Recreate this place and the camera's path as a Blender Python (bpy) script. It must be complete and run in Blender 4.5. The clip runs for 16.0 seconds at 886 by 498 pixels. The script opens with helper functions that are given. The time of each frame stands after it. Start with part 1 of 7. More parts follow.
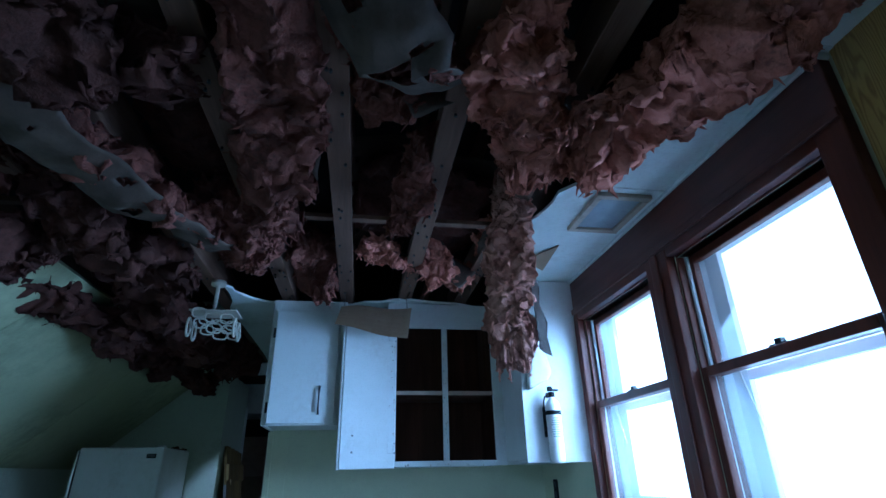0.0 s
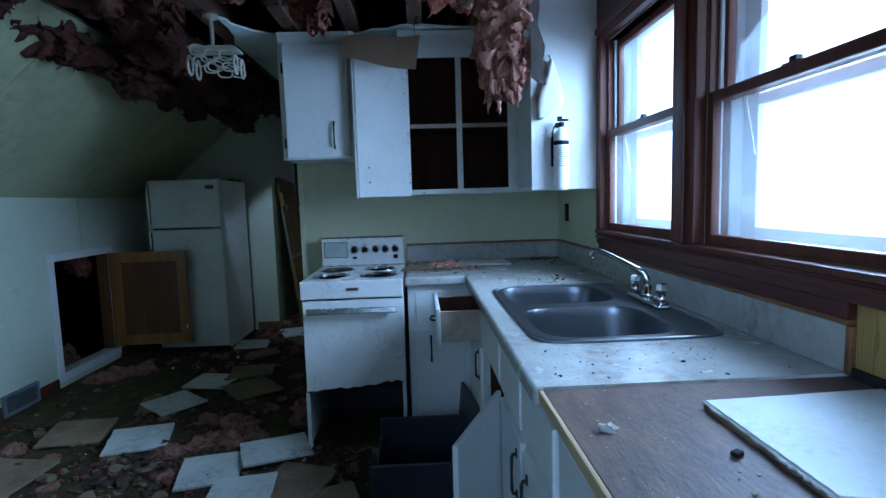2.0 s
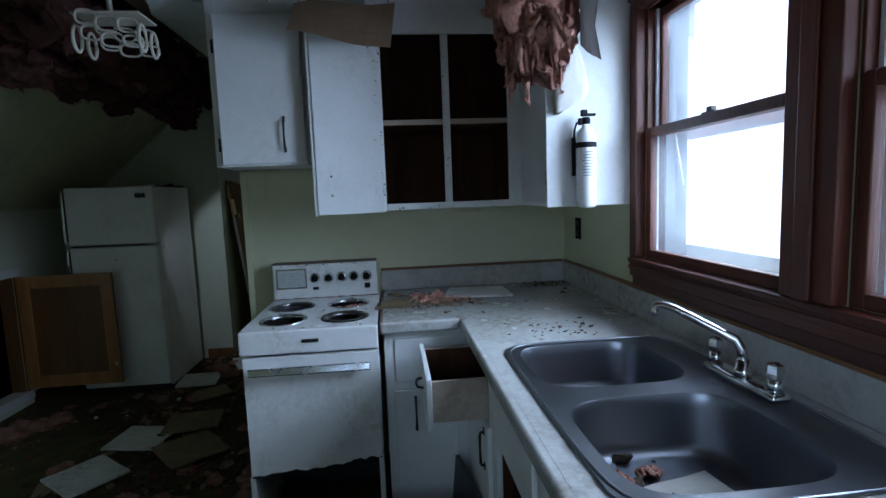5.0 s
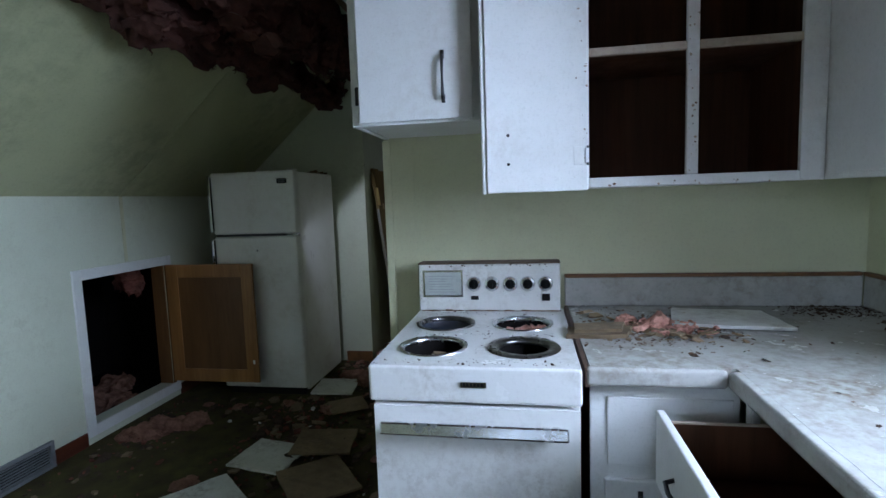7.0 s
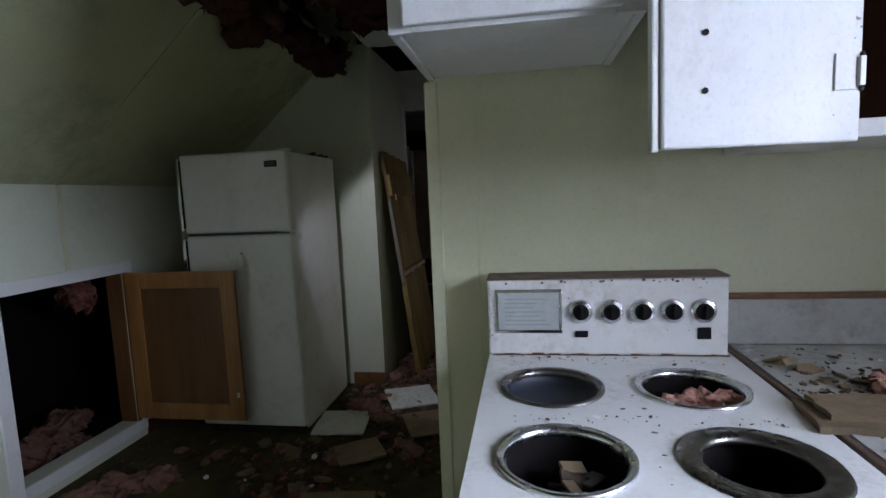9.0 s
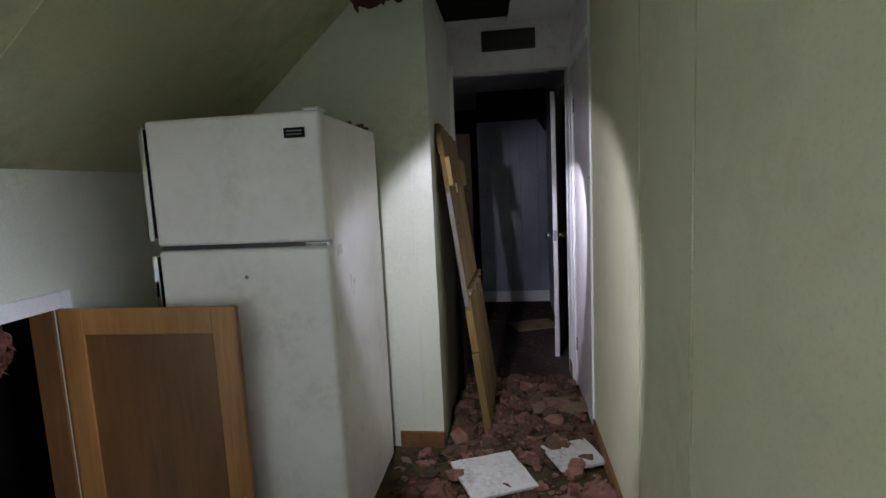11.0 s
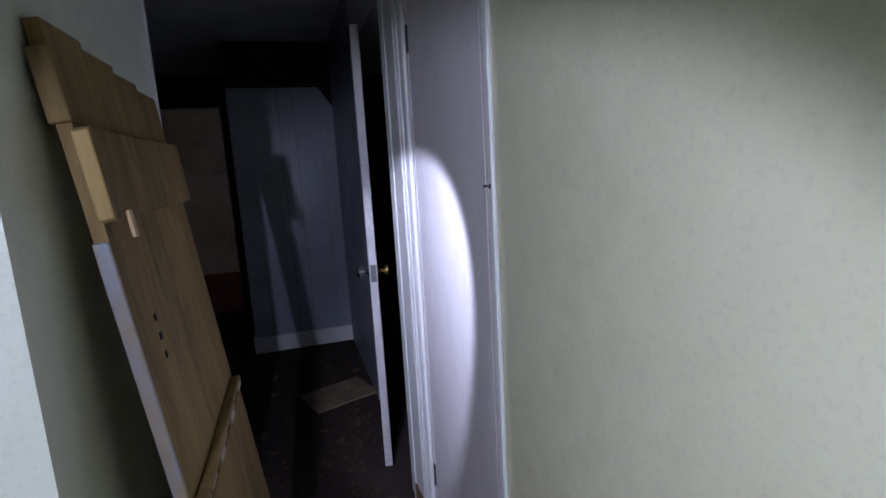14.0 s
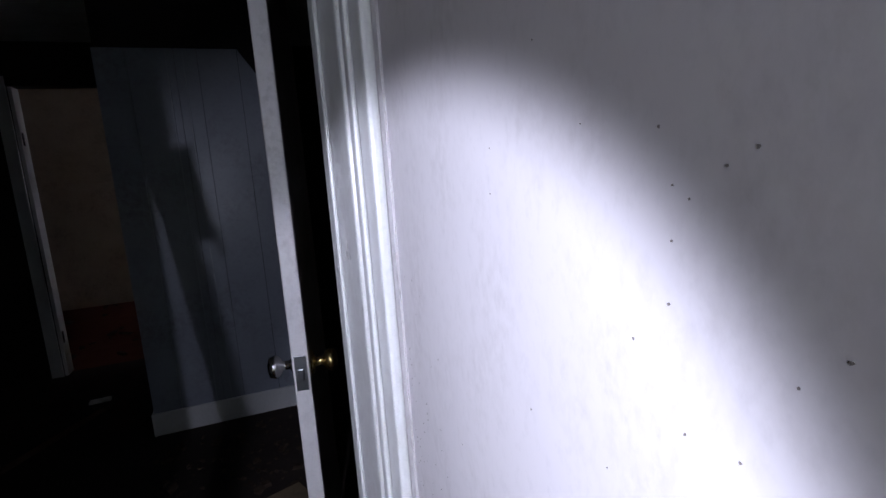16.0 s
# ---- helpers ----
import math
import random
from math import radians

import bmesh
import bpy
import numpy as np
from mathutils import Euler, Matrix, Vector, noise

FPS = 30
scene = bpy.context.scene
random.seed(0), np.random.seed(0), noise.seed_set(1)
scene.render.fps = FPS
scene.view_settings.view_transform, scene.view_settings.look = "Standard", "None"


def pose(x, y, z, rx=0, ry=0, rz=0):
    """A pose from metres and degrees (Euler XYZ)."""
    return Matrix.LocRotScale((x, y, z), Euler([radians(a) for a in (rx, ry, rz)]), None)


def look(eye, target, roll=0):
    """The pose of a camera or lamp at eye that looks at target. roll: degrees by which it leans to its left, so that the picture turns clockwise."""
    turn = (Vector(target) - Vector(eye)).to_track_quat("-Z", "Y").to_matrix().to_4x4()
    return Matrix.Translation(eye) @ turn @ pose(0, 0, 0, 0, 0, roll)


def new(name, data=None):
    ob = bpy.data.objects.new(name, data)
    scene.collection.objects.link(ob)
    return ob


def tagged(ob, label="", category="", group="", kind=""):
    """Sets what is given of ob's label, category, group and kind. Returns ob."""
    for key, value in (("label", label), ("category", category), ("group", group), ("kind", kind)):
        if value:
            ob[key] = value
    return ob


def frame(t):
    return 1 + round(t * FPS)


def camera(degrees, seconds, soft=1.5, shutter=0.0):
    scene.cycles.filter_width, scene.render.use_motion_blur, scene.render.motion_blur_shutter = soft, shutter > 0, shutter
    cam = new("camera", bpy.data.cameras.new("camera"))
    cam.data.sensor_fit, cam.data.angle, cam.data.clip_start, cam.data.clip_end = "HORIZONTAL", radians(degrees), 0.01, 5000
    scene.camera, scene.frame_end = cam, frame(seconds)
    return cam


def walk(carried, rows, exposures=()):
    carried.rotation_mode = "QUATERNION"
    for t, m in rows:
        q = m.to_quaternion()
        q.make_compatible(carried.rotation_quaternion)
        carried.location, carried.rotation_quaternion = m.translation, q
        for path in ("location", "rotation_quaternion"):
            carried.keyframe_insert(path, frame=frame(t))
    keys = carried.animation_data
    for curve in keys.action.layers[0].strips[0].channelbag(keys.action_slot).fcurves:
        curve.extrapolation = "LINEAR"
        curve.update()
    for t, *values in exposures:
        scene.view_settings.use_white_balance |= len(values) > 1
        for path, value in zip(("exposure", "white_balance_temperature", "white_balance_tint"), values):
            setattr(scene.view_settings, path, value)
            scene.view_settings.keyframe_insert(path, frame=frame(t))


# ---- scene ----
# seconds, stops, kelvin, tint
EXPOSURES = [(0, 0.0, 4200, 4), (1.0, 0.1, 4150, 4), (1.6, 0.0, 4300, 6), (2.4, -0.45, 5100, 10), (3.2, -0.38, 5250, 11), (4.2, -0.4, 5450, 13), (5.0, -0.55, 5600, 14), (7.3, 0.5, 6000, 20), (8.8, 0.40, 6400, 26), (10.2, 1.25, 6700, 29), (12.3, 2.45, 6000, 35), (13.5, 2.45, 5800, 34), (14.0, 1.9, 5700, 34), (14.5, 1.05, 5900, 34), (15.0, 1.35, 6000, 34), (15.5, 1.85, 6100, 30), (16.0, 1.65, 6100, 28)]
cam = camera(82.6, 16.0)
PATH = [
    (0, (0.42, -3.543, 1.382), (0.717, -1.742, 2.201), -1.3),
    (0.5, (0.451, -3.535, 1.414), (0.595, -1.587, 1.845), -1.1),
    (1, (0.474, -3.515, 1.402), (0.568, -1.518, 1.341), -1.2),
    (1.5, (0.55, -3.488, 1.397), (0.623, -1.5, 1.191), -1.5),
    (2, (0.674, -3.524, 1.392), (0.762, -1.535, 1.199), -1.7),
    (2.5, (0.772, -3.561, 1.351), (0.916, -1.577, 1.138), -1.5),
    (3, (0.793, -3.473, 1.381), (1.138, -1.515, 1.163), -1.8),
    (3.5, (0.9, -3.275, 1.43), (1.392, -1.352, 1.185), -2.4),
    (4, (0.811, -3.094, 1.476), (1.367, -1.188, 1.233), -2.1),
    (4.5, (0.675, -2.943, 1.491), (1.197, -1.026, 1.256), -2.3),
    (5, (0.646, -2.843, 1.498), (0.846, -0.865, 1.282), -2.2),
    (5.2, (0.591, -2.777, 1.485), (0.689, -0.79, 1.284), -2.0),
    (7.3, (0.371, -1.974, 1.404), (0.025, -0.014, 1.206), -2.0),
    (7.5, (0.297, -1.937, 1.399), (-0.031, 0.025, 1.199), -2.4),
    (8, (0.211, -1.794, 1.383), (-0.115, 0.169, 1.184), -2.5),
    (8.5, (0.21, -1.566, 1.39), (-0.121, 0.396, 1.187), -2.8),
    (9, (0.1, -1.32, 1.366), (-0.224, 0.642, 1.153), -2.5),
    (9.5, (-0.174, -1.002, 1.432), (-0.492, 0.958, 1.193), -2.1),
    (10, (-0.300, -0.832, 1.425), (-0.593, 1.131, 1.179), -2.4),
    (10.2, (-0.338, -0.712, 1.400), (-0.640, 1.251, 1.156), -2.3),
    (12.3, (-0.807, 0.186, 1.361), (-0.844, 2.17, 1.108), -3.9),
    (12.5, (-0.801, 0.319, 1.372), (-0.764, 2.301, 1.111), -3.8),
    (13, (-0.757, 0.589, 1.366), (-0.502, 2.552, 1.082), -3.8),
    (13.5, (-0.657, 1.03, 1.459), (-0.227, 2.951, 1.106), -3.7),
    (14, (-0.577, 1.323, 1.441), (-0.003, 3.209, 1.105), -3.3),
    (14.5, (-0.465, 1.593, 1.416), (0.21, 3.45, 1.104), -2.5),
    (15, (-0.374, 1.962, 1.444), (0.304, 3.813, 1.105), -3.3),
    (15.5, (-0.377, 2.28, 1.458), (0.304, 4.129, 1.115), -3.2),
    (16, (-0.298, 2.458, 1.399), (0.402, 4.301, 1.064), -3.9),
]
walk(cam, [(t, look(eye, target, roll)) for t, eye, target, roll in PATH], EXPOSURES)

# ---- world and large lights ----
world = bpy.data.worlds.new("overcast")
scene.world = world
world.use_nodes = True
wn = world.node_tree
sky = wn.nodes.new("ShaderNodeTexSky")
sky.sky_type = "NISHITA"
sky.sun_disc = False
sky.sun_elevation = radians(35)
sky.sun_rotation = radians(100)
wn.links.new(sky.outputs[0], wn.nodes["Background"].inputs[0])
wn.nodes["Background"].inputs[1].default_value = 0.08

sun = new("sun", bpy.data.lights.new("sun", "SUN"))
sun.data.energy = 0.6
sun.data.angle = radians(20)
sun.matrix_world = look((10, -3, 7), (0, -1.5, 1))

# overcast daylight that enters by the two sashes
for y, swing, energy, low, spread in ((-1.31, 0.14, 27.0, 1.2, 106), (-2.2, -0.45, 21.0, 0.9, 116)):
    lamp = new("window_and_fill_light", bpy.data.lights.new("window_and_fill_light", "AREA"))
    lamp.data.shape = "RECTANGLE"
    lamp.data.size, lamp.data.size_y = 0.62, 0.84
    lamp.data.energy = energy
    lamp.data.spread = radians(spread)
    lamp.data.color = (0.66, 0.83, 1.0)
    lamp.matrix_world = look((1.86, y, 1.72), (0.4, y + swing, low))

# added fill lamp behind the walker, shaped like daylight from a window
lamp = new("window_and_fill_light", bpy.data.lights.new("window_and_fill_light", "AREA"))
lamp.data.shape = "RECTANGLE"
lamp.data.size, lamp.data.size_y = 0.9, 1.0
lamp.data.energy = 2.2
lamp.data.spread = radians(44)
lamp.data.color = (0.66, 0.83, 1.0)
lamp.matrix_world = look((0.55, -4.47, 1.55), (1.40, -2.1, 0.75))

# the hand torch, as it stands at two places of its way through the passage
for eye, target, energy, cone in (((-1.012, 0.908, 1.51), (-0.661, 1.723, 1.05), 12.0, 78), ((-0.655, 2.38, 1.452), (-0.08, 3.045, 0.955), 8.5, 67)):
    torch = new("hand_torch_light", bpy.data.lights.new("hand_torch_light", "SPOT"))
    torch.data.energy = energy
    torch.data.color = (0.82, 0.91, 1.0)
    torch.data.spot_size = radians(cone)
    torch.data.spot_blend = 0.32
    torch.data.shadow_soft_size = 0.015
    torch.matrix_world = look(eye, target)

# ---- building helpers ----
def mesh_object(name, bm, material=None, smooth=False):
    me = bpy.data.meshes.new(name)
    bm.normal_update()
    if smooth:
        for f in bm.faces:
            f.smooth = True
    bm.to_mesh(me)
    bm.free()
    if material:
        me.materials.append(material)
    return new(name, me)


def part(name, bm, material, parent, label="", smooth=False):
    ob = mesh_object(name, bm, material, smooth)
    ob.parent = parent
    if parent.type == "EMPTY":
        ob.matrix_parent_inverse = parent.matrix_basis.inverted()
    if label:
        tagged(ob, label)
    return ob


def thing(name, at, label, category, group="", kind=""):
    ob = new(name)
    ob.empty_display_size = 0.1
    ob.matrix_basis = Matrix.Translation(at)
    return tagged(ob, label, category, group, kind)


def single(name, bm, material, label, category, group="", kind="", smooth=False):
    return tagged(mesh_object(name, bm, material, smooth), label, category, group, kind)


def add_box(bm, x0, x1, y0, y1, z0, z1):
    v = [bm.verts.new(p) for p in ((x0, y0, z0), (x1, y0, z0), (x1, y1, z0), (x0, y1, z0),
                                   (x0, y0, z1), (x1, y0, z1), (x1, y1, z1), (x0, y1, z1))]
    for q in ((0, 3, 2, 1), (4, 5, 6, 7), (0, 1, 5, 4), (1, 2, 6, 5), (2, 3, 7, 6), (3, 0, 4, 7)):
        bm.faces.new([v[i] for i in q])
    return v


def block(x0, x1, y0, y1, z0, z1, bevel=0.0, m=None, segments=2):
    bm = bmesh.new()
    add_box(bm, x0, x1, y0, y1, z0, z1)
    if bevel:
        bmesh.ops.bevel(bm, geom=bm.edges[:], offset=bevel, segments=segments, affect="EDGES", profile=0.5)
    if m is not None:
        bm.transform(m)
    return bm


def blocks(*boxes, bevel=0.0, m=None):
    bm = bmesh.new()
    for b in boxes:
        add_box(bm, *b)
    if bevel:
        bmesh.ops.bevel(bm, geom=bm.edges[:], offset=bevel, segments=2, affect="EDGES", profile=0.5)
    if m is not None:
        bm.transform(m)
    return bm


def boards(name, boxes, material, parent, label="", bevel=0.0, m=None):
    """Separate boards, each a part of its own; gives the first."""
    made = [part(name, blocks(b, bevel=bevel, m=m), material, parent, label) for b in boxes]
    return made[0]


def lathe(rings, n=24, axis="z", at=(0, 0, 0), closed_ends=True):
    """Turned shape: rings of (radius, height)."""
    bm = bmesh.new()
    loops = []
    for r, h in rings:
        loop = []
        for k in range(n):
            a = 2 * math.pi * k / n
            p = (r * math.cos(a), r * math.sin(a), h)
            if axis == "y":
                p = (p[0], -p[2], p[1])
            elif axis == "x":
                p = (-p[2], p[0], p[1])
            loop.append(bm.verts.new((p[0] + at[0], p[1] + at[1], p[2] + at[2])))
        loops.append(loop)
    for a, b in zip(loops, loops[1:]):
        for k in range(n):
            bm.faces.new((a[k], a[(k + 1) % n], b[(k + 1) % n], b[k]))
    if closed_ends:
        bm.faces.new(loops[0][::-1])
        bm.faces.new(loops[-1])
    bmesh.ops.recalc_face_normals(bm, faces=bm.faces[:])
    return bm


def tube(points, radius, n=10, squash=1.0):
    """A round bar along a line of points; radius may be a list."""
    bm = bmesh.new()
    pts = [Vector(p) for p in points]
    rad = radius if isinstance(radius, (list, tuple)) else [radius] * len(pts)
    loops = []
    side = None
    for i, p in enumerate(pts):
        d = (pts[min(i + 1, len(pts) - 1)] - pts[max(i - 1, 0)]).normalized()
        if side is None:
            side = d.orthogonal().normalized()
        side = (side - d * side.dot(d)).normalized()
        up = d.cross(side)
        loops.append([bm.verts.new(p + (side * math.cos(2 * math.pi * k / n) + up * squash * math.sin(2 * math.pi * k / n)) * rad[i]) for k in range(n)])
    for a, b in zip(loops, loops[1:]):
        for k in range(n):
            bm.faces.new((a[k], a[(k + 1) % n], b[(k + 1) % n], b[k]))
    bm.faces.new(loops[0][::-1])
    bm.faces.new(loops[-1])
    return bm


def slab(outline, z0, z1, m=None):
    """A plate with a drawn outline."""
    bm = bmesh.new()
    low = [bm.verts.new((x, y, z0)) for x, y in outline]
    high = [bm.verts.new((x, y, z1)) for x, y in outline]
    n = len(outline)
    bm.faces.new(low[::-1])
    bm.faces.new(high)
    for k in range(n):
        bm.faces.new((low[k], low[(k + 1) % n], high[(k + 1) % n], high[k]))
    bmesh.ops.recalc_face_normals(bm, faces=bm.faces[:])
    bmesh.ops.triangulate(bm, faces=[f for f in bm.faces if len(f.verts) > 4])
    if m is not None:
        bm.transform(m)
    return bm


def join(*parts_):
    bm = bmesh.new()
    for p in parts_:
        me = bpy.data.meshes.new("tmp")
        p.to_mesh(me)
        p.free()
        bm.from_mesh(me)
        bpy.data.meshes.remove(me)
    return bm


def wall_x(x0, x1, y0, y1, z0, z1, holes):
    """A wall along y with openings (y0, y1, z0, z1)."""
    bm = bmesh.new()
    ys = sorted({y0, y1, *[h[0] for h in holes], *[h[1] for h in holes]})
    zs = sorted({z0, z1, *[h[2] for h in holes], *[h[3] for h in holes]})
    for a, b in zip(ys, ys[1:]):
        for c, d in zip(zs, zs[1:]):
            if not any(h[0] <= a and b <= h[1] and h[2] <= c and d <= h[3] for h in holes):
                add_box(bm, x0, x1, a, b, c, d)
    clean_grid(bm)
    return bm


def wall_y(y0, y1, x0, x1, z0, z1, holes):
    bm = bmesh.new()
    xs = sorted({x0, x1, *[h[0] for h in holes], *[h[1] for h in holes]})
    zs = sorted({z0, z1, *[h[2] for h in holes], *[h[3] for h in holes]})
    for a, b in zip(xs, xs[1:]):
        for c, d in zip(zs, zs[1:]):
            if not any(h[0] <= a and b <= h[1] and h[2] <= c and d <= h[3] for h in holes):
                add_box(bm, a, b, y0, y1, c, d)
    clean_grid(bm)
    return bm


def clean_grid(bm):
    """Weld neighbouring cells and drop the faces between them."""
    bmesh.ops.remove_doubles(bm, verts=bm.verts[:], dist=1e-5)
    seen = {}
    for f in bm.faces:
        seen.setdefault(tuple(sorted(v.index for v in f.verts)), []).append(f)
    bm.verts.index_update()
    seen = {}
    for f in bm.faces:
        seen.setdefault(tuple(sorted(v.index for v in f.verts)), []).append(f)
    twice = [f for fs in seen.values() if len(fs) > 1 for f in fs]
    bmesh.ops.delete(bm, geom=twice, context="FACES_ONLY")


# ---- materials ----
def material(name, color, rough=0.6, metal=0.0, second=None, amount=0.5, scale=6.0, fine=60.0, bump=0.1, bump_scale=None,
             stretch=(1, 1, 1), dirt=None, dirt_amount=0.0, dirt_scale=3.0, vary=0.0, spec=0.5, coat=0.0):
    m = bpy.data.materials.new(name)
    m.use_nodes = True
    nt = m.node_tree
    b = nt.nodes["Principled BSDF"]
    geo = nt.nodes.new("ShaderNodeNewGeometry")
    mp = nt.nodes.new("ShaderNodeMapping")
    mp.inputs["Scale"].default_value = stretch
    nt.links.new(geo.outputs["Position"], mp.inputs["Vector"])

    def nz(s, detail=5.0):
        n = nt.nodes.new("ShaderNodeTexNoise")
        n.inputs["Scale"].default_value = s
        n.inputs["Detail"].default_value = detail
        n.inputs["Roughness"].default_value = 0.65
        nt.links.new(mp.outputs[0], n.inputs["Vector"])
        return n

    def mix(a, c, f):
        x = nt.nodes.new("ShaderNodeMix")
        x.data_type = "RGBA"
        for s, v in ((x.inputs["A"], a), (x.inputs["B"], c)):
            if isinstance(v, tuple):
                s.default_value = (*v, 1)
            else:
                nt.links.new(v, s)
        if isinstance(f, float):
            x.inputs["Factor"].default_value = f
        else:
            nt.links.new(f, x.inputs["Factor"])
        return x.outputs["Result"]

    def ramp(src, lo, hi, top=1.0):
        r = nt.nodes.new("ShaderNodeMapRange")
        r.inputs["From Min"].default_value, r.inputs["From Max"].default_value = lo, hi
        r.inputs["To Max"].default_value = top
        nt.links.new(src, r.inputs["Value"])
        return r.outputs[0]

    second = second or tuple(c * 0.72 for c in color)
    big, small = nz(scale), nz(fine)
    col = mix(color, second, ramp(big.outputs["Fac"], 0.35, 0.68, amount))
    col = mix(col, tuple(c * 0.6 for c in second), ramp(small.outputs["Fac"], 0.52, 0.78, amount * 0.6))
    if dirt:
        d1, d2 = nz(dirt_scale, 8.0), nz(dirt_scale * 9, 4.0)
        mul = nt.nodes.new("ShaderNodeMath")
        mul.operation = "MULTIPLY"
        nt.links.new(ramp(d1.outputs["Fac"], 0.45, 0.70), mul.inputs[0])
        nt.links.new(ramp(d2.outputs["Fac"], 0.40, 0.62, dirt_amount), mul.inputs[1])
        col = mix(col, dirt, mul.outputs[0])
    if vary:
        info = nt.nodes.new("ShaderNodeObjectInfo")
        hsv = nt.nodes.new("ShaderNodeHueSaturation")
        nt.links.new(ramp(info.outputs["Random"], 0.0, 1.0), hsv.inputs["Value"])
        rr = hsv.inputs["Value"].links[0].from_node
        rr.inputs["To Min"].default_value, rr.inputs["To Max"].default_value = 1 - vary, 1 + vary
        nt.links.new(col, hsv.inputs["Color"])
        col = hsv.outputs[0]
    nt.links.new(col, b.inputs["Base Color"])
    b.inputs["Metallic"].default_value = metal
    b.inputs["Specular IOR Level"].default_value = spec
    b.inputs["Coat Weight"].default_value = coat
    rg = ramp(big.outputs["Fac"], 0.3, 0.7)
    rn = rg.node
    rn.inputs["To Min"].default_value, rn.inputs["To Max"].default_value = max(0.03, rough - 0.08), min(1.0, rough + 0.1)
    nt.links.new(rg, b.inputs["Roughness"])
    if bump:
        bp = nt.nodes.new("ShaderNodeBump")
        bp.inputs["Strength"].default_value = bump
        bp.inputs["Distance"].default_value = 0.01
        nt.links.new(nz(bump_scale or fine).outputs["Fac"], bp.inputs["Height"])
        nt.links.new(bp.outputs[0], b.inputs["Normal"])
    return m


def wood(name, color, dark, rough=0.5, axis="z", grain=30.0, bump=0.15, vary=0.0, coat=0.0):
    st = {"z": (grain, grain, 1.6), "y": (grain, 1.6, grain), "x": (1.6, grain, grain)}[axis]
    return material(name, color, rough, second=dark, amount=0.9, scale=0.5, fine=2.2, bump=bump, stretch=st, vary=vary, coat=coat,
                    dirt=tuple(c * 0.4 for c in dark), dirt_amount=0.5, dirt_scale=0.12)


def flame_grain(name, color, dark, rough):
    """Printed oak panelling: long cathedral bands, wavering up the sheet."""
    m = material(name, color, rough, second=tuple(c * 0.8 for c in color), amount=0.6, scale=0.6, fine=3.0, bump=0.06, stretch=(20, 20, 1.5))
    nt = m.node_tree
    b = nt.nodes["Principled BSDF"]
    geo = nt.nodes.new("ShaderNodeNewGeometry")
    mp = nt.nodes.new("ShaderNodeMapping")
    mp.inputs["Scale"].default_value = (1, 1, 0.16)
    nt.links.new(geo.outputs["Position"], mp.inputs["Vector"])
    w = nt.nodes.new("ShaderNodeTexWave")
    w.wave_type, w.bands_direction = "BANDS", "Y"
    w.inputs["Scale"].default_value = 34.0
    w.inputs["Distortion"].default_value = 44.0
    w.inputs["Detail"].default_value = 3.0
    w.inputs["Detail Scale"].default_value = 0.35
    nt.links.new(mp.outputs[0], w.inputs["Vector"])
    r = nt.nodes.new("ShaderNodeMapRange")
    r.inputs["From Min"].default_value, r.inputs["From Max"].default_value = 0.40, 1.0
    r.inputs["To Max"].default_value = 0.7
    nt.links.new(w.outputs["Fac"], r.inputs["Value"])
    x = nt.nodes.new("ShaderNodeMix")
    x.data_type = "RGBA"
    nt.links.new(b.inputs["Base Color"].links[0].from_socket, x.inputs["A"])
    x.inputs["B"].default_value = (*dark, 1)
    nt.links.new(r.outputs[0], x.inputs["Factor"])
    nt.links.new(x.outputs["Result"], b.inputs["Base Color"])
    return m


def glow(name, color, strength):
    m = bpy.data.materials.new(name)
    m.use_nodes = True
    nt = m.node_tree
    nt.nodes.remove(nt.nodes["Principled BSDF"])
    e = nt.nodes.new("ShaderNodeEmission")
    e.inputs[0].default_value = (*color, 1)
    e.inputs[1].default_value = strength
    nt.links.new(e.outputs[0], nt.nodes["Material Output"].inputs[0])
    return m


def glass(name, film):
    """Dusty window glass: clear pane with a thin grey film."""
    m = bpy.data.materials.new(name)
    m.use_nodes = True
    nt = m.node_tree
    nt.nodes.remove(nt.nodes["Principled BSDF"])
    b = nt.nodes.new("ShaderNodeBsdfTranslucent")
    b.inputs["Color"].default_value = (0.86, 0.94, 1, 1)
    tr = nt.nodes.new("ShaderNodeBsdfTransparent")
    gl = nt.nodes.new("ShaderNodeBsdfGlossy")
    gl.inputs["Roughness"].default_value = 0.03
    n = nt.nodes.new("ShaderNodeTexNoise")
    n.inputs["Scale"].default_value = 5
    n.inputs["Detail"].default_value = 8
    r = nt.nodes.new("ShaderNodeMapRange")
    r.inputs["From Min"].default_value, r.inputs["From Max"].default_value = 0.35, 0.75
    r.inputs["To Min"].default_value, r.inputs["To Max"].default_value = film * 0.4, film
    nt.links.new(n.outputs["Fac"], r.inputs["Value"])
    m1, m2 = nt.nodes.new("ShaderNodeMixShader"), nt.nodes.new("ShaderNodeMixShader")
    nt.links.new(r.outputs[0], m1.inputs[0])
    nt.links.new(tr.outputs[0], m1.inputs[1])
    nt.links.new(b.outputs[0], m1.inputs[2])
    m2.inputs[0].default_value = 0.05
    nt.links.new(m1.outputs[0], m2.inputs[1])
    nt.links.new(gl.outputs[0], m2.inputs[2])
    nt.links.new(m2.outputs[0], nt.nodes["Material Output"].inputs[0])
    return m


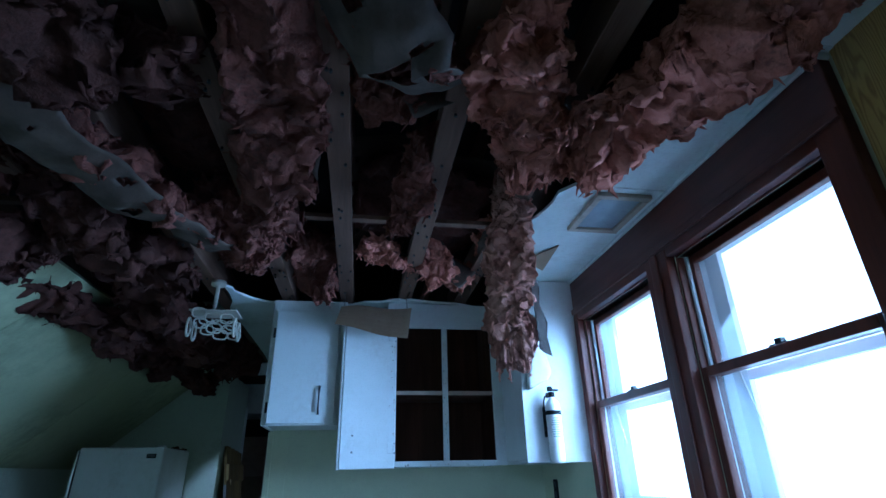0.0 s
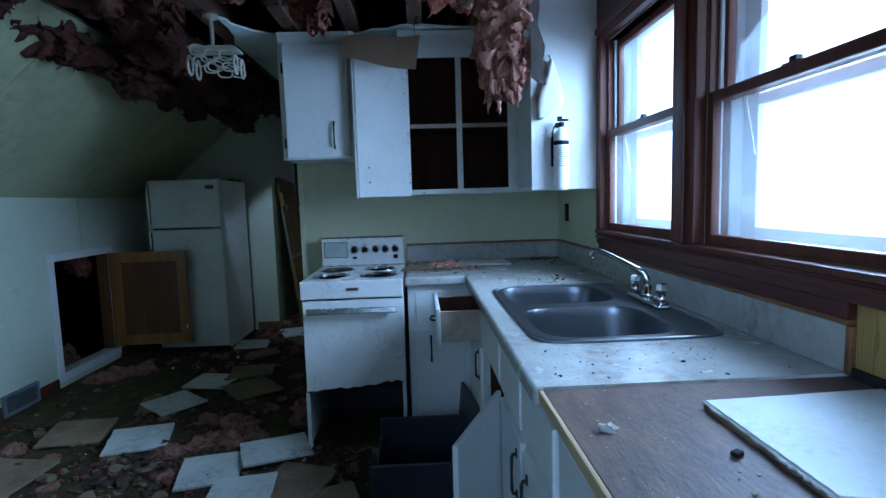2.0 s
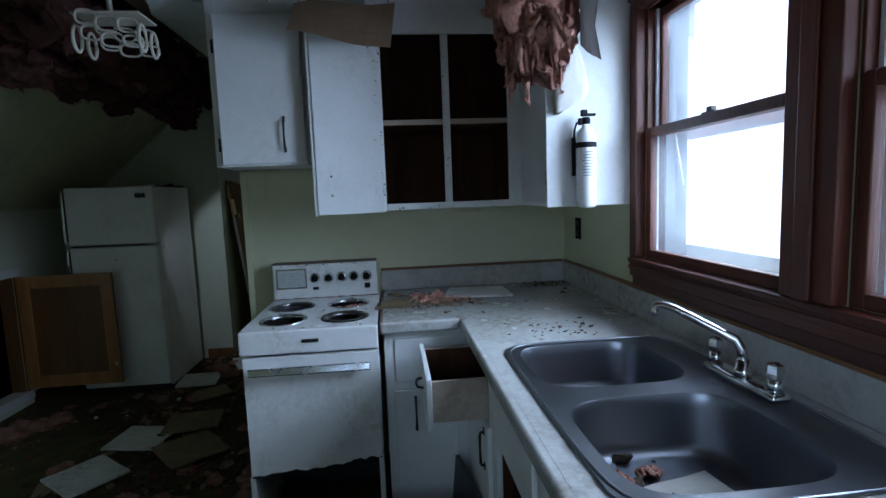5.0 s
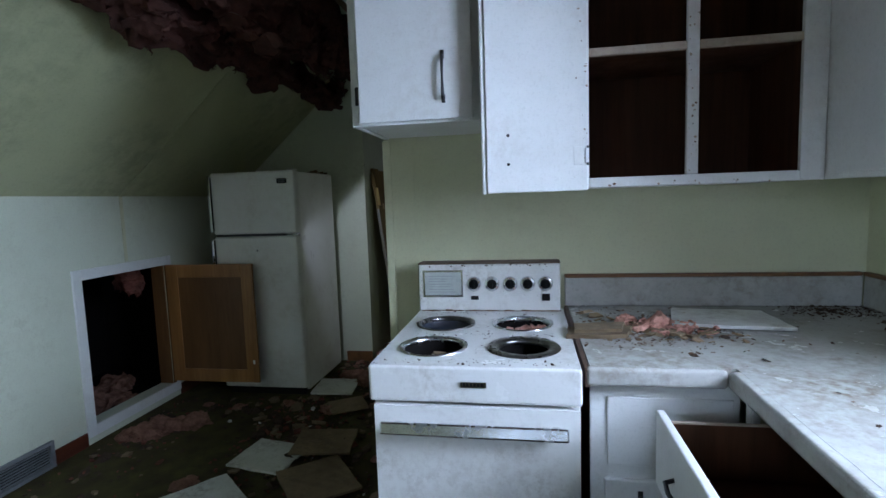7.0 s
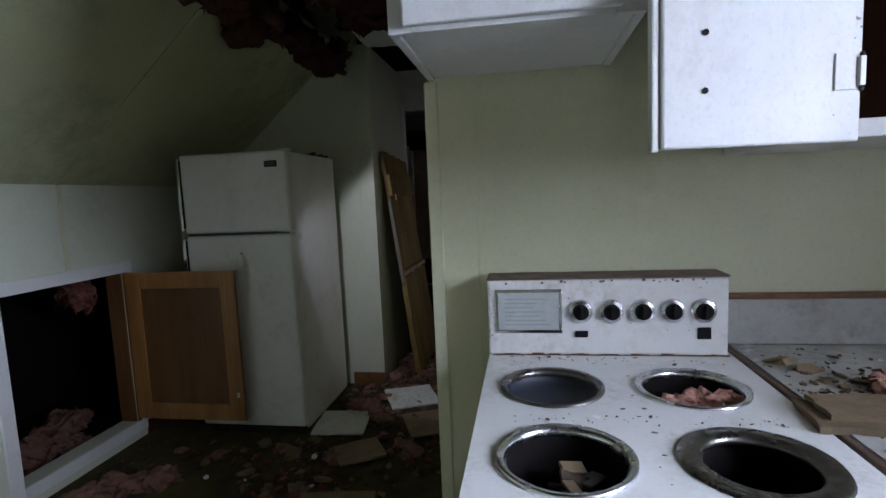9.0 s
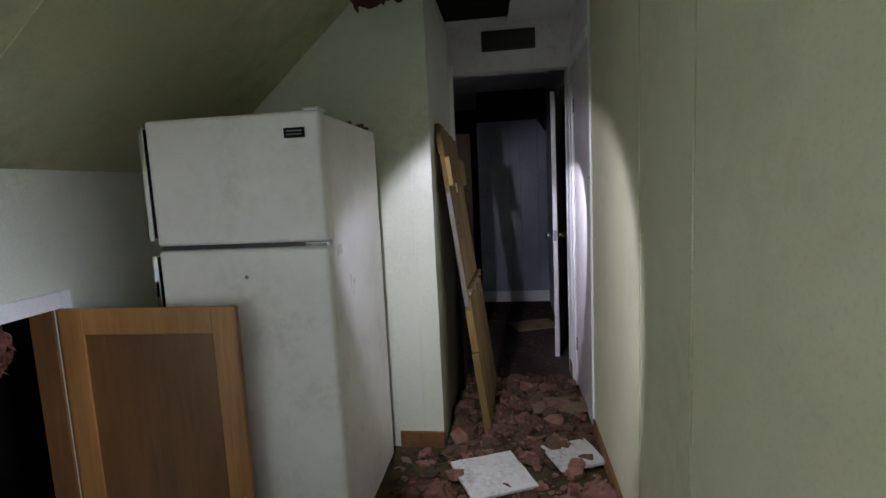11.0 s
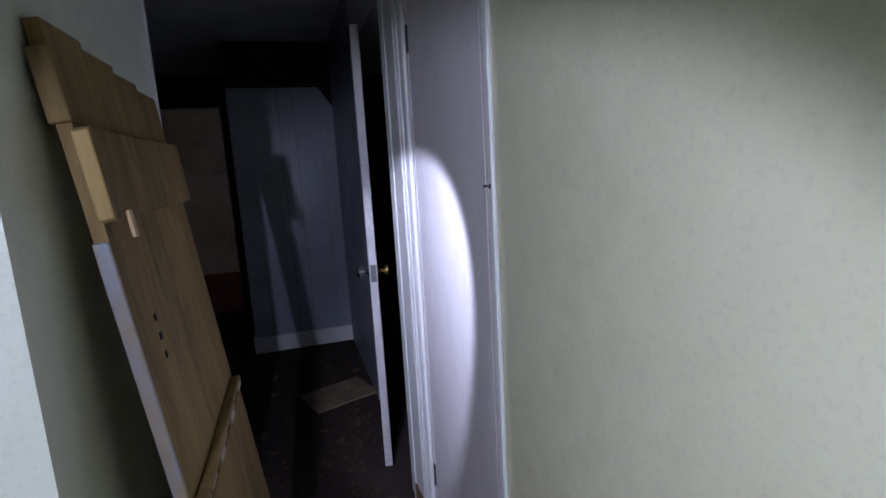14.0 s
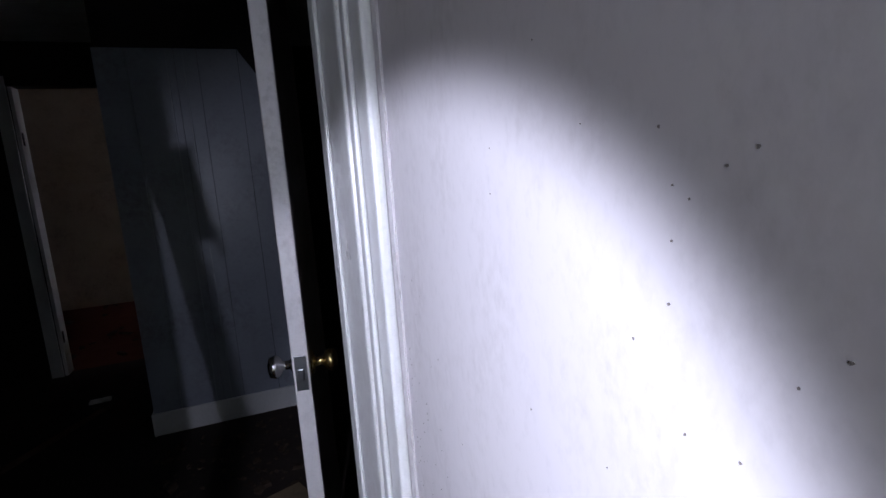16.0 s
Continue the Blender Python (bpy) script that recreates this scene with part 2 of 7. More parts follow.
GREEN = material("pale_green_wall_paint", (0.66, 0.665, 0.46), 0.38, second=(0.59, 0.595, 0.39), amount=0.5, scale=2.0, fine=90, bump=0.025,
                 dirt=(0.34, 0.32, 0.18), dirt_amount=0.25, dirt_scale=1.6)
KNEE = material("pale_green_gloss_paint", (0.67, 0.71, 0.58), 0.34, second=(0.60, 0.64, 0.51), amount=0.5, scale=2.0, fine=90, bump=0.06, dirt=(0.42, 0.42, 0.30), dirt_amount=0.3, dirt_scale=2.5)
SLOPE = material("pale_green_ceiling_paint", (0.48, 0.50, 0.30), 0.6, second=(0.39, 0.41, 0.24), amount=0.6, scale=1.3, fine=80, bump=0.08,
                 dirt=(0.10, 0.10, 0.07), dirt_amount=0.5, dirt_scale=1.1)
CEIL = material("white_ceiling_board", (0.74, 0.77, 0.76), 0.7, second=(0.62, 0.65, 0.63), scale=3, bump=0.08, dirt=(0.3, 0.26, 0.2), dirt_amount=0.3)
WHITE = material("white_cabinet_paint", (0.80, 0.81, 0.80), 0.35, second=(0.70, 0.71, 0.69), amount=0.5, scale=3.5, fine=120, bump=0.05,
                 dirt=(0.40, 0.35, 0.28), dirt_amount=0.22, dirt_scale=4)
ENAMEL = material("white_enamel", (0.83, 0.83, 0.81), 0.22, second=(0.76, 0.76, 0.73), amount=0.3, scale=3, fine=90, bump=0.03,
                  dirt=(0.30, 0.24, 0.17), dirt_amount=0.4, dirt_scale=5, coat=0.3)
FRIDGE = material("cream_refrigerator_enamel", (0.82, 0.82, 0.81), 0.35, second=(0.72, 0.71, 0.67), amount=0.4, scale=3, fine=200, bump=0.1, bump_scale=260,
                  dirt=(0.4, 0.35, 0.28), dirt_amount=0.35, dirt_scale=3)
TRIM = wood("red_brown_window_wood", (0.115, 0.030, 0.015), (0.055, 0.014, 0.008), 0.42, "y", 26, 0.12, coat=0.08)
TRIMV = wood("red_brown_window_wood_upright", (0.150, 0.038, 0.018), (0.08, 0.019, 0.010), 0.42, "z", 26, 0.12, coat=0.08)
PANEL = flame_grain("yellow_oak_panelling", (0.52, 0.35, 0.10), (0.24, 0.13, 0.03), 0.4)
CABIN = wood("dark_cabinet_inside", (0.10, 0.042, 0.02), (0.05, 0.022, 0.012), 0.55, "z", 24, 0.1)
CABIN.node_tree.nodes["Principled BSDF"].inputs["Specular IOR Level"].default_value = 0.15
OAK = wood("honey_oak_door", (0.44, 0.22, 0.07), (0.28, 0.12, 0.035), 0.4, "z", 24, 0.1)
OAKP = wood("brown_door_panel", (0.19, 0.088, 0.030), (0.12, 0.052, 0.018), 0.5, "z", 16, 0.08)
JOIST = wood("weathered_joist_wood", (0.16, 0.085, 0.05), (0.09, 0.048, 0.03), 0.8, "y", 22, 0.3, vary=0.15)
BOARDW = material("aged_pine_boards", (0.27, 0.182, 0.052), 0.7, second=(0.15, 0.09, 0.024), amount=0.9, scale=0.5, fine=2.2, bump=0.25, stretch=(14, 14, 1.8), vary=0.15, dirt=(0.045, 0.026, 0.012), dirt_amount=0.95, dirt_scale=0.3)
STRAW = wood("yellowed_pine_edge", (0.40, 0.28, 0.10), (0.25, 0.16, 0.05), 0.7, "z", 20, 0.2)
RAWWOOD = wood("raw_pine", (0.60, 0.45, 0.25), (0.42, 0.29, 0.14), 0.7, "y", 20, 0.2)
STRIP = wood("brown_splash_strip", (0.26, 0.12, 0.045), (0.15, 0.07, 0.03), 0.4, "y", 20, 0.1)
LAMINATE = material("white_marbled_laminate", (0.51, 0.51, 0.48), 0.20, second=(0.38, 0.375, 0.345), amount=0.7, scale=9, fine=70, bump=0.03,
                    dirt=(0.20, 0.15, 0.10), dirt_amount=0.9, dirt_scale=3.2)
CHIP = material("brown_particle_board", (0.085, 0.05, 0.042), 0.5, second=(0.20, 0.125, 0.085), amount=0.9, scale=26, fine=90, bump=0.25,
                stretch=(1, 0.35, 1), dirt=(0.07, 0.04, 0.035), dirt_amount=0.6, dirt_scale=6)
STEEL = material("brushed_steel", (0.22, 0.228, 0.25), 0.36, 1.0, second=(0.21, 0.218, 0.24), amount=0.1, scale=1.5, fine=40, bump=0.0)
CHROME = material("chrome", (0.78, 0.79, 0.80), 0.10, 1.0, second=(0.6, 0.6, 0.6), amount=0.4, scale=12, fine=90, bump=0.02, dirt=(0.3, 0.26, 0.2), dirt_amount=0.5)
BRASS = material("worn_brass", (0.62, 0.47, 0.2), 0.25, 1.0, scale=20, bump=0.03)
BLACK = material("black_plastic", (0.009, 0.009, 0.010), 0.6, second=(0.014, 0.014, 0.014), bump=0.04, spec=0.12)
RUST = material("rust_and_old_grease", (0.20, 0.11, 0.05), 0.85, second=(0.10, 0.055, 0.03), amount=0.9, scale=40, bump=0.4)
IRON = material("black_iron_handle", (0.03, 0.03, 0.033), 0.45, 0.4, second=(0.06, 0.055, 0.05), bump=0.1)
NEARBLACK = material("near_black", (0.02, 0.018, 0.016), 0.9, second=(0.035, 0.03, 0.025), scale=10, bump=0.4)
# wool colours carry the light: paler near the window, darker away from it
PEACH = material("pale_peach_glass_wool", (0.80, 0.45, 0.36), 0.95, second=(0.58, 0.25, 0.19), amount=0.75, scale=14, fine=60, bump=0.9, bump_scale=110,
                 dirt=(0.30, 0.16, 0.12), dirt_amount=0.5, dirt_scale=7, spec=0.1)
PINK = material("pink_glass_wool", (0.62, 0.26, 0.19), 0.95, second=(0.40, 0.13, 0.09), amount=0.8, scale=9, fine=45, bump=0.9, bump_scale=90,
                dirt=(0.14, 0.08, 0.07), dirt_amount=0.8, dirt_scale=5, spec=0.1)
SHADEWOOL = material("shaded_dark_wool", (0.12, 0.05, 0.038), 0.95, second=(0.04, 0.02, 0.016), amount=0.9, scale=7, fine=45, bump=0.9, bump_scale=90, spec=0.1)
DIRTSHADEWOOL = material("dirty_shaded_pink_wool", (0.27, 0.105, 0.078), 0.95, second=(0.11, 0.042, 0.032), amount=0.9, scale=12, fine=60, bump=0.9, bump_scale=110,
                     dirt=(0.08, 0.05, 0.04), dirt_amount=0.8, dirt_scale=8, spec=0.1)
KRAFT = material("brown_kraft_paper", (0.105, 0.075, 0.056), 0.7, second=(0.06, 0.042, 0.032), amount=0.7, scale=7, fine=50, bump=0.3, bump_scale=25, spec=0.25)
CARD = material("brown_cardboard", (0.36, 0.25, 0.16), 0.8, second=(0.27, 0.18, 0.11), scale=8, bump=0.15)
CARPET = material("mossy_brown_carpet", (0.060, 0.045, 0.028), 0.95, second=(0.115, 0.115, 0.042), amount=0.9, scale=9.0, fine=60, bump=0.8, bump_scale=140,
                  dirt=(0.06, 0.035, 0.025), dirt_amount=0.9, dirt_scale=2, spec=0.1)
HALLFLOOR = material("dark_hall_carpet", (0.06, 0.046, 0.04), 0.95, second=(0.04, 0.032, 0.03), scale=4, bump=0.7, bump_scale=120, spec=0.1)
REDCARPET = material("red_brown_carpet", (0.17, 0.06, 0.04), 0.95, second=(0.11, 0.035, 0.025), scale=4, bump=0.6, bump_scale=120, spec=0.1)
TILE = material("white_ceiling_tile", (0.68, 0.69, 0.66), 0.8, second=(0.55, 0.55, 0.50), amount=0.7, scale=5, fine=70, bump=0.2,
                dirt=(0.16, 0.11, 0.08), dirt_amount=0.8, dirt_scale=4, vary=0.12)
FACE = material("white_board_face", (0.70, 0.72, 0.71), 0.45, second=(0.62, 0.64, 0.62), amount=0.35, scale=4, fine=50, bump=0.05, dirt=(0.25, 0.2, 0.14), dirt_amount=0.35, dirt_scale=9)
TAN = material("tan_fibreboard", (0.29, 0.21, 0.125), 0.9, second=(0.17, 0.12, 0.07), amount=0.8, scale=7, fine=60, bump=0.3, dirt=(0.1, 0.07, 0.05), dirt_amount=0.7, vary=0.2)
DEBRIS = material("dark_debris", (0.10, 0.07, 0.05), 0.95, second=(0.05, 0.035, 0.03), amount=0.9, scale=30, bump=0.5, spec=0.1)
NAVY = material("dark_blue_enamel", (0.028, 0.034, 0.052), 0.45, second=(0.02, 0.024, 0.036), scale=5, bump=0.1, dirt=(0.09, 0.07, 0.05), dirt_amount=0.6)
BLUEWALL = material("blue_grey_wall_panel", (0.33, 0.36, 0.42), 0.35, second=(0.27, 0.30, 0.35), amount=0.6, scale=2, fine=70, bump=0.06, dirt=(0.12, 0.11, 0.11), dirt_amount=0.5)
GLINTBEAD = material("pale_glint_bead", (0.42, 0.45, 0.50), 0.3, second=(0.33, 0.36, 0.42), amount=0.9, scale=14, fine=60, bump=0.04, stretch=(1, 1, 0.25))
EDGEPAINT = material("flaking_grey_blue_paint", (0.20, 0.215, 0.25), 0.6, second=(0.24, 0.17, 0.08), amount=0.9, scale=16, fine=70, bump=0.2, stretch=(1, 1, 0.4))
OFFWHITE = material("off_white_door_paint", (0.70, 0.68, 0.68), 0.4, second=(0.62, 0.60, 0.60), amount=0.4, scale=3, fine=140, bump=0.06,
                    dirt=(0.16, 0.14, 0.12), dirt_amount=0.45, dirt_scale=7)
MILDEW = material("mildewed_door_paint", (0.70, 0.67, 0.68), 0.42, second=(0.66, 0.63, 0.63), amount=0.3, scale=3, fine=140, bump=0.012, stretch=(1, 1, 0.6),
                  dirt=(0.25, 0.22, 0.19), dirt_amount=0.25, dirt_scale=12)
BEIGE = material("beige_room_paint", (0.55, 0.47, 0.37), 0.7, second=(0.42, 0.34, 0.25), amount=0.7, scale=1.5, bump=0.1, dirt=(0.2, 0.14, 0.1), dirt_amount=0.6)
DRAWERSIDE = material("stained_pale_plywood", (0.50, 0.42, 0.34), 0.7, second=(0.36, 0.28, 0.21), amount=0.7, scale=5, bump=0.15, dirt=(0.2, 0.13, 0.09), dirt_amount=0.6)
EXTRED = material("white_bottle_paint", (0.80, 0.80, 0.79), 0.28, second=(0.72, 0.72, 0.70), bump=0.02)
CLOTH = material("off_white_cloth", (0.66, 0.63, 0.57), 0.9, second=(0.52, 0.48, 0.42), scale=15, fine=200, bump=0.3, spec=0.1)
# glass colour is lightened to carry the bright reflection on the clock
DIAL = material("grey_clock_glass", (0.54, 0.58, 0.56), 0.12, second=(0.34, 0.36, 0.35), scale=12, bump=0.02, coat=0.6)
GREY = material("grey_metal_register", (0.30, 0.32, 0.34), 0.5, 0.5, second=(0.2, 0.21, 0.22), bump=0.1)
INK = material("grey_print", (0.33, 0.36, 0.36), 0.5, bump=0.0)
PVC = material("white_storm_frame", (0.82, 0.86, 0.90), 0.5, second=(0.72, 0.77, 0.82), bump=0.03)
IVORY = material("ivory_plastic_openwork", (0.50, 0.46, 0.38), 0.5, second=(0.38, 0.34, 0.27), bump=0.05)
PANE = glass("dusty_window_glass", 0.05)
SKYCARD = glow("bright_overcast_sky", (0.93, 0.97, 1.0), 2.4)

# ---- the large structure ----
CZ = 2.42          # ceiling height
XE, XW = 1.65, -2.2  # window wall, knee wall
HE, HW = -0.143, -0.945  # passage walls
YB, YS = 0.0, -4.4   # stove wall, wall behind

single("floor", block(-2.3, 2.0, -4.5, 3.13, -0.12, 0.0), CARPET, "mossy brown matted carpet under fallen ceiling debris", "floor", kind="structure")
single("floor_hall", block(-3.2, 0.9, 3.13, 7.0, -0.12, 0.0), HALLFLOOR, "dark dirty carpet of the back hall", "floor", kind="structure")
single("floor_far_room", block(-3.2, 0.9, 7.0, 10.0, -0.12, 0.0), REDCARPET, "red-brown carpet of the far room", "floor", kind="structure")

single("wall_stove", wall_y(YB, YB + 0.12, HE + 0.1205, XE + 0.12, 0, CZ, []), GREEN, "pale yellow-green painted wall behind the stove", "wall", kind="structure")
W_HOLES = [(-1.68, -0.94, 1.22, 2.16), (-2.58, -1.84, 1.22, 2.16)]
single("wall_window", wall_x(XE, XE + 0.16, -2.68, 0.0, 0, CZ, W_HOLES), GREEN, "pale green wall with two sash windows", "wall", kind="structure")
single("wall_panelling_back", block(XE + 0.004, XE + 0.16, YS, -2.68, 0, CZ), NEARBLACK, "rough dark wall behind the panelling", "wall", kind="structure")
pan = thing("wall_panelling", (XE, -3.4, 0), "yellow oak-grain wall panelling with dark grooves", "wall panelling", kind="structure")
y = -2.683
while y > YS + 0.02:
    w = random.choice((0.30, 0.40, 0.30))
    y1 = max(YS, y - w)
    part("panel", block(XE - 0.008, XE + 0.003, y1 + 0.002, y - 0.002, 0, CZ, 0.0015), PANEL, pan)
    y = y1
for a_, b_ in ((-2.681, -2.462),):
    part("panel", block(XE - 0.008, XE - 0.0003, a_, b_, 0, 1.138, 0.0015), PANEL, pan)
# unseen wall; its opening is added to go with the fill lamp
single("wall_south", wall_y(YS - 0.12, YS, XW - 0.1, XE + 0.16, 0, 3.6, [(0.05, 1.05, 1.0, 2.1)]), GREEN, "plain painted wall behind the walker", "wall", kind="structure")
OP = (0.52, 1.22, 0.11, 1.0)  # cupboard opening in the knee wall
KZ = 1.50
single("wall_knee", wall_x(XW - 0.1, XW, YS, 2.15, 0, KZ, [OP]), KNEE, "low pale green knee wall with a cupboard opening", "wall", kind="structure")
# sloped ceiling
SL = 0.87
xt = XW + (CZ - KZ) / SL
bm = bmesh.new()
q = [(XW, KZ), (xt, CZ), (xt - 0.05, CZ + 0.05), (XW - 0.1, KZ + 0.03), (XW - 0.1, KZ)]
lo, hi = [bm.verts.new((x, YS, z)) for x, z in q], [bm.verts.new((x, 2.15, z)) for x, z in q]
bm.faces.new(lo)
bm.faces.new(hi[::-1])
for k in range(len(q)):
    bm.faces.new((lo[k], hi[k], hi[(k + 1) % 5], lo[(k + 1) % 5]))
bmesh.ops.recalc_face_normals(bm, faces=bm.faces[:])
single("ceiling_slope", bm, SLOPE, "sloped pale green attic ceiling with dark blotches", "ceiling", kind="structure")
# thin battens over the board joints of slope and knee wall
for y in (0.88, -0.6):
    single("trim", block(XW, XW + 0.006, y - 0.012, y + 0.012, 1.07 if y > 0 else 0.08, KZ, 0.002), GREEN, "thin painted batten on the knee wall", "trim", kind="structure")
    d = Vector((xt - XW, 0, CZ - KZ)).normalized()
    m = Matrix(((d.x, 0, d.z, XW), (0, 1, 0, y), (d.z, 0, -d.x, KZ), (0, 0, 0, 1)))
    single("trim", block(0, 1.38, -0.012, 0.012, 0, 0.006, 0.002, m), SLOPE, "thin painted batten on the sloped ceiling", "trim", kind="structure")

single("wall_fridge", wall_y(2.15, 2.25, XW - 0.1, HW - 0.1005, 0, 3.2, []), KNEE, "pale green wall behind the refrigerator", "wall", kind="structure")
single("wall_passage_west", wall_x(HW - 0.10, HW, 2.15, 3.13, 0, CZ, []), KNEE, "pale green end wall of the passage", "wall", kind="structure")
CL = (2.375, 3.005, 0, 2.08)
D2 = (3.37, 4.28, 0, 2.10)
single("wall_passage_east", wall_x(HE, HE + 0.12, 0.0, 2.35, 0, CZ, []), GREEN, "pale green boarded passage wall with a vertical joint", "wall", kind="structure")
single("wall_hall_east", wall_x(HE - 0.005, HE + 0.12, 2.351, 4.28, 0, CZ, [CL, D2]), OFFWHITE, "off-white hall wall with a closet door and a doorway", "wall", kind="structure")
single("wall_hall_end", block(HE - 0.005, HE + 0.008, 4.2805, 5.5215, 0, CZ), BLUEWALL, "thin blue-grey boarded wall of the back hall", "wall", kind="structure")
single("trim", block(HE - 0.012, HE, 2.325, 2.35, 0, CZ, 0.004), WHITE, "white corner bead at the end of the boarded wall", "trim", kind="structure")
single("trim", block(HE - 0.005, HE, 1.35, 1.37, 0, CZ, 0.002), GREEN, "painted joint strip on the passage wall", "trim", kind="structure")
single("trim", block(HE - 0.005, HE, 0.86, 0.88, 0, CZ, 0.002), GREEN, "painted joint strip on the passage wall", "trim", kind="structure")
single("trim", block(HE - 0.007, HE + 0.028, -0.007, 0.0, 0, 1.655, 0.003), GREEN, "painted corner strip at the end of the stove wall", "trim", kind="structure")
# doorway header
single("wall_header", wall_y(3.13, 3.23, -3.2, HE - 0.0055, 0, CZ, [(HW - 0.02, HE - 0.0055, 0, 2.115)]), OFFWHITE, "wall with the open doorway to the back hall", "wall", kind="structure")
single("trim", block(HW - 0.02, HW + 0.025, 3.10, 3.1295, 0, 2.17, 0.004), WHITE, "white painted door casing", "trim", kind="structure")
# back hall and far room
single("wall_far", wall_y(5.54, 5.66, -0.918, HE + 0.12, 0, CZ, []), NEARBLACK, "near-black upper wall of the back hall", "wall", kind="structure")
far = thing("wall_panel_far", (-0.5, 5.53, 0), "blue-grey grooved wall panelling with a clipped corner", "wall panelling", kind="structure")
edges = (-0.925, -0.78, -0.56, -0.45, -0.25, -0.148)
for a, b in zip(edges, edges[1:]):
    top = 2.08
    o = [(a + 0.0012, 0.115), (b - 0.0012, 0.115), (b - 0.0012, 1.93 if b > -0.2 else top), (a + 0.0012, top)]
    m = Matrix(((1, 0, 0, 0), (0, 0, 1, 5.522), (0, 1, 0, 0), (0, 0, 0, 1)))
    part("panel", slab(o, 0.0, 0.016, m), BLUEWALL, far)
# thin strips added in a paler colour for the glints on the panelling
for a in (-0.60, -0.52):
    part("bead", block(a, a + 0.006, 5.517, 5.5218, 0.135, top - 0.02, 0.002), GLINTBEAD, far)
single("baseboard_far", block(-0.932, HE - 0.006, 5.505, 5.5215, 0, 0.13, 0.004), WHITE, "white painted baseboard under the blue-grey panelling", "baseboard", kind="structure")
single("baseboard_far_side", block(-0.936, -0.9205, 5.50, 6.91, 0, 0.13, 0.004), WHITE, "white painted baseboard on the side wall", "baseboard", kind="structure")
single("wall_far_side", wall_x(-0.918, -0.80, 5.6605, 6.91, 0, CZ, []), BLUEWALL, "blue-grey side wall towards the far room", "wall", kind="structure")
# hall walls beyond the panelling share one near-black colour
single("wall_far_room_front", wall_y(6.91, 7.02, -3.2, 0.9, 0, CZ, [(-1.74, -1.11, 0, 2.12)]), NEARBLACK, "dark hall wall with the doorway to the far room", "wall", kind="structure")
single("wall_hall_west", block(-3.3, -3.2, 3.13, 10.0, 0, CZ), NEARBLACK, "dark west wall of the back hall", "wall", kind="structure")
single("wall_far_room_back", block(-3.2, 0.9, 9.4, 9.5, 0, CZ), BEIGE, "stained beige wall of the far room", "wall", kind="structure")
# unseen wall; small opening added to let daylight brighten the far room
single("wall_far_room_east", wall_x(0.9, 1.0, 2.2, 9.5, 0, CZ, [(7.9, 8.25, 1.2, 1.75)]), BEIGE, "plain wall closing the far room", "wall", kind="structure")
single("wall_side_room", block(0.0, 0.9, 2.2, 2.3, 0, CZ), NEARBLACK, "dark wall inside the closet", "wall", kind="structure")
# door casings at the far doorway
cas = thing("trim_far_doorway", (-1.4, 6.9, 0), "white painted casing round the far doorway", "trim", kind="structure")
part("casing", block(-1.82, -1.742, 6.893, 6.9095, 0, 2.19, 0.004), WHITE, cas)
# head casing is near black, the side casing white
part("casing", block(-1.7415, -1.11, 6.893, 6.9095, 2.121, 2.19, 0.004), NEARBLACK, cas)
part("jamb", block(-1.7395, -1.715, 6.91, 7.03, 0, 2.12, 0.003), WHITE, cas)
for z in (1.72, 0.25):
    part("hinge", block(-1.716, -1.712, 6.93, 6.96, z, z + 0.09, 0.001), IRON, cas)
# sloped ceiling of the far room
bm = bmesh.new()
vs = [bm.verts.new(p) for p in ((-3.2, 8.6, CZ), (0.9, 8.6, CZ), (0.9, 9.4, 1.45), (-3.2, 9.4, 1.45), (-3.2, 8.65, CZ), (0.9, 8.65, CZ), (0.9, 9.4, 1.5), (-3.2, 9.4, 1.5))]
for f in ((0, 1, 2, 3), (7, 6, 5, 4), (0, 4, 5, 1), (3, 2, 6, 7)):
    bm.faces.new([vs[i] for i in f])
single("ceiling_far_slope", bm, BEIGE, "sloped stained ceiling of the far room", "ceiling", kind="structure")
single("ceiling_back", block(-3.2, 0.9, 3.13, 9.4, CZ, CZ + 0.04), CEIL, "grey painted ceiling of the back hall", "ceiling", kind="structure")

# kitchen ceiling: what is left round the great hole
def ragged(points, amp, n=7):
    out = []
    for (x0, y0), (x1, y1) in zip(points, points[1:]):
        for k in range(n):
            f = k / n
            dx, dy = x1 - x0, y1 - y0
            l = max(0.001, math.hypot(dx, dy))
            o = random.uniform(-amp, amp) if k else 0
            out.append((x0 + dx * f - dy / l * o, y0 + dy * f + dx / l * o))
    return out + [points[-1]]


right_edge = ragged([(1.30, 0.0), (1.32, -0.75), (1.14, -1.44), (1.18, -1.86), (1.32, -2.07), (1.36, -2.45), (1.28, -3.0), (1.32, YS)], 0.012, 5)
north_edge = ragged([(-0.46, 0.0), (-0.40, -0.60), (-0.30, -0.40), (-0.18, -0.30), (0.25, -0.26), (0.60, -0.42), (0.75, -0.42), (1.30, -0.30)], 0.02, 4)
ceil = join(slab([(XE, 0.0)] + right_edge + [(XE, YS)], CZ, CZ + 0.014),
            slab(north_edge + [(1.29, 0.0)], CZ, CZ + 0.014),
            slab([(HE, 0.0), (HE, 3.13), (-0.55, 3.13), (-0.50, 2.3), (-0.46, 1.1), (-0.46, 0.0)], CZ, CZ + 0.014))
single("ceiling", ceil, CEIL, "white ceiling board broken open round a great hole", "ceiling", kind="structure")
# seams and a small torn flap in the ceiling strip
single("trim", block(1.33, 1.64, -1.93, -1.915, CZ - 0.004, CZ, 0.001), CEIL, "thin ceiling joint strip", "trim", kind="structure")
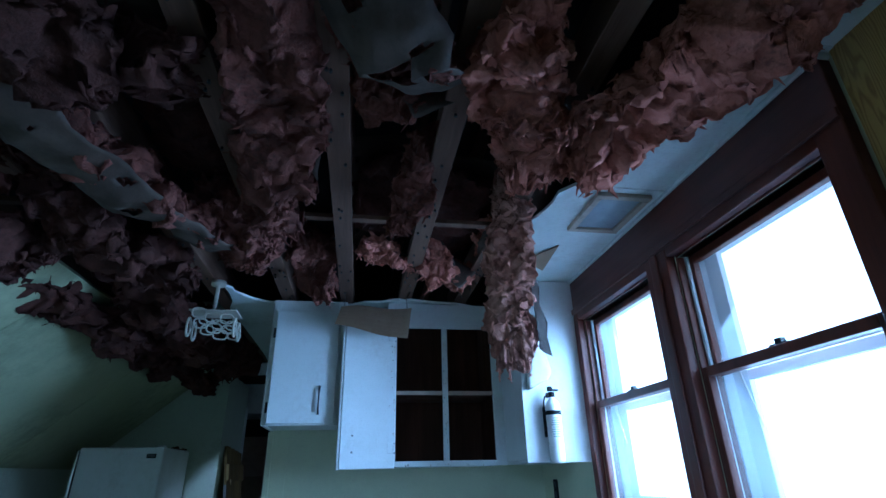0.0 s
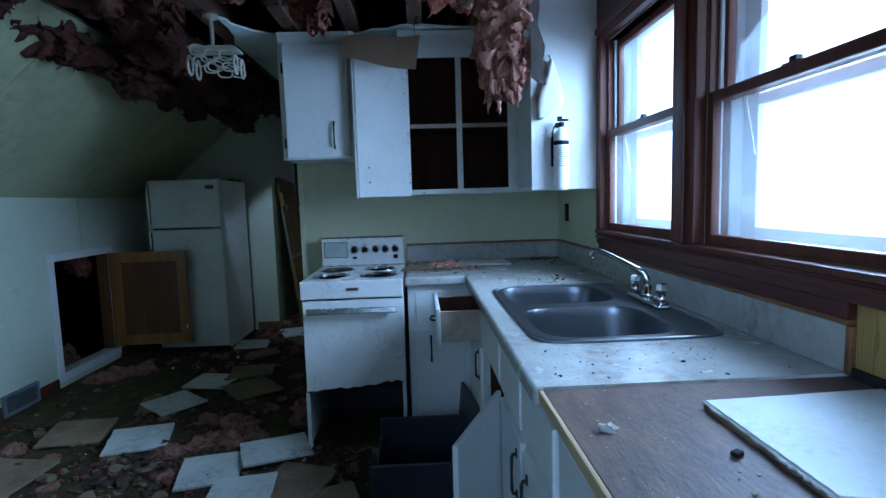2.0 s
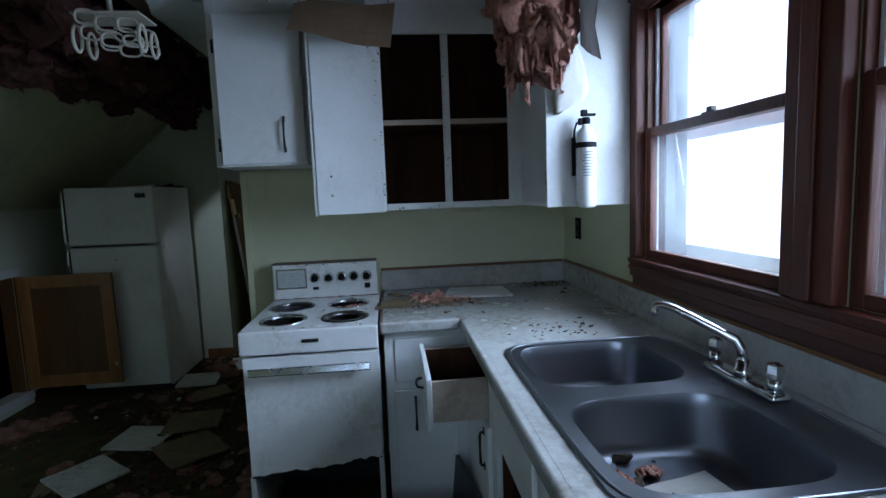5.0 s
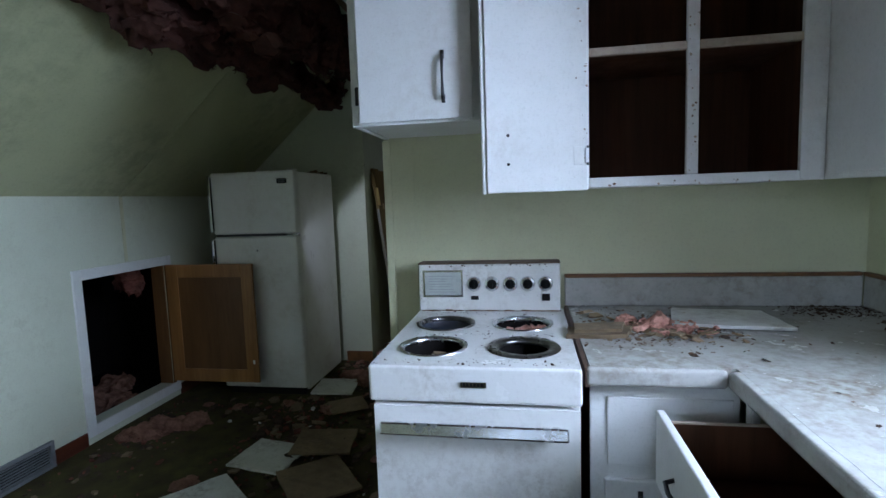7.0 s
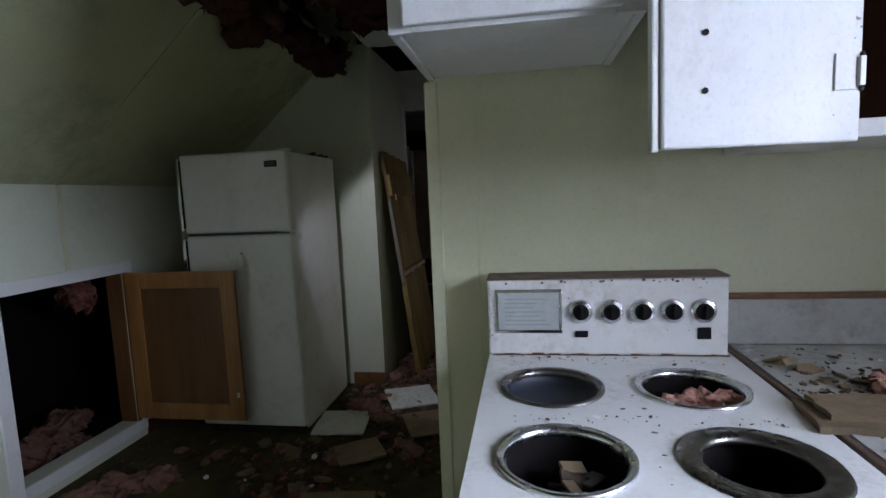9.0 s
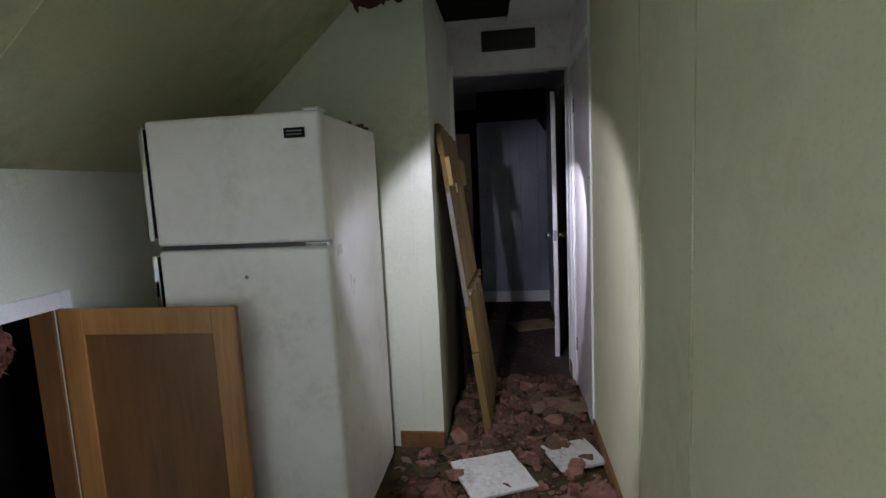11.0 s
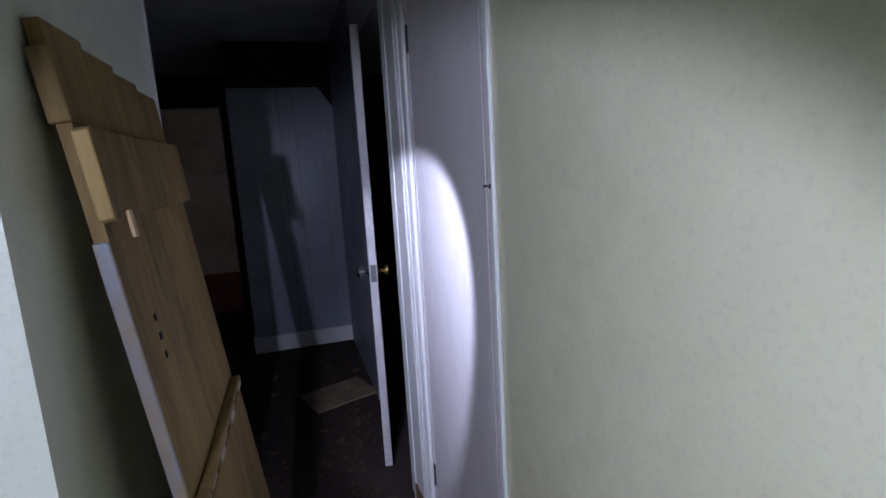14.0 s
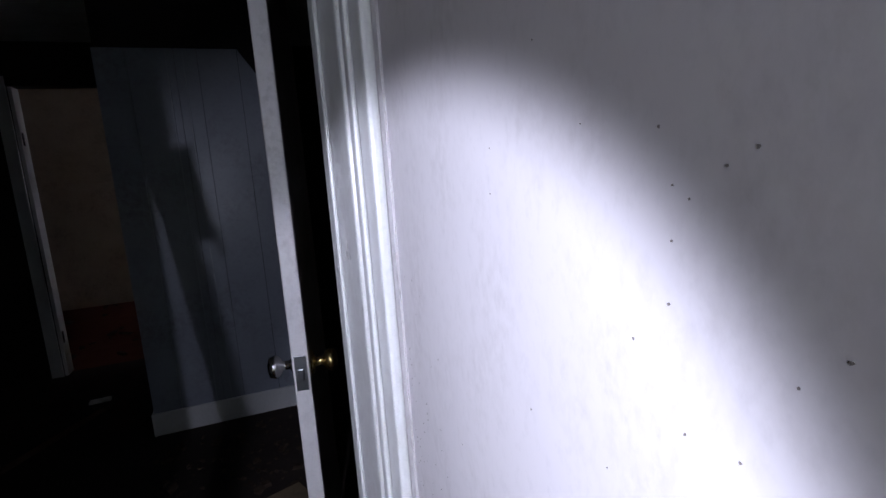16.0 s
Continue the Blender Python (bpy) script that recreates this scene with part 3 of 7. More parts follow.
single("trim", block(1.335, 1.645, -2.70, -2.685, CZ - 0.004, CZ, 0.001), CEIL, "thin ceiling joint strip", "trim", kind="structure")
single("trim_cove", block(XE - 0.045, XE, -2.68, 0.0, CZ - 0.02, CZ, 0.006), CEIL, "white cove strip along the ceiling edge", "trim", kind="structure")

# attic above the hole; near-black closing boards hold its shade in their colour
roof = thing("attic_roof", (0, -1, 3.0), "attic roof boards coloured near black for shade, rafters over the hole", "roof", kind="structure")
part("roof_boards", block(xt - 0.6, XE + 0.6, YS, 3.2, 3.25, 3.33), NEARBLACK, roof)
part("roof_side", block(xt - 0.3, xt - 0.22, YS, 3.2, 2.245, 3.25), NEARBLACK, roof)
part("attic_floor", block(HE + 0.001, XE + 0.24, 0.001, 3.2, CZ + 0.002, CZ + 0.03), NEARBLACK, roof)
part("attic_floor", block(xt - 0.4, HW - 0.1, 2.24, 3.2, CZ + 0.002, CZ + 0.03), NEARBLACK, roof)
part("roof_side", block(XE + 0.16, XE + 0.24, YS, 3.2, CZ, 3.25), NEARBLACK, roof)
part("gable", block(xt - 0.3, XE + 0.24, 3.13, 3.2, CZ + 0.045, 3.25), NEARBLACK, roof)
for x in (-0.9, -0.5, -0.08, 0.3, 0.69, 1.06):
    part("rafter", block(x - 0.02, x + 0.02, YS, 3.1, 3.10, 3.245, 0.003), JOIST, roof)

# joists with old nail holes
for i, x in enumerate((-1.30, -0.90, -0.48, -0.065, 0.305, 0.68, 1.05, 1.45)):
    j = thing("joist", (x, -1, 2.44), "weathered ceiling joist with furring strip and nail holes", "joist", "ceiling joists", kind="structure")
    m = Matrix.Translation((x, 0, 0))
    part("beam", block(-0.021, 0.021, YS, 2.1 if x < -0.4 else 0.0, 2.462, 2.62, 0.003, m), JOIST, j)
    part("furring_strip", block(-0.042, 0.042, YS, 2.1 if x < -0.4 else -0.02, 2.44, 2.4615, 0.003, m), JOIST, j)
    heads = bmesh.new()
    for k in range(26):
        yy = random.uniform(-3.2, -0.3)
        xx = x + random.uniform(-0.03, 0.03)
        bmesh.ops.create_cone(heads, cap_ends=True, segments=7, radius1=0.006, radius2=0.004, depth=0.012, matrix=Matrix.Translation((xx, yy, 2.436)))
    part("nail_heads", heads, IRON, j)
for y, x0, x1 in ((-1.44, -1.25, 1.12), (-3.3, -1.2, 1.2), (0.9, -1.2, -0.5)):
    single("ceiling_batten", block(x0, x1, y - 0.02, y + 0.02, 2.4625, 2.485, 0.003), JOIST, "thin wooden cross batten between the joists", "batten", kind="structure")

# outside: pale sky card beyond the windows and ground
single("backdrop", block(9.0, 9.1, -22, 22, -1.6, 16), SKYCARD, "bright white overcast sky outside the windows", "sky", kind="structure")
single("ground", block(2.2, 400, -300, 300, -3.3, -3.2), material("pale_winter_ground", (0.55, 0.57, 0.6), 0.9, scale=0.4, fine=3, bump=0.1), "pale winter ground far below the windows", "ground", kind="structure")

# baseboards
single("baseboard", block(XW, XW + 0.012, YS, 0.455, 0, 0.085, 0.003), TRIM, "dark red-brown baseboard along the knee wall", "baseboard", kind="structure")
single("baseboard", block(XW, XW + 0.012, 1.285, 2.15, 0, 0.085, 0.003), TRIM, "dark red-brown baseboard along the knee wall", "baseboard", kind="structure")
single("baseboard", block(-1.18, HW, 2.138, 2.15, 0, 0.09, 0.003), STRIP, "brown baseboard beside the refrigerator", "baseboard", kind="structure")
single("baseboard", block(HE - 0.0315, HE - 0.0235, 3.14, 3.25, 0, 0.1, 0.003), STRIP, "brown baseboard stub in the passage", "baseboard", kind="structure")
single("baseboard", block(HE - 0.011, HE, 0.01, 2.32, 0, 0.09, 0.003), STRIP, "brown baseboard along the passage wall", "baseboard", kind="structure")


# ---- windows ----
def sash_window(y0, y1):
    """Double-hung wooden sash window with an outer storm frame; y0 is its far side."""
    w = thing("window_1" if y0 > -1.5 else "window_2", (XE, (y0 + y1) / 2, 1.2), "red-brown wooden double-hung sash window, dusty panes", "window", kind="structure")
    f = part("window_frame", blocks((XE - 0.002, XE + 0.074, y0 - 0.0105, y0, 1.19, 2.19), (XE - 0.002, XE + 0.074, y1, y1 + 0.0105, 1.19, 2.19),
                                    (XE - 0.002, XE + 0.074, y1 + 0.011, y0 - 0.011, 2.16, 2.19), (XE - 0.002, XE + 0.074, y1 + 0.011, y0 - 0.011, 1.19, 1.215), bevel=0.003), TRIMV, w)
    part("outer_frame", blocks((XE + 0.0745, XE + 0.155, y0 - 0.0125, y0, 1.19, 2.19), (XE + 0.0745, XE + 0.155, y1, y1 + 0.0125, 1.19, 2.19),
                               (XE + 0.0745, XE + 0.155, y1 + 0.013, y0 - 0.013, 2.158, 2.19), (XE + 0.0745, XE + 0.155, y1 + 0.013, y0 - 0.013, 1.19, 1.217), bevel=0.002), PVC, w, "pale painted outer window frame")
    a, b = y1 + 0.012, y0 - 0.012
    lower = part("lower_sash", blocks((1.645, 1.675, a, a + 0.028, 1.216, 1.72), (1.645, 1.675, b - 0.028, b, 1.216, 1.72),
                                      (1.645, 1.675, a + 0.0285, b - 0.0285, 1.216, 1.252), (1.645, 1.675, a + 0.0285, b - 0.0285, 1.685, 1.72), bevel=0.004), TRIMV, w)
    part("pane", block(1.658, 1.661, a + 0.026, b - 0.026, 1.25, 1.687), PANE, lower)
    upper = part("upper_sash", blocks((1.69, 1.72, a, a + 0.028, 1.69, 2.158), (1.69, 1.72, b - 0.028, b, 1.69, 2.158),
                                      (1.69, 1.72, a + 0.0285, b - 0.0285, 2.125, 2.158), (1.69, 1.72, a + 0.0285, b - 0.0285, 1.69, 1.725), bevel=0.004), TRIMV, w)
    part("pane", block(1.703, 1.706, a + 0.026, b - 0.026, 1.722, 2.127), PANE, upper)
    part("window_track", blocks((1.677, 1.688, b - 0.014, b - 0.001, 1.22, 2.158), (1.677, 1.688, a + 0.001, a + 0.014, 1.22, 2.158)), PVC, w)
    storm = part("storm_frame", blocks((1.765, 1.79, a, a + 0.055, 1.22, 2.158), (1.765, 1.79, b - 0.075, b, 1.22, 2.158),
                                       (1.765, 1.79, a + 0.056, b - 0.076, 1.22, 1.275), (1.765, 1.79, a + 0.056, b - 0.076, 1.665, 1.70), bevel=0.003), PVC, w, "pale aluminium storm window frame")
    mid = (a + b) / 2
    latch = part("sash_lock", blocks((1.655, 1.685, mid - 0.035, mid + 0.035, 1.721, 1.727), (1.66, 1.68, mid - 0.012, mid + 0.014, 1.7275, 1.742), bevel=0.002), IRON, w, "small dark sash lock")
    cord = tube([(1.668 + 0.003 * k, mid + 0.20 - 0.004 * k, 1.68 - 0.03 * k) for k in range(7)], 0.003, 6)
    part("cord", cord, CLOTH, w, "thin hanging cord")
    for k in lower, upper:
        for p in k.children:
            p.visible_shadow = False
    return w


sash_window(-0.9405, -1.6795)
sash_window(-1.8405, -2.5795)
tr = thing("trim_windows", (XE, -1.8, 1.15), "red-brown stained wooden casing round both windows", "trim", kind="structure")
part("casing", block(1.608, XE, -0.938, -0.884, 1.215, 2.20, 0.005), TRIMV, tr)
part("casing", block(1.608, XE, -2.672, -2.582, 1.215, 2.20, 0.005), TRIMV, tr)
part("mullion", block(1.608, XE, -1.838, -1.682, 1.2155, 2.1995, 0.005), TRIMV, tr)
part("mullion_bead", block(1.596, 1.6075, -1.785, -1.735, 1.2155, 2.1995, 0.005), TRIMV, tr)
part("stool", block(1.600, XE, -2.672, -0.884, 1.195, 1.2145, 0.005), TRIM, tr)
part("apron", block(1.61, XE, -2.672, -0.884, 1.14, 1.1945, 0.004), TRIM, tr)
part("lower_apron", block(1.622, XE - 0.0005, -2.455, -0.884, 1.0985, 1.1395, 0.004), TRIM, tr)
part("apron_bead", block(1.604, 1.6095, -2.672, -0.884, 1.17, 1.185, 0.002), TRIM, tr)
part("head", block(1.612, XE, -2.672, -0.884, 2.168, 2.399, 0.004), TRIM, tr)
part("head_bead", block(1.600, 1.6115, -2.672, -0.884, 2.205, 2.235, 0.004), TRIM, tr)
bx = thing("switch_box", (1.63, -2.72, 1.31), "black wall box on the oak panelling", "switch box")
part("box", block(1.610, 1.6415, -2.81, -2.70, 1.245, 1.375, 0.006), BLACK, bx)
part("cover", block(1.605, 1.6095, -2.805, -2.705, 1.25, 1.37, 0.002), BLACK, bx)

# outlet on the side wall by the corner
ot = thing("outlet", (XE, -0.22, 1.29), "black outlet cover plate on the green wall", "outlet")
part("plate", block(XE - 0.007, XE, -0.255, -0.185, 1.23, 1.345, 0.003), BLACK, ot)
part("socket", block(XE - 0.009, XE - 0.0071, -0.235, -0.205, 1.30, 1.33, 0.0008), IRON, ot)
part("socket", block(XE - 0.009, XE - 0.0071, -0.235, -0.205, 1.245, 1.275, 0.0008), IRON, ot)


# ---- upper cabinets ----
def pull_handle(parent, at, along="z", out=(0, -1, 0), length=0.122):
    """Black bow handle with two feet and a bent grip."""
    o, l = Vector(out), Vector((0, 0, 1) if along == "z" else (0, 1, 0))
    p = Vector(at)
    h = length / 2
    pts = [p - l * h, p - l * h + o * 0.012, p - l * h * 0.82 + o * 0.016, p + o * 0.017, p + l * h * 0.82 + o * 0.016, p + l * h + o * 0.012, p + l * h]
    bm = tube(pts, [0.006, 0.005, 0.0055, 0.004, 0.0055, 0.005, 0.006], 8)
    for s in (-1, 1):
        c = p + l * h * s * 1.06 + o * 0.002
        bmesh.ops.create_cube(bm, size=1, matrix=Matrix.Translation(c) @ Matrix.Diagonal((0.012 if not o.x else 0.004, 0.012 if not o.y else 0.004, 0.026, 1)))
    return part("handle", bm, IRON, parent, "black iron pull handle", True)


def small_hinge(parent, x, y, z, out=-1):
    return part("hinge", blocks((x - 0.012, x + 0.010, y - 0.003, y, z - 0.03, z + 0.03), (x - 0.003, x + 0.003, y - 0.008, y - 0.0031, z - 0.03, z + 0.03), bevel=0.0008), IRON, parent)


F = -0.39
c1 = thing("wall_cabinet", (0.08, -0.2, 1.66), "white painted short wall cabinet above the stove", "cabinet")
boards("body_panel", ((-0.138, -0.12, F + 0.019, -0.002, 1.66, 2.41), (0.295, 0.313, F + 0.019, -0.002, 1.66, 2.41), (-0.1195, 0.2945, F + 0.019, -0.002, 1.665, 1.683),
                    (-0.1195, 0.2945, -0.012, -0.003, 1.684, 2.40),), WHITE, c1, bevel=0.0015)
part("face_frame", blocks((-0.138, -0.095, F, F + 0.0185, 1.66, 2.41), (0.262, 0.313, F, F + 0.0185, 1.66, 2.41), (-0.0945, 0.2615, F, F + 0.0185, 2.32, 2.41), (-0.0945, 0.2615, F, F + 0.0185, 1.66, 1.69), bevel=0.002), WHITE, c1)
d1 = part("door", block(-0.108, 0.272, F - 0.019, F - 0.001, 1.668, 2.335, 0.004), WHITE, c1)
pull_handle(d1, (0.178, F - 0.019, 1.80), length=0.13)
small_hinge(d1, -0.112, F - 0.0005, 2.20)
small_hinge(d1, -0.112, F - 0.0005, 1.76)

c2 = thing("wall_cabinet", (0.9, -0.2, 1.43), "white wall cabinet, its door swung wide, empty brown shelves", "cabinet")
boards("body_panel", ((0.575, 0.593, F + 0.019, -0.002, 1.43, 2.41), (1.245, 1.262, F + 0.019, -0.002, 1.43, 2.41), (0.5935, 1.2445, F + 0.019, -0.002, 1.43, 1.448),), WHITE, c2, bevel=0.0)
for bx4 in ((0.5935, 0.600, F + 0.02, -0.0125, 1.449, 2.40), (1.238, 1.2445, F + 0.02, -0.0125, 1.449, 2.40), (0.5935, 1.2445, -0.012, -0.003, 1.449, 2.40), (0.6005, 1.2375, F + 0.02, -0.0125, 1.4485, 1.453)):
    part("lining", block(*bx4), CABIN, c2, "dark brown wood-grain lining")
part("shelf", block(0.6005, 1.2375, F + 0.02, -0.013, 1.835, 1.853, 0.001), CABIN, c2)
part("face_frame", blocks((0.575, 0.632, F, F + 0.0185, 1.43, 2.41), (0.918, 0.952, F, F + 0.0185, 1.4605, 2.2495), (1.234, 1.30, F, F + 0.0185, 1.43, 2.41),
                          (0.6325, 1.2335, F, F + 0.0185, 2.25, 2.41), (0.6325, 1.2335, F, F + 0.0185, 1.43, 1.46), bevel=0.002), WHITE, c2)
part("shelf_edge", blocks((0.6325, 0.9175, F + 0.001, F + 0.019, 1.832, 1.856), (0.9525, 1.2335, F + 0.001, F + 0.019, 1.832, 1.856), bevel=0.002), DRAWERSIDE, c2, "chipped white shelf edge")
# its door folded back on its hinges, showing the inside
hinge_x = 0.625
bm = block(0.0, 0.315, -0.009, 0.009, 1.422, 2.245, 0.004)
bm.transform(Matrix.Translation((hinge_x, F - 0.012, 0)) @ Matrix.Rotation(radians(180 + 10), 4, "Z"))
d2 = part("door", bm, WHITE, c2)
for z in (1.598, 1.510):
    bm = lathe([(0.005, 0), (0.005, 0.002)], 10, "y")
    bm.transform(Matrix.Translation((hinge_x, F - 0.012, 0)) @ Matrix.Rotation(radians(10), 4, "Z") @ Matrix.Translation((-0.248, -0.0095, z)))
    part("screw_hole", bm, BLACK, d2)
for z in (1.53, 2.18):
    bm = blocks((-0.045, -0.012, -0.0125, -0.0095, z - 0.028, z + 0.028), (-0.010, -0.001, -0.018, -0.0095, z - 0.022, z + 0.022), bevel=0.0008)
    bm.transform(Matrix.Translation((hinge_x, F - 0.012, 0)) @ Matrix.Rotation(radians(10), 4, "Z"))
    part("hinge", bm, WHITE, d2, "paint-covered butt hinge")
    part("hinge_knuckle", block(hinge_x - 0.003, hinge_x + 0.003, F - 0.026, F - 0.012, z - 0.03, z + 0.03, 0.002), IRON, d2)

dm = Matrix.Translation((hinge_x, F - 0.012, 0)) @ Matrix.Rotation(radians(10), 4, "Z")
part("door_lip", block(-0.329, -0.3165, -0.003, 0.014, 1.419, 2.248, 0.003, dm), WHITE, d2)
bm = tube([(-0.300, 0.009, 1.742), (-0.300, 0.022, 1.745), (-0.300, 0.036, 1.77), (-0.300, 0.038, 1.805), (-0.300, 0.036, 1.84), (-0.300, 0.022, 1.865), (-0.300, 0.009, 1.868)], 0.005, 8)
bm.transform(dm)
part("handle", bm, IRON, d2, "black iron pull handle", True)
wr = random.Random(55)
for i in range(70):
    if i < 14:
        cx, cz, y_, host = wr.uniform(0.64, 1.23), 1.4315 + abs(wr.gauss(0, 0.006)), F - 0.0006, c2
    elif i < 45:
        cx, cz, y_, host = wr.uniform(0.921, 0.949), wr.uniform(1.47, 2.2), F - 0.0006, c2
    else:
        cx, cz, y_, host = -0.004 - abs(wr.gauss(0, 0.02)), wr.uniform(1.43, 2.2), -0.0096, d2
    r_ = wr.uniform(0.001, 0.0045)
    bm = slab([(cx + r_ * wr.uniform(0.5, 1.6) * math.cos(a), cz + r_ * wr.uniform(0.5, 1.3) * math.sin(a)) for a in [k * 1.0472 for k in range(6)]], 0.0, 0.0005, Matrix(((1, 0, 0, 0), (0, 0, -1, y_), (0, 1, 0, 0), (0, 0, 0, 1))))
    if host is d2:
        bm.transform(dm)
    part("paint_chip", bm, DRAWERSIDE if i % 3 else RUST, host)

c3 = thing("wall_cabinet", (1.45, -0.45, 1.43), "white corner wall cabinet beside the window", "cabinet")
part("end_panel", block(1.268, XE - 0.002, -0.882, -0.864, 1.43, 2.41, 0.002), WHITE, c3)
part("face_frame", blocks((1.302, 1.318, -0.8635, -0.82, 1.43, 2.41), (1.302, 1.318, -0.47, F + 0.019, 1.43, 2.41), (1.302, 1.318, -0.8195, -0.4705, 2.30, 2.41), (1.302, 1.318, -0.8195, -0.4705, 1.43, 1.46), bevel=0.002), WHITE, c3)
boards("body_panel", ((1.319, XE - 0.002, -0.8635, -0.002, 1.435, 1.452), (XE - 0.012, XE - 0.002, -0.8635, -0.002, 1.453, 2.40),), WHITE, c3, bevel=0.0)
d3 = part("door", block(1.281, 1.3005, -0.845, -0.445, 1.445, 2.32, 0.004), WHITE, c3)
for z in (1.55, 2.2):
    part("hinge", block(1.276, 1.2805, -0.86, -0.835, z - 0.03, z + 0.03, 0.001), IRON, d3)

# fire extinguisher on the end panel
fe = thing("fire_extinguisher", (1.41, -0.93, 1.42), "white fire extinguisher with black valve strapped to the cabinet", "fire extinguisher")
EX, EY = 1.412, -0.926
part("bottle", lathe([(0.028, 1.425), (0.036, 1.432), (0.038, 1.445), (0.038, 1.69), (0.036, 1.708), (0.028, 1.724), (0.016, 1.733), (0.014, 1.745)], 28, "z", (EX, EY, 0)), EXTRED, fe, smooth=True)
part("strap", lathe([(0.0385, 1.655), (0.0400, 1.657), (0.0400, 1.674), (0.0385, 1.676)], 28, "z", (EX, EY, 0)), BLACK, fe)
part("valve", join(lathe([(0.014, 1.745), (0.017, 1.748), (0.017, 1.768), (0.010, 1.772)], 16, "z", (EX, EY, 0)), block(EX - 0.030, EX - 0.012, EY - 0.008, EY + 0.008, 1.742, 1.768, 0.003)), BLACK, fe)
part("lever", block(EX - 0.008, EX + 0.038, EY - 0.009, EY + 0.009, 1.776, 1.786, 0.003, Matrix.Translation((0, 0, 0))), BLACK, fe)
part("carry_grip", block(EX - 0.02, EX + 0.006, EY - 0.008, EY + 0.008, 1.775, 1.80, 0.004), BLACK, fe)
lb = bmesh.new()
for i in range(9):
    z = 1.635 - i * 0.011
    wv = random.uniform(0.45, 0.8)
    for k in range(6):
        a0, a1 = -math.pi / 2 - wv + 2 * wv * k / 6, -math.pi / 2 - wv + 2 * wv * (k + 1) / 6
        q = [lb.verts.new((EX + 0.0386 * math.cos(a), EY + 0.0386 * math.sin(a), zz)) for a, zz in ((a0, z), (a1, z), (a1, z + 0.0045), (a0, z + 0.0045))]
        lb.faces.new(q)
part("label_print", lb, INK, fe)
part("bracket", block(EX - 0.043, EX - 0.03, -0.90, -0.8825, 1.55, 1.70, 0.003), BLACK, fe, "black mounting bracket")
part("hose", tube([(EX - 0.02, EY, 1.757), (EX - 0.036, EY + 0.002, 1.75), (EX - 0.044, EY + 0.006, 1.72), (EX - 0.043, EY + 0.010, 1.69)], 0.0038, 8), BLACK, fe, "", True)

# cloth on a hook
ck = thing("cloth", (1.37, -0.9, 1.8), "off-white rag hanging from a small wall hook", "cloth")
bm = bmesh.new()
rows_ = []
for i in range(22):
    f = i / 21
    w = 0.012 + 0.05 * min(1, f * 1.5) - 0.012 * max(0, f - 0.75) * 4
    z = 2.085 - 0.275 * f
    row = []
    for k in range(20):
        a = 2 * math.pi * k / 20
        fold = 1 + 0.22 * math.sin(3 * a + f * 3) + 0.12 * math.sin(7 * a + f * 5)
        row.append(bm.verts.new((1.368 - 0.02 * f + w * math.cos(a) * fold, -0.903 + 0.016 * math.sin(a) * fold, z + 0.03 * max(0, f - 0.8) * math.cos(a) * 4)))
    rows_.append(row)
for a, b in zip(rows_, rows_[1:]):
    for k in range(20):
        bm.faces.new((a[k], b[k], b[(k + 1) % 20], a[(k + 1) % 20]))
bm.faces.new(rows_[0])
bm.faces.new(rows_[-1][::-1])
part("rag", bm, CLOTH, ck, smooth=True)
part("hook", tube([(1.36, -0.884, 2.11), (1.36, -0.90, 2.112), (1.362, -0.908, 2.10), (1.364, -0.902, 2.085)], 0.003, 6), GREY, ck)


# ---- worktop, sink, base cabinets ----
WT = 0.97
CF = 0.93   # worktop front


def plate_with_hole(inside, hole, centre, z0, z1, n=72, corners=()):
    """A flat plate of any outline with a hole; inside(x, y) tells the outline, hole(a) the hole's radius at an angle."""
    bm = bmesh.new()
    rings = []
    turns = [2 * math.pi * k / n for k in range(n)]
    turns = sorted(turns + [math.atan2(q[1] - centre[1], q[0] - centre[0]) % (2 * math.pi) + e for q in corners for e in (-1e-4, 1e-4)])
    n = len(turns)
    for a in turns:
        c, s = math.cos(a), math.sin(a)
        lo_, hi_ = 0.0, 3.0
        for _ in range(40):
            mid = (lo_ + hi_) / 2
            if inside(centre[0] + c * mid, centre[1] + s * mid):
                lo_ = mid
            else:
                hi_ = mid
        r = hole(a)
        rings.append([bm.verts.new((centre[0] + c * q, centre[1] + s * q, z)) for q, z in ((lo_, z0), (lo_, z1), (r, z1), (r, z0))])
    for k in range(n):
        a, b = rings[k], rings[(k + 1) % n]
        for i in range(4):
            bm.faces.new((a[i], b[i], b[(i + 1) % 4], a[(i + 1) % 4]))
    bmesh.ops.recalc_face_normals(bm, faces=bm.faces[:])
    return bm


def in_rect(x0, x1, y0, y1, r=0.0):
    def f(x, y):
        cx, cy = min(max(x, x0 + r), x1 - r), min(max(y, y0 + r), y1 - r)
        return math.hypot(x - cx, y - cy) <= r + 1e-9 if r else x0 <= x <= x1 and y0 <= y <= y1
    return f


def rounded_hole(hx, hy, p=4.5):
    def f(a):
        return (abs(math.cos(a) / hx) ** p + abs(math.sin(a) / hy) ** p) ** (-1 / p)
    return f


wt = thing("worktop", (1.3, -1.2, WT), "dirty white marbled laminate worktop with rounded front edge", "worktop")
SX0, SX1, SY0, SY1 = 0.995, 1.585, -2.125, -1.195
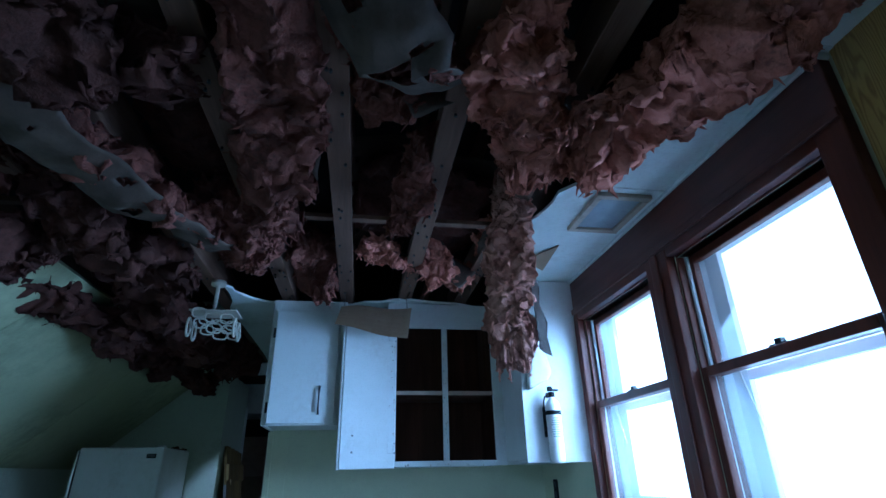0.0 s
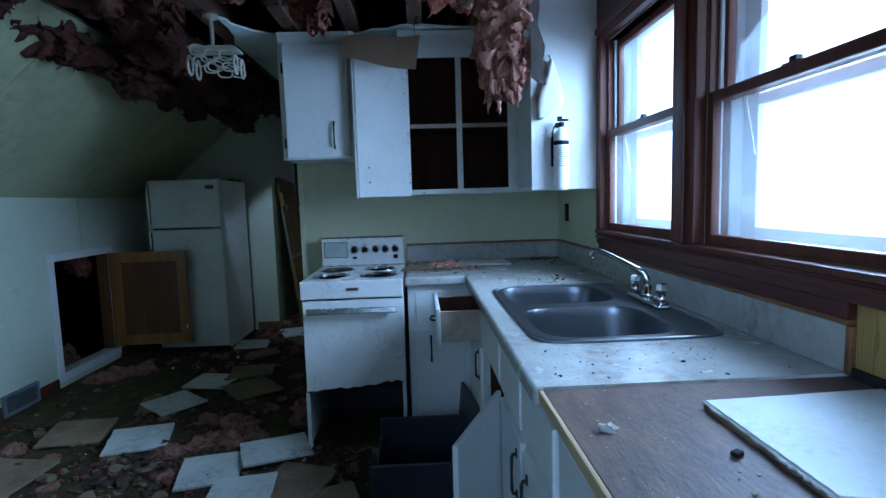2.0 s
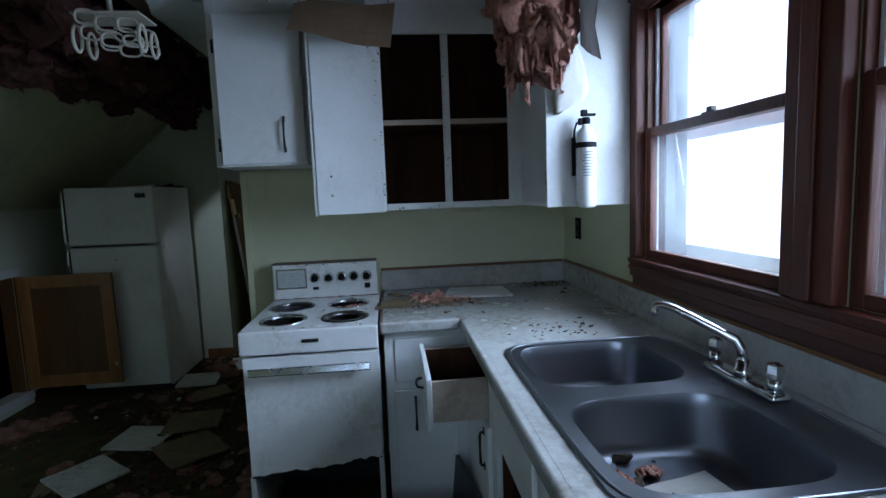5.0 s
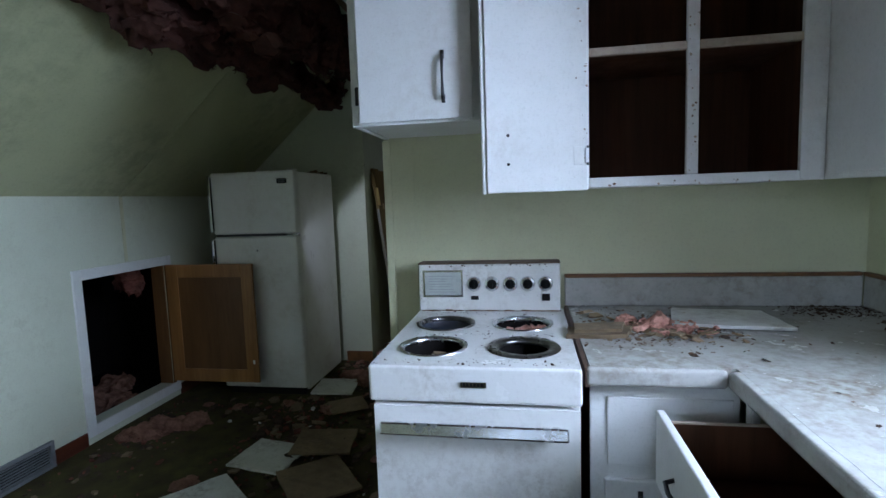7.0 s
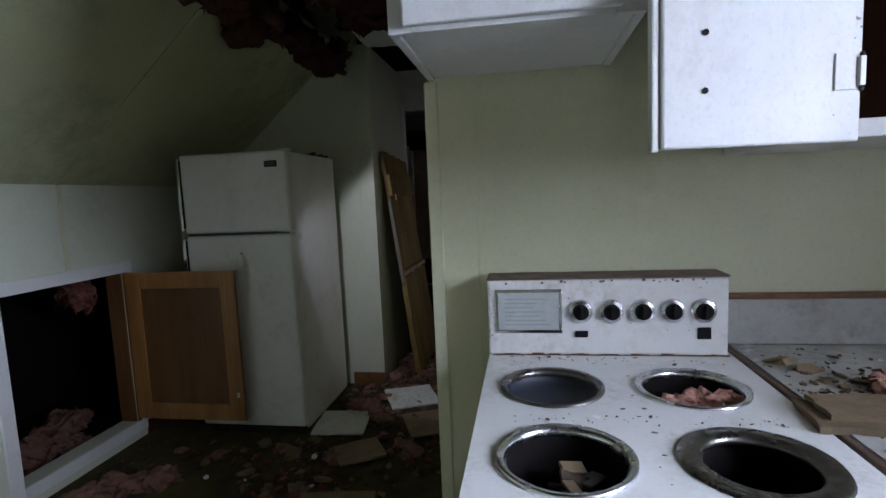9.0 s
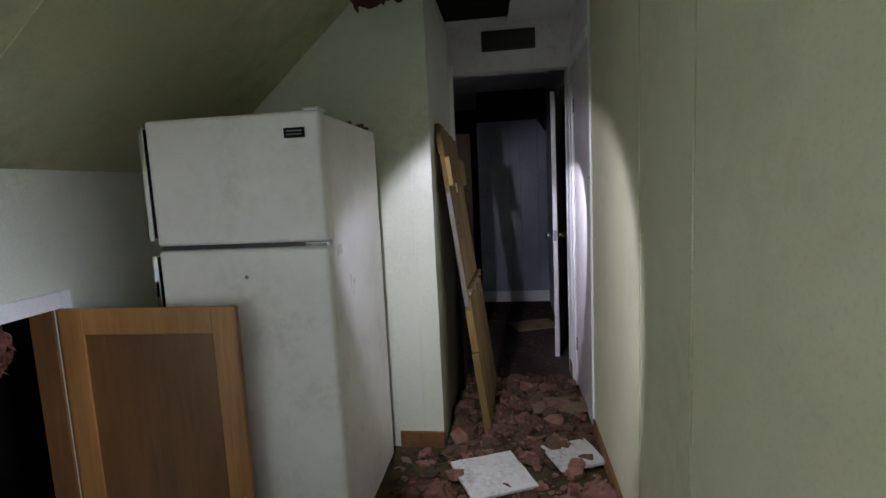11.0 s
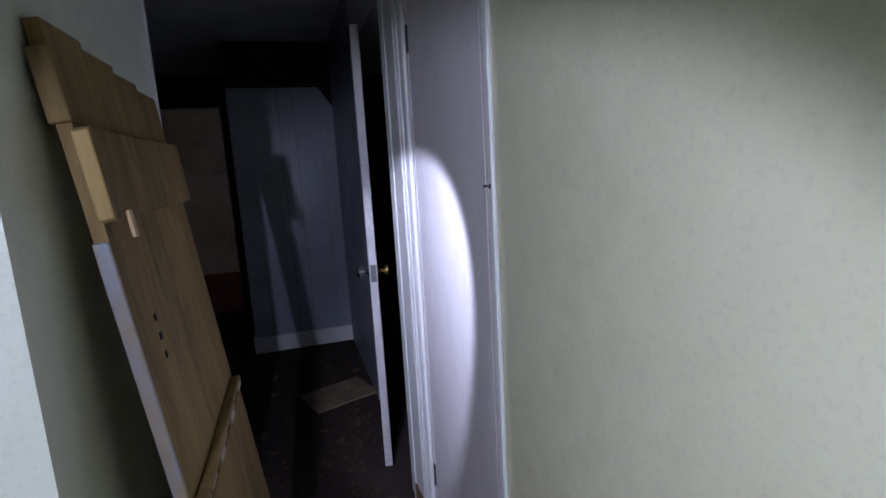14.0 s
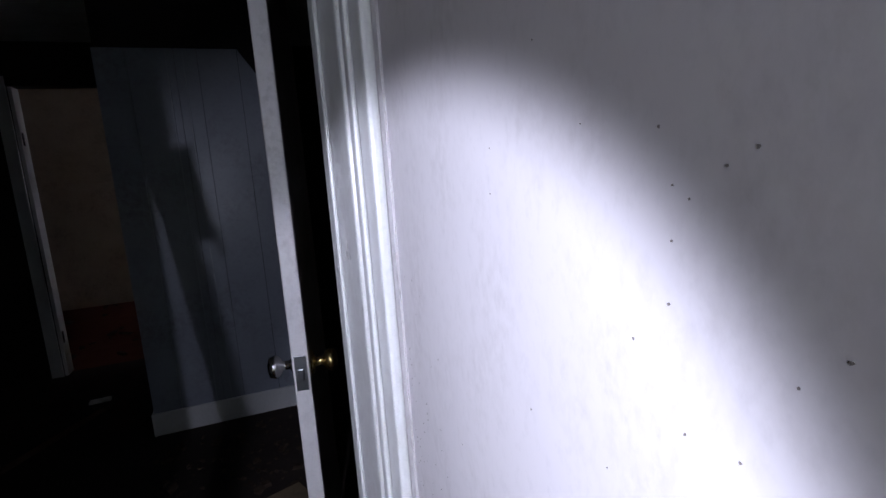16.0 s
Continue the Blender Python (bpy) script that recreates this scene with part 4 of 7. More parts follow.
top = (block(CF + 0.010, XE, -1.17, 0.0, WT - 0.038, WT), block(0.59, CF + 0.012, -0.742, 0.0, WT - 0.038, WT),
           plate_with_hole(in_rect(CF + 0.010, XE, -2.16, -1.17), rounded_hole((SX1 - SX0) / 2 - 0.012, (SY1 - SY0) / 2 - 0.012, 9), ((SX0 + SX1) / 2, (SY0 + SY1) / 2), WT - 0.038, WT, 72, [(CF + 0.010, -2.16), (XE, -2.16), (XE, -1.17), (CF + 0.012, -1.17)]),
           block(CF + 0.010, XE, -2.445, -2.16, WT - 0.038, WT))
for piece in top:
    part("top_sheet", piece, LAMINATE, wt)
part("front_edge", block(CF - 0.016, CF + 0.03, -2.4455, -0.755, WT - 0.046, WT - 0.0004, 0.011, segments=4), LAMINATE, wt)
part("front_edge", block(0.578, CF - 0.0165, -0.768, -0.7425, WT - 0.046, WT + 0.002, 0.010, segments=4), LAMINATE, wt)
part("end_edge", block(0.575, 0.5895, -0.765, 0.0, WT - 0.05, WT - 0.002, 0.003), CHIP, wt, "bare brown end of the worktop")
part("splashback", block(XE - 0.018, XE - 0.0005, -2.445, -0.019, WT + 0.0005, WT + 0.113, 0.004), LAMINATE, wt)
part("splashback", block(0.578, XE - 0.019, -0.0185, -0.0005, WT + 0.0005, WT + 0.113, 0.004), LAMINATE, wt)
part("splash_strip", block(XE - 0.022, XE - 0.0005, -2.455, -0.019, WT + 0.1135, WT + 0.127, 0.003), STRIP, wt)
part("splash_strip", block(0.578, XE - 0.0225, -0.0225, -0.0005, WT + 0.1135, WT + 0.127, 0.003), STRIP, wt)
part("splash_end", block(XE - 0.02, XE - 0.0005, -2.460, -2.4455, WT + 0.0005, WT + 0.113, 0.003), STRIP, wt)

sub = thing("bare_worktop", (1.3, -2.7, WT), "bare brown particle board worktop end with raw pale edge", "worktop")
part("board", block(CF + 0.006, XE - 0.001, -2.96, -2.4465, WT - 0.030, WT - 0.006, 0.0015), CHIP, sub)
part("raw_edge", block(CF - 0.004, CF + 0.0058, -2.965, -2.447, WT - 0.032, WT - 0.0065, 0.002), RAWWOOD, sub)
part("raw_edge", block(CF + 0.0062, XE - 0.001, -2.972, -2.9605, WT - 0.032, WT - 0.0065, 0.002), RAWWOOD, sub)
part("back_strip", block(XE - 0.02, XE - 0.0085, -2.96, -2.465, WT - 0.005, WT + 0.02, 0.003), NEARBLACK, sub)

# loose white board lying on the bare end
m = Matrix.Translation((1.425, -2.775, WT - 0.005)) @ Matrix.Rotation(radians(1.5), 4, "Z")
ob_ = ragged([(0.19, 0.205), (-0.19, 0.20), (-0.20, 0.0), (-0.202, -0.08), (-0.20, -0.175), (-0.14, -0.188), (0.19, -0.176), (0.19, 0.205)], 0.003, 7)[:-1]
lbd = thing("loose_board", (1.42, -2.77, WT), "loose white faced board with chipped raw edges on the worktop", "board")
fc_ = ragged([(0.19, 0.205), (-0.19, 0.20), (-0.197, 0.0), (-0.200, -0.06), (-0.202, -0.125), (-0.165, -0.135), (-0.125, -0.155), (-0.12, -0.178), (0.19, -0.165), (0.19, 0.205)], 0.0012, 9)[:-1]
part("face", slab(fc_, 0.0125, 0.0155, m), FACE, lbd)
part("torn_paper_edge", slab(ragged([(0.193, 0.208), (-0.195, 0.204), (-0.204, 0.0), (-0.208, -0.06), (-0.207, -0.13), (-0.175, -0.138), (-0.135, -0.165), (-0.12, -0.196), (0.193, -0.184), (0.193, 0.208)], 0.0035, 10)[:-1], 0.0085, 0.0124, m), TILE, lbd, "white torn paper edge")
part("core", slab([(x * 1.012, y * 1.014) for x, y in ob_], 0.0, 0.0084, m), TAN, lbd)

# sink
sk = thing("sink", (1.29, -1.66, WT), "stainless steel double-bowl sink with debris in it", "sink")
BX = (1.245, 0.212)
bowls = ((-1.415, 0.190), (-1.885, 0.205))
rims = []
for (cy, hy), (a, b) in zip(bowls, ((-1.645, SY1), (SY0, -1.645))):
    box_in, full = in_rect(SX0, SX1, a, b), in_rect(SX0, SX1, SY0, SY1, 0.085)
    rims.append(plate_with_hole(lambda x, y, p=box_in, q=full: p(x, y) and q(x, y), rounded_hole(BX[1], hy, 4.2), (BX[0], cy), WT + 0.001, WT + 0.007, 96, [(SX0, -1.645), (SX1, -1.645)]))
part("rim", join(*rims), STEEL, sk)
lip = []
n = 96
for k in range(n + 1):
    a = 2 * math.pi * k / n
    r0 = rounded_hole((SX1 - SX0) / 2 - 0.002, (SY1 - SY0) / 2 - 0.002, 7)(a)
    lip.append(((SX0 + SX1) / 2 + r0 * math.cos(a), (SY0 + SY1) / 2 + r0 * math.sin(a), WT + 0.004))
part("rim_lip", tube(lip, 0.006, 8), STEEL, sk, smooth=True)
for cy, hy in bowls:
    bm = bmesh.new()
    loops = []
    for f, (sc, z) in enumerate(((1.0, 0.007), (0.985, 0.0), (0.972, -0.03), (0.957, -0.122), (0.93, -0.140), (0.85, -0.151), (0.5, -0.155), (0.13, -0.158), (0.12, -0.171))):
        h = rounded_hole(BX[1] * sc, hy * sc, 4.2 if sc > 0.2 else 2.0)
        loops.append([bm.verts.new((BX[0] + h(2 * math.pi * k / n) * math.cos(2 * math.pi * k / n), cy + h(2 * math.pi * k / n) * math.sin(2 * math.pi * k / n), WT + z)) for k in range(n)])
    for a, b in zip(loops, loops[1:]):
        for k in range(n):
            bm.faces.new((a[k], a[(k + 1) % n], b[(k + 1) % n], b[k]))
    bm.faces.new(loops[-1])
    bmesh.ops.recalc_face_normals(bm, faces=bm.faces[:])
    for f in bm.faces:
        f.normal_flip()
    bowl = part("bowl", bm, STEEL, sk, smooth=True)
    part("strainer", lathe([(0.038, WT - 0.158), (0.034, WT - 0.155), (0.02, WT - 0.157), (0.006, WT - 0.151)], 20, "z", (BX[0], cy, 0)), CHROME, bowl, smooth=True)

fc = thing("faucet", (1.53, -1.665, WT), "chrome two-handle kitchen faucet with long swivel spout", "faucet")
part("base", block(1.505, 1.560, -1.80, -1.53, WT + 0.007, WT + 0.032, 0.012, segments=4), CHROME, fc, smooth=True)
part("spout_collar", lathe([(0.024, WT + 0.03), (0.022, WT + 0.05), (0.017, WT + 0.055), (0.017, WT + 0.075)], 20, "z", (1.532, -1.665, 0)), CHROME, fc, smooth=True)
sp = [(1.532, -1.665, WT + 0.07), (1.530, -1.663, WT + 0.10), (1.518, -1.655, WT + 0.125), (1.48, -1.63, WT + 0.148), (1.44, -1.60, WT + 0.172), (1.40, -1.573, WT + 0.195), (1.375, -1.556, WT + 0.205), (1.362, -1.548, WT + 0.203), (1.357, -1.545, WT + 0.188), (1.356, -1.544, WT + 0.175)]
part("spout", tube(sp, [0.013, 0.013, 0.0125, 0.0115, 0.011, 0.0105, 0.0105, 0.0105, 0.011, 0.0115], 12), CHROME, fc, smooth=True)
for yy in (-1.555, -1.775):
    part("valve_body", lathe([(0.021, WT + 0.03), (0.018, WT + 0.05), (0.016, WT + 0.062)], 18, "z", (1.532, yy, 0)), CHROME, fc, smooth=True)
    part("handle", lathe([(0.013, WT + 0.062), (0.018, WT + 0.066), (0.021, WT + 0.078), (0.019, WT + 0.098), (0.010, WT + 0.102)], 6, "z", (1.532, yy, 0)), CHROME, fc, "faceted chrome tap handle")

# base cabinets below the worktop: each unit a thing of its own
BF = 0.955


def base_body(parent, y0, y1, z1=0.921, zs=0.78):
    boards("body_panel", ((BF + 0.02, XE - 0.005, y0 + 0.001, y0 + 0.017, 0.09, zs), (BF + 0.02, XE - 0.005, y1 - 0.017, y1 - 0.001, 0.09, zs),
                        (BF + 0.02, XE - 0.005, y0 + 0.0175, y1 - 0.0175, 0.09, 0.106), (XE - 0.014, XE - 0.005, y0 + 0.0175, y1 - 0.0175, 0.1065, z1),), CABIN, parent, "dark inside of the cabinet", bevel=0.0)
    part("face_frame", blocks((BF, BF + 0.0195, y0 + 0.001, y0 + 0.035, 0.09, z1), (BF, BF + 0.0195, y1 - 0.035, y1 - 0.001, 0.09, z1),
                              (BF, BF + 0.0195, y0 + 0.0355, y1 - 0.0355, 0.90, z1), (BF, BF + 0.0195, y0 + 0.0355, y1 - 0.0355, 0.69, 0.725), (BF, BF + 0.0195, y0 + 0.0355, y1 - 0.0355, 0.09, 0.125), bevel=0.002), WHITE, parent)
    part("toe_board", block(BF + 0.06, BF + 0.075, y0 + 0.002, y1 - 0.002, 0.0, 0.0895), NEARBLACK, parent)


b0 = thing("base_cabinet", (1.3, -1.0, 0), "white base cabinet with its top drawer pulled out", "cabinet", "base cabinets")
base_body(b0, -1.25, -0.76)
dd = part("door", block(BF - 0.019, BF - 0.0005, -1.225, -0.80, 0.115, 0.70, 0.004), WHITE, b0)
pull_handle(dd, (BF - 0.019, -1.17, 0.60), "z", (-1, 0, 0))
dr = part("drawer", blocks((0.755, 1.25, -1.215, -1.203, 0.73, 0.875), (0.755, 1.25, -0.852, -0.840, 0.73, 0.875), (0.755, 1.25, -1.2025, -0.8525, 0.73, 0.738), (1.24, 1.25, -1.2025, -0.8525, 0.7385, 0.875), bevel=0.0015), DRAWERSIDE, b0, "stained unpainted drawer box")
# added dark lining puts the shade inside the drawer into colour
for bx5 in ((0.756, 1.239, -1.2028, -1.2005, 0.739, 0.872), (0.756, 1.239, -0.8545, -0.8522, 0.739, 0.872), (0.756, 1.239, -1.20, -0.855, 0.7385, 0.741), (0.7548, 0.7575, -1.20, -0.855, 0.7412, 0.872)):
    part("drawer_lining", block(*bx5), CABIN, dr, "drawer inside darkened for shade")
part("drawer_front", block(0.735, 0.7545, -1.232, -0.815, 0.705, 0.89, 0.004), WHITE, dr)
part("handle", tube([(0.735, -1.07, 0.80), (0.715, -1.06, 0.80), (0.710, -1.02, 0.80), (0.715, -0.98, 0.80), (0.735, -0.97, 0.80)], 0.005, 8), IRON, dr, "black iron pull handle", True)

b1 = thing("base_cabinet", (1.3, -1.53, 0), "white sink cabinet with one door hanging open", "cabinet", "base cabinets")
base_body(b1, -1.81, -1.2505)
part("false_drawer_front", block(BF - 0.019, BF - 0.0005, -1.785, -1.275, 0.735, 0.905, 0.004), WHITE, b1)
m = Matrix.Translation((BF - 0.012, -1.80, 0)) @ Matrix.Rotation(radians(-25), 4, "Z")
od = part("door", block(-0.018, 0.0, -0.44, -0.003, 0.115, 0.715, 0.004, m), WHITE, b1)
bm = tube([(-0.018, -0.385, 0.545), (-0.038, -0.385, 0.555), (-0.046, -0.385, 0.60), (-0.038, -0.385, 0.645), (-0.018, -0.385, 0.655)], 0.005, 8)
bm.transform(m)
part("handle", bm, IRON, od, "black iron pull handle", True)

b2 = thing("base_cabinet", (1.3, -1.99, 0), "white base cabinet with closed door and drawer", "cabinet", "base cabinets")
base_body(b2, -2.18, -1.8105)
part("drawer_front", block(BF - 0.019, BF - 0.0005, -2.165, -1.825, 0.735, 0.905, 0.004), WHITE, b2)
dd = part("door", block(BF - 0.019, BF - 0.0005, -2.165, -1.825, 0.115, 0.70, 0.004), WHITE, b2)
pull_handle(dd, (BF - 0.019, -2.115, 0.58), "z", (-1, 0, 0))
b3 = thing("base_cabinet", (1.3, -2.57, 0), "white end base cabinet under the bare board", "cabinet", "base cabinets")
base_body(b3, -2.955, -2.1805)
part("drawer_front", block(BF - 0.019, BF - 0.0005, -2.52, -2.205, 0.735, 0.905, 0.004), WHITE, b3)
dd = part("door", block(BF - 0.019, BF - 0.0005, -2.52, -2.205, 0.115, 0.70, 0.004), WHITE, b3)
pull_handle(dd, (BF - 0.019, -2.26, 0.58), "z", (-1, 0, 0))
part("filler_panel", block(BF - 0.012, BF - 0.0005, -2.94, -2.545, 0.10, 0.905, 0.003), WHITE, b3)
part("side_panel", block(BF + 0.005, XE - 0.005, -2.9700, -2.9555, 0.0, 0.936, 0.002), WHITE, b3)

b4 = thing("base_cabinet", (0.76, -0.4, 0), "white corner base cabinet with recessed panel front", "cabinet", "base cabinets")
part("front_panel", block(0.592, 0.955, -0.728, -0.710, 0.10, 0.921, 0.002), WHITE, b4)
part("side_panel", block(0.592, 0.608, -0.7095, -0.003, 0.0, 0.921, 0.002), CABIN, b4)
part("drawer_front", blocks((0.635, 0.94, -0.733, -0.7285, 0.70, 0.885), bevel=0.003), WHITE, b4)
dd = part("door", block(0.625, 0.90, -0.744, -0.7285, 0.13, 0.665, 0.004), WHITE, b4)
pull_handle(dd, (0.715, -0.744, 0.56), "z", (0, -1, 0))
part("toe_board", block(0.62, 0.955, -0.66, -0.645, 0.0, 0.0995), NEARBLACK, b4)

# ---- stove ----
CAPBROWN = material("rusted_brown_edge", (0.17, 0.115, 0.085), 0.6, second=(0.10, 0.062, 0.045), amount=0.9, scale=14, fine=70, bump=0.2)
# black that stands for unlit insides: cupboard cavity and open burner holes
SHADEBLACK = material("shade_black", (0.007, 0.006, 0.006), 0.9, second=(0.012, 0.01, 0.009), scale=20, bump=0.3, spec=0.1)
DULLRING = material("tarnished_ring", (0.26, 0.25, 0.24), 0.3, 1.0, second=(0.14, 0.125, 0.11), amount=0.8, scale=22, fine=90, bump=0.1)
KNOBMETAL = material("worn_bright_chrome", (0.80, 0.81, 0.83), 0.24, 1.0, second=(0.55, 0.56, 0.58), amount=0.6, scale=14, fine=60, bump=0.06, dirt=(0.2, 0.15, 0.1), dirt_amount=0.5, dirt_scale=20)
st = thing("stove", (0.28, -0.4, 0), "old white enamel electric stove, burners and bottom drawer missing", "stove")
S0, S1, SF, SZ = 0.004, 0.568, -0.755, 0.966
part("side_panel", block(S0, S0 + 0.012, SF + 0.03, -0.03, 0.02, SZ - 0.022, 0.003), ENAMEL, st)
part("side_panel", block(S1 - 0.012, S1, SF + 0.03, -0.03, 0.02, SZ - 0.022, 0.003), ENAMEL, st)
burners = ((0.145, -0.305, "pan"), (0.415, -0.300, "open"), (0.150, -0.585, "open"), (0.420, -0.580, "wide"))
cells = ((S0, 0.283, -0.445, -0.05), (0.283, S1, -0.445, -0.05), (S0, 0.283, SF, -0.445), (0.283, S1, SF, -0.445))
plates = [plate_with_hole(in_rect(*c), rounded_hole(0.098, 0.098, 2.0), (bx_, by_), SZ - 0.012, SZ, 48, [(c[i], c[j]) for i in (0, 1) for j in (2, 3)]) for c, (bx_, by_, _) in zip(cells, burners)]
for plate in plates:
    part("cooktop_plate", plate, ENAMEL, st)
part("cooktop_front", block(S0 - 0.002, S1 + 0.002, SF - 0.012, SF - 0.0005, 0.868, SZ + 0.002, 0.008, segments=3), ENAMEL, st)
for bx_, by_, kind_ in burners:
    wide = kind_ == "wide"
    ri = 0.072 if wide else 0.088
    ring = part("burner_ring", lathe([(0.108 if wide else 0.104, SZ + 0.0005), (0.104, SZ + 0.006), (ri + 0.006, SZ + 0.004), (ri, SZ - 0.006), (ri + 0.004, SZ - 0.011), (0.095, SZ - 0.004)], 40, "z", (bx_, by_, 0), False), DULLRING if kind_ != "open" else KNOBMETAL, st, "tarnished chrome burner ring", True)
    # open holes get an added deep black lining for the unlit stove inside
    bowl_z = SZ - 0.03 if kind_ == "pan" else SZ - 0.11
    part("drip_bowl", lathe([(0.094, SZ - 0.008), (0.090, SZ - 0.02), (0.075, bowl_z), (0.02, bowl_z - 0.004), (0.001, bowl_z - 0.004)], 28, "z", (bx_, by_, 0), False), NAVY if kind_ == "pan" else SHADEBLACK, ring, "burner pan and black lining for open holes", True)
g = thing("debris_heap", (0.15, -0.585, SZ - 0.09), "grey and tan rubbish fallen into a burner hole", "debris")
for i in range(18):
    a, r = random.uniform(0, 6.28), random.uniform(0, 0.06)
    sx, sy = random.uniform(0.008, 0.024), random.uniform(0.008, 0.03)
    m = Matrix.Translation((0.155 + r * math.cos(a), -0.60 + r * math.sin(a), SZ - 0.085 + 0.003 * i)) @ Euler((random.uniform(-0.5, 0.5), random.uniform(-0.5, 0.5), random.uniform(0, 3))).to_matrix().to_4x4()
    part("scrap", block(-sx, sx, -sy, sy, -0.003, 0.003, 0.001, m), random.choice((TAN, GREY, TAN, DEBRIS)), g)
bg = part("backguard", block(S0, S1 - 0.012, -0.10, -0.025, SZ + 0.0005, 1.152, 0.006), ENAMEL, st)
part("backguard_cap", block(S0 - 0.001, S1 - 0.011, -0.101, -0.012, 1.1525, 1.158, 0.002), CAPBROWN, bg, "rusty dark top edge of the backguard")
clk = part("clock_frame", blocks((0.022, 0.182, -0.104, -0.1005, 1.122, 1.130), (0.022, 0.182, -0.104, -0.1005, 1.022, 1.030), (0.022, 0.030, -0.104, -0.1005, 1.0305, 1.1215), (0.174, 0.182, -0.104, -0.1005, 1.0305, 1.1215), bevel=0.001), CHROME, bg)
part("clock_glass", block(0.0305, 0.1735, -0.1025, -0.1005, 1.0305, 1.1215), DIAL, clk)
pr = bmesh.new()
for i in range(7):
    add_box(pr, 0.045, 0.045 + random.uniform(0.07, 0.115), -0.1031, -0.1026, 1.105 - i * 0.0105, 1.1075 - i * 0.0105)
part("clock_print", pr, INK, clk)
for kx in (0.225, 0.296, 0.366, 0.433, 0.500):
    kb = part("knob_ring", lathe([(0.029, 0.101), (0.029, 0.104), (0.0262, 0.109), (0.0198, 0.111), (0.004, 0.111)], 28, "y", (kx, 0, 1.075)), KNOBMETAL, bg, "worn chrome dial ring")
    part("knob", join(lathe([(0.0190, 0.1113), (0.0182, 0.117), (0.0145, 0.1185)], 20, "y", (kx, 0, 1.075)), block(kx - 0.003, kx + 0.003, -0.126, -0.118, 1.060, 1.090, 0.001)), BLACK, kb, "black control knob")
part("switch", block(0.212, 0.242, -0.106, -0.1005, 1.012, 1.028, 0.002), BLACK, bg)
part("switch", block(0.487, 0.517, -0.106, -0.1005, 1.008, 1.036, 0.002), BLACK, bg)
rs = bmesh.new()
for i in range(40):
    x = S0 + 0.01 + i * 0.0136
    add_box(rs, x, x + 0.0137, -0.1022, -0.1003, SZ + 0.0006, SZ + 0.002 + 0.007 * max(0, noise.noise(Vector((x * 30, 1, 1))) + 0.3))
tagged(part("rust_line", rs, RUST, bg), "rust along the foot of the backguard", kind="stuff")
sr = random.Random(91)
for i in range(26):
    cx, cy = sr.choice(((sr.uniform(0.0, 0.55), sr.uniform(-0.125, -0.104)), (sr.uniform(0.0, 0.55), sr.uniform(-0.75, -0.735)), (sr.uniform(0.25, 0.31), sr.uniform(-0.7, -0.15))))
    r_ = sr.uniform(0.001, 0.005)
    part("rust_spot", slab([(cx + r_ * sr.uniform(0.6, 1.6) * math.cos(a), cy + r_ * sr.uniform(0.5, 1.0) * math.sin(a)) for a in [k * 1.0472 for k in range(6)]], SZ + 0.0002, SZ + 0.0008), CAPBROWN, st)
cr = random.Random(77)
for i in range(34):
    cx, cz = (cr.uniform(0.01, 0.54), 1.150 - abs(cr.gauss(0, 0.004))) if i < 18 else (cr.choice((cr.uniform(0.19, 0.54), cr.uniform(0.0, 0.02))), cr.uniform(1.005, 1.145))
    r_ = cr.uniform(0.0015, 0.0045) if i < 18 else cr.uniform(0.001, 0.0022)
    pts_ = [(cx + r_ * cr.uniform(0.6, 1.5) * math.cos(a), cz + r_ * cr.uniform(0.5, 1.0) * math.sin(a)) for a in [k * 1.0472 for k in range(6)]]
    part("enamel_chip", slab(pts_, 0.0, 0.0006, Matrix(((1, 0, 0, 0), (0, 0, -1, -0.1002), (0, 1, 0, 0), (0, 0, 0, 1)))), CAPBROWN, bg)
bdg = part("badge", block(0.255, 0.325, SF - 0.016, SF - 0.0125, 0.912, 0.928, 0.0015), CHROME, st, "chrome name badge")
for i in range(6):
    part("badge_print", block(0.262 + i * 0.0095, 0.268 + i * 0.0095, SF - 0.0168, SF - 0.0162, 0.915, 0.925), BLACK, bdg)
# oven door with a burnt lower edge
edge = ragged([(S1 - 0.006, 0.395), (0.45, 0.39), (0.38, 0.375), (0.30, 0.365), (0.18, 0.365), (S0 + 0.012, 0.352)], 0.006, 6)
m = Matrix(((1, 0, 0, 0), (0, 0, 1, SF - 0.016), (0, 1, 0, 0), (0, 0, 0, 1)))
od = part("oven_door", slab([(S0 + 0.012, 0.858), (S1 - 0.004, 0.858)] + edge, 0.0, 0.03, m), ENAMEL, st)
edge2 = ragged([(S1 - 0.008, 0.385), (0.45, 0.375), (0.38, 0.362), (0.30, 0.352), (0.18, 0.352), (S0 + 0.014, 0.342)], 0.008, 8)
part("burnt_edge", slab([(S0 + 0.014, 0.40), (S1 - 0.008, 0.42)] + edge2, 0.004, 0.024, m), NEARBLACK, od)
hm = Matrix.Translation((0, SF - 0.046, 0.806)) @ Matrix.Rotation(radians(-16), 4, "X")
hd = part("door_handle", block(S0 + 0.035, S1 - 0.035, -0.006, 0.006, -0.017, 0.017, 0.005, hm, 3), KNOBMETAL, od, "dented chrome handle bar")
part("handle_post", block(S0 + 0.07, S0 + 0.09, SF - 0.0395, SF - 0.0165, 0.80, 0.815, 0.002), CHROME, hd)
part("handle_post", block(S1 - 0.075, S1 - 0.055, SF - 0.0395, SF - 0.0165, 0.80, 0.815, 0.002), CHROME, hd)
part("oven_floor", block(S0 + 0.0125, S1 - 0.0125, SF + 0.04, -0.05, 0.34, 0.35), NEARBLACK, st)
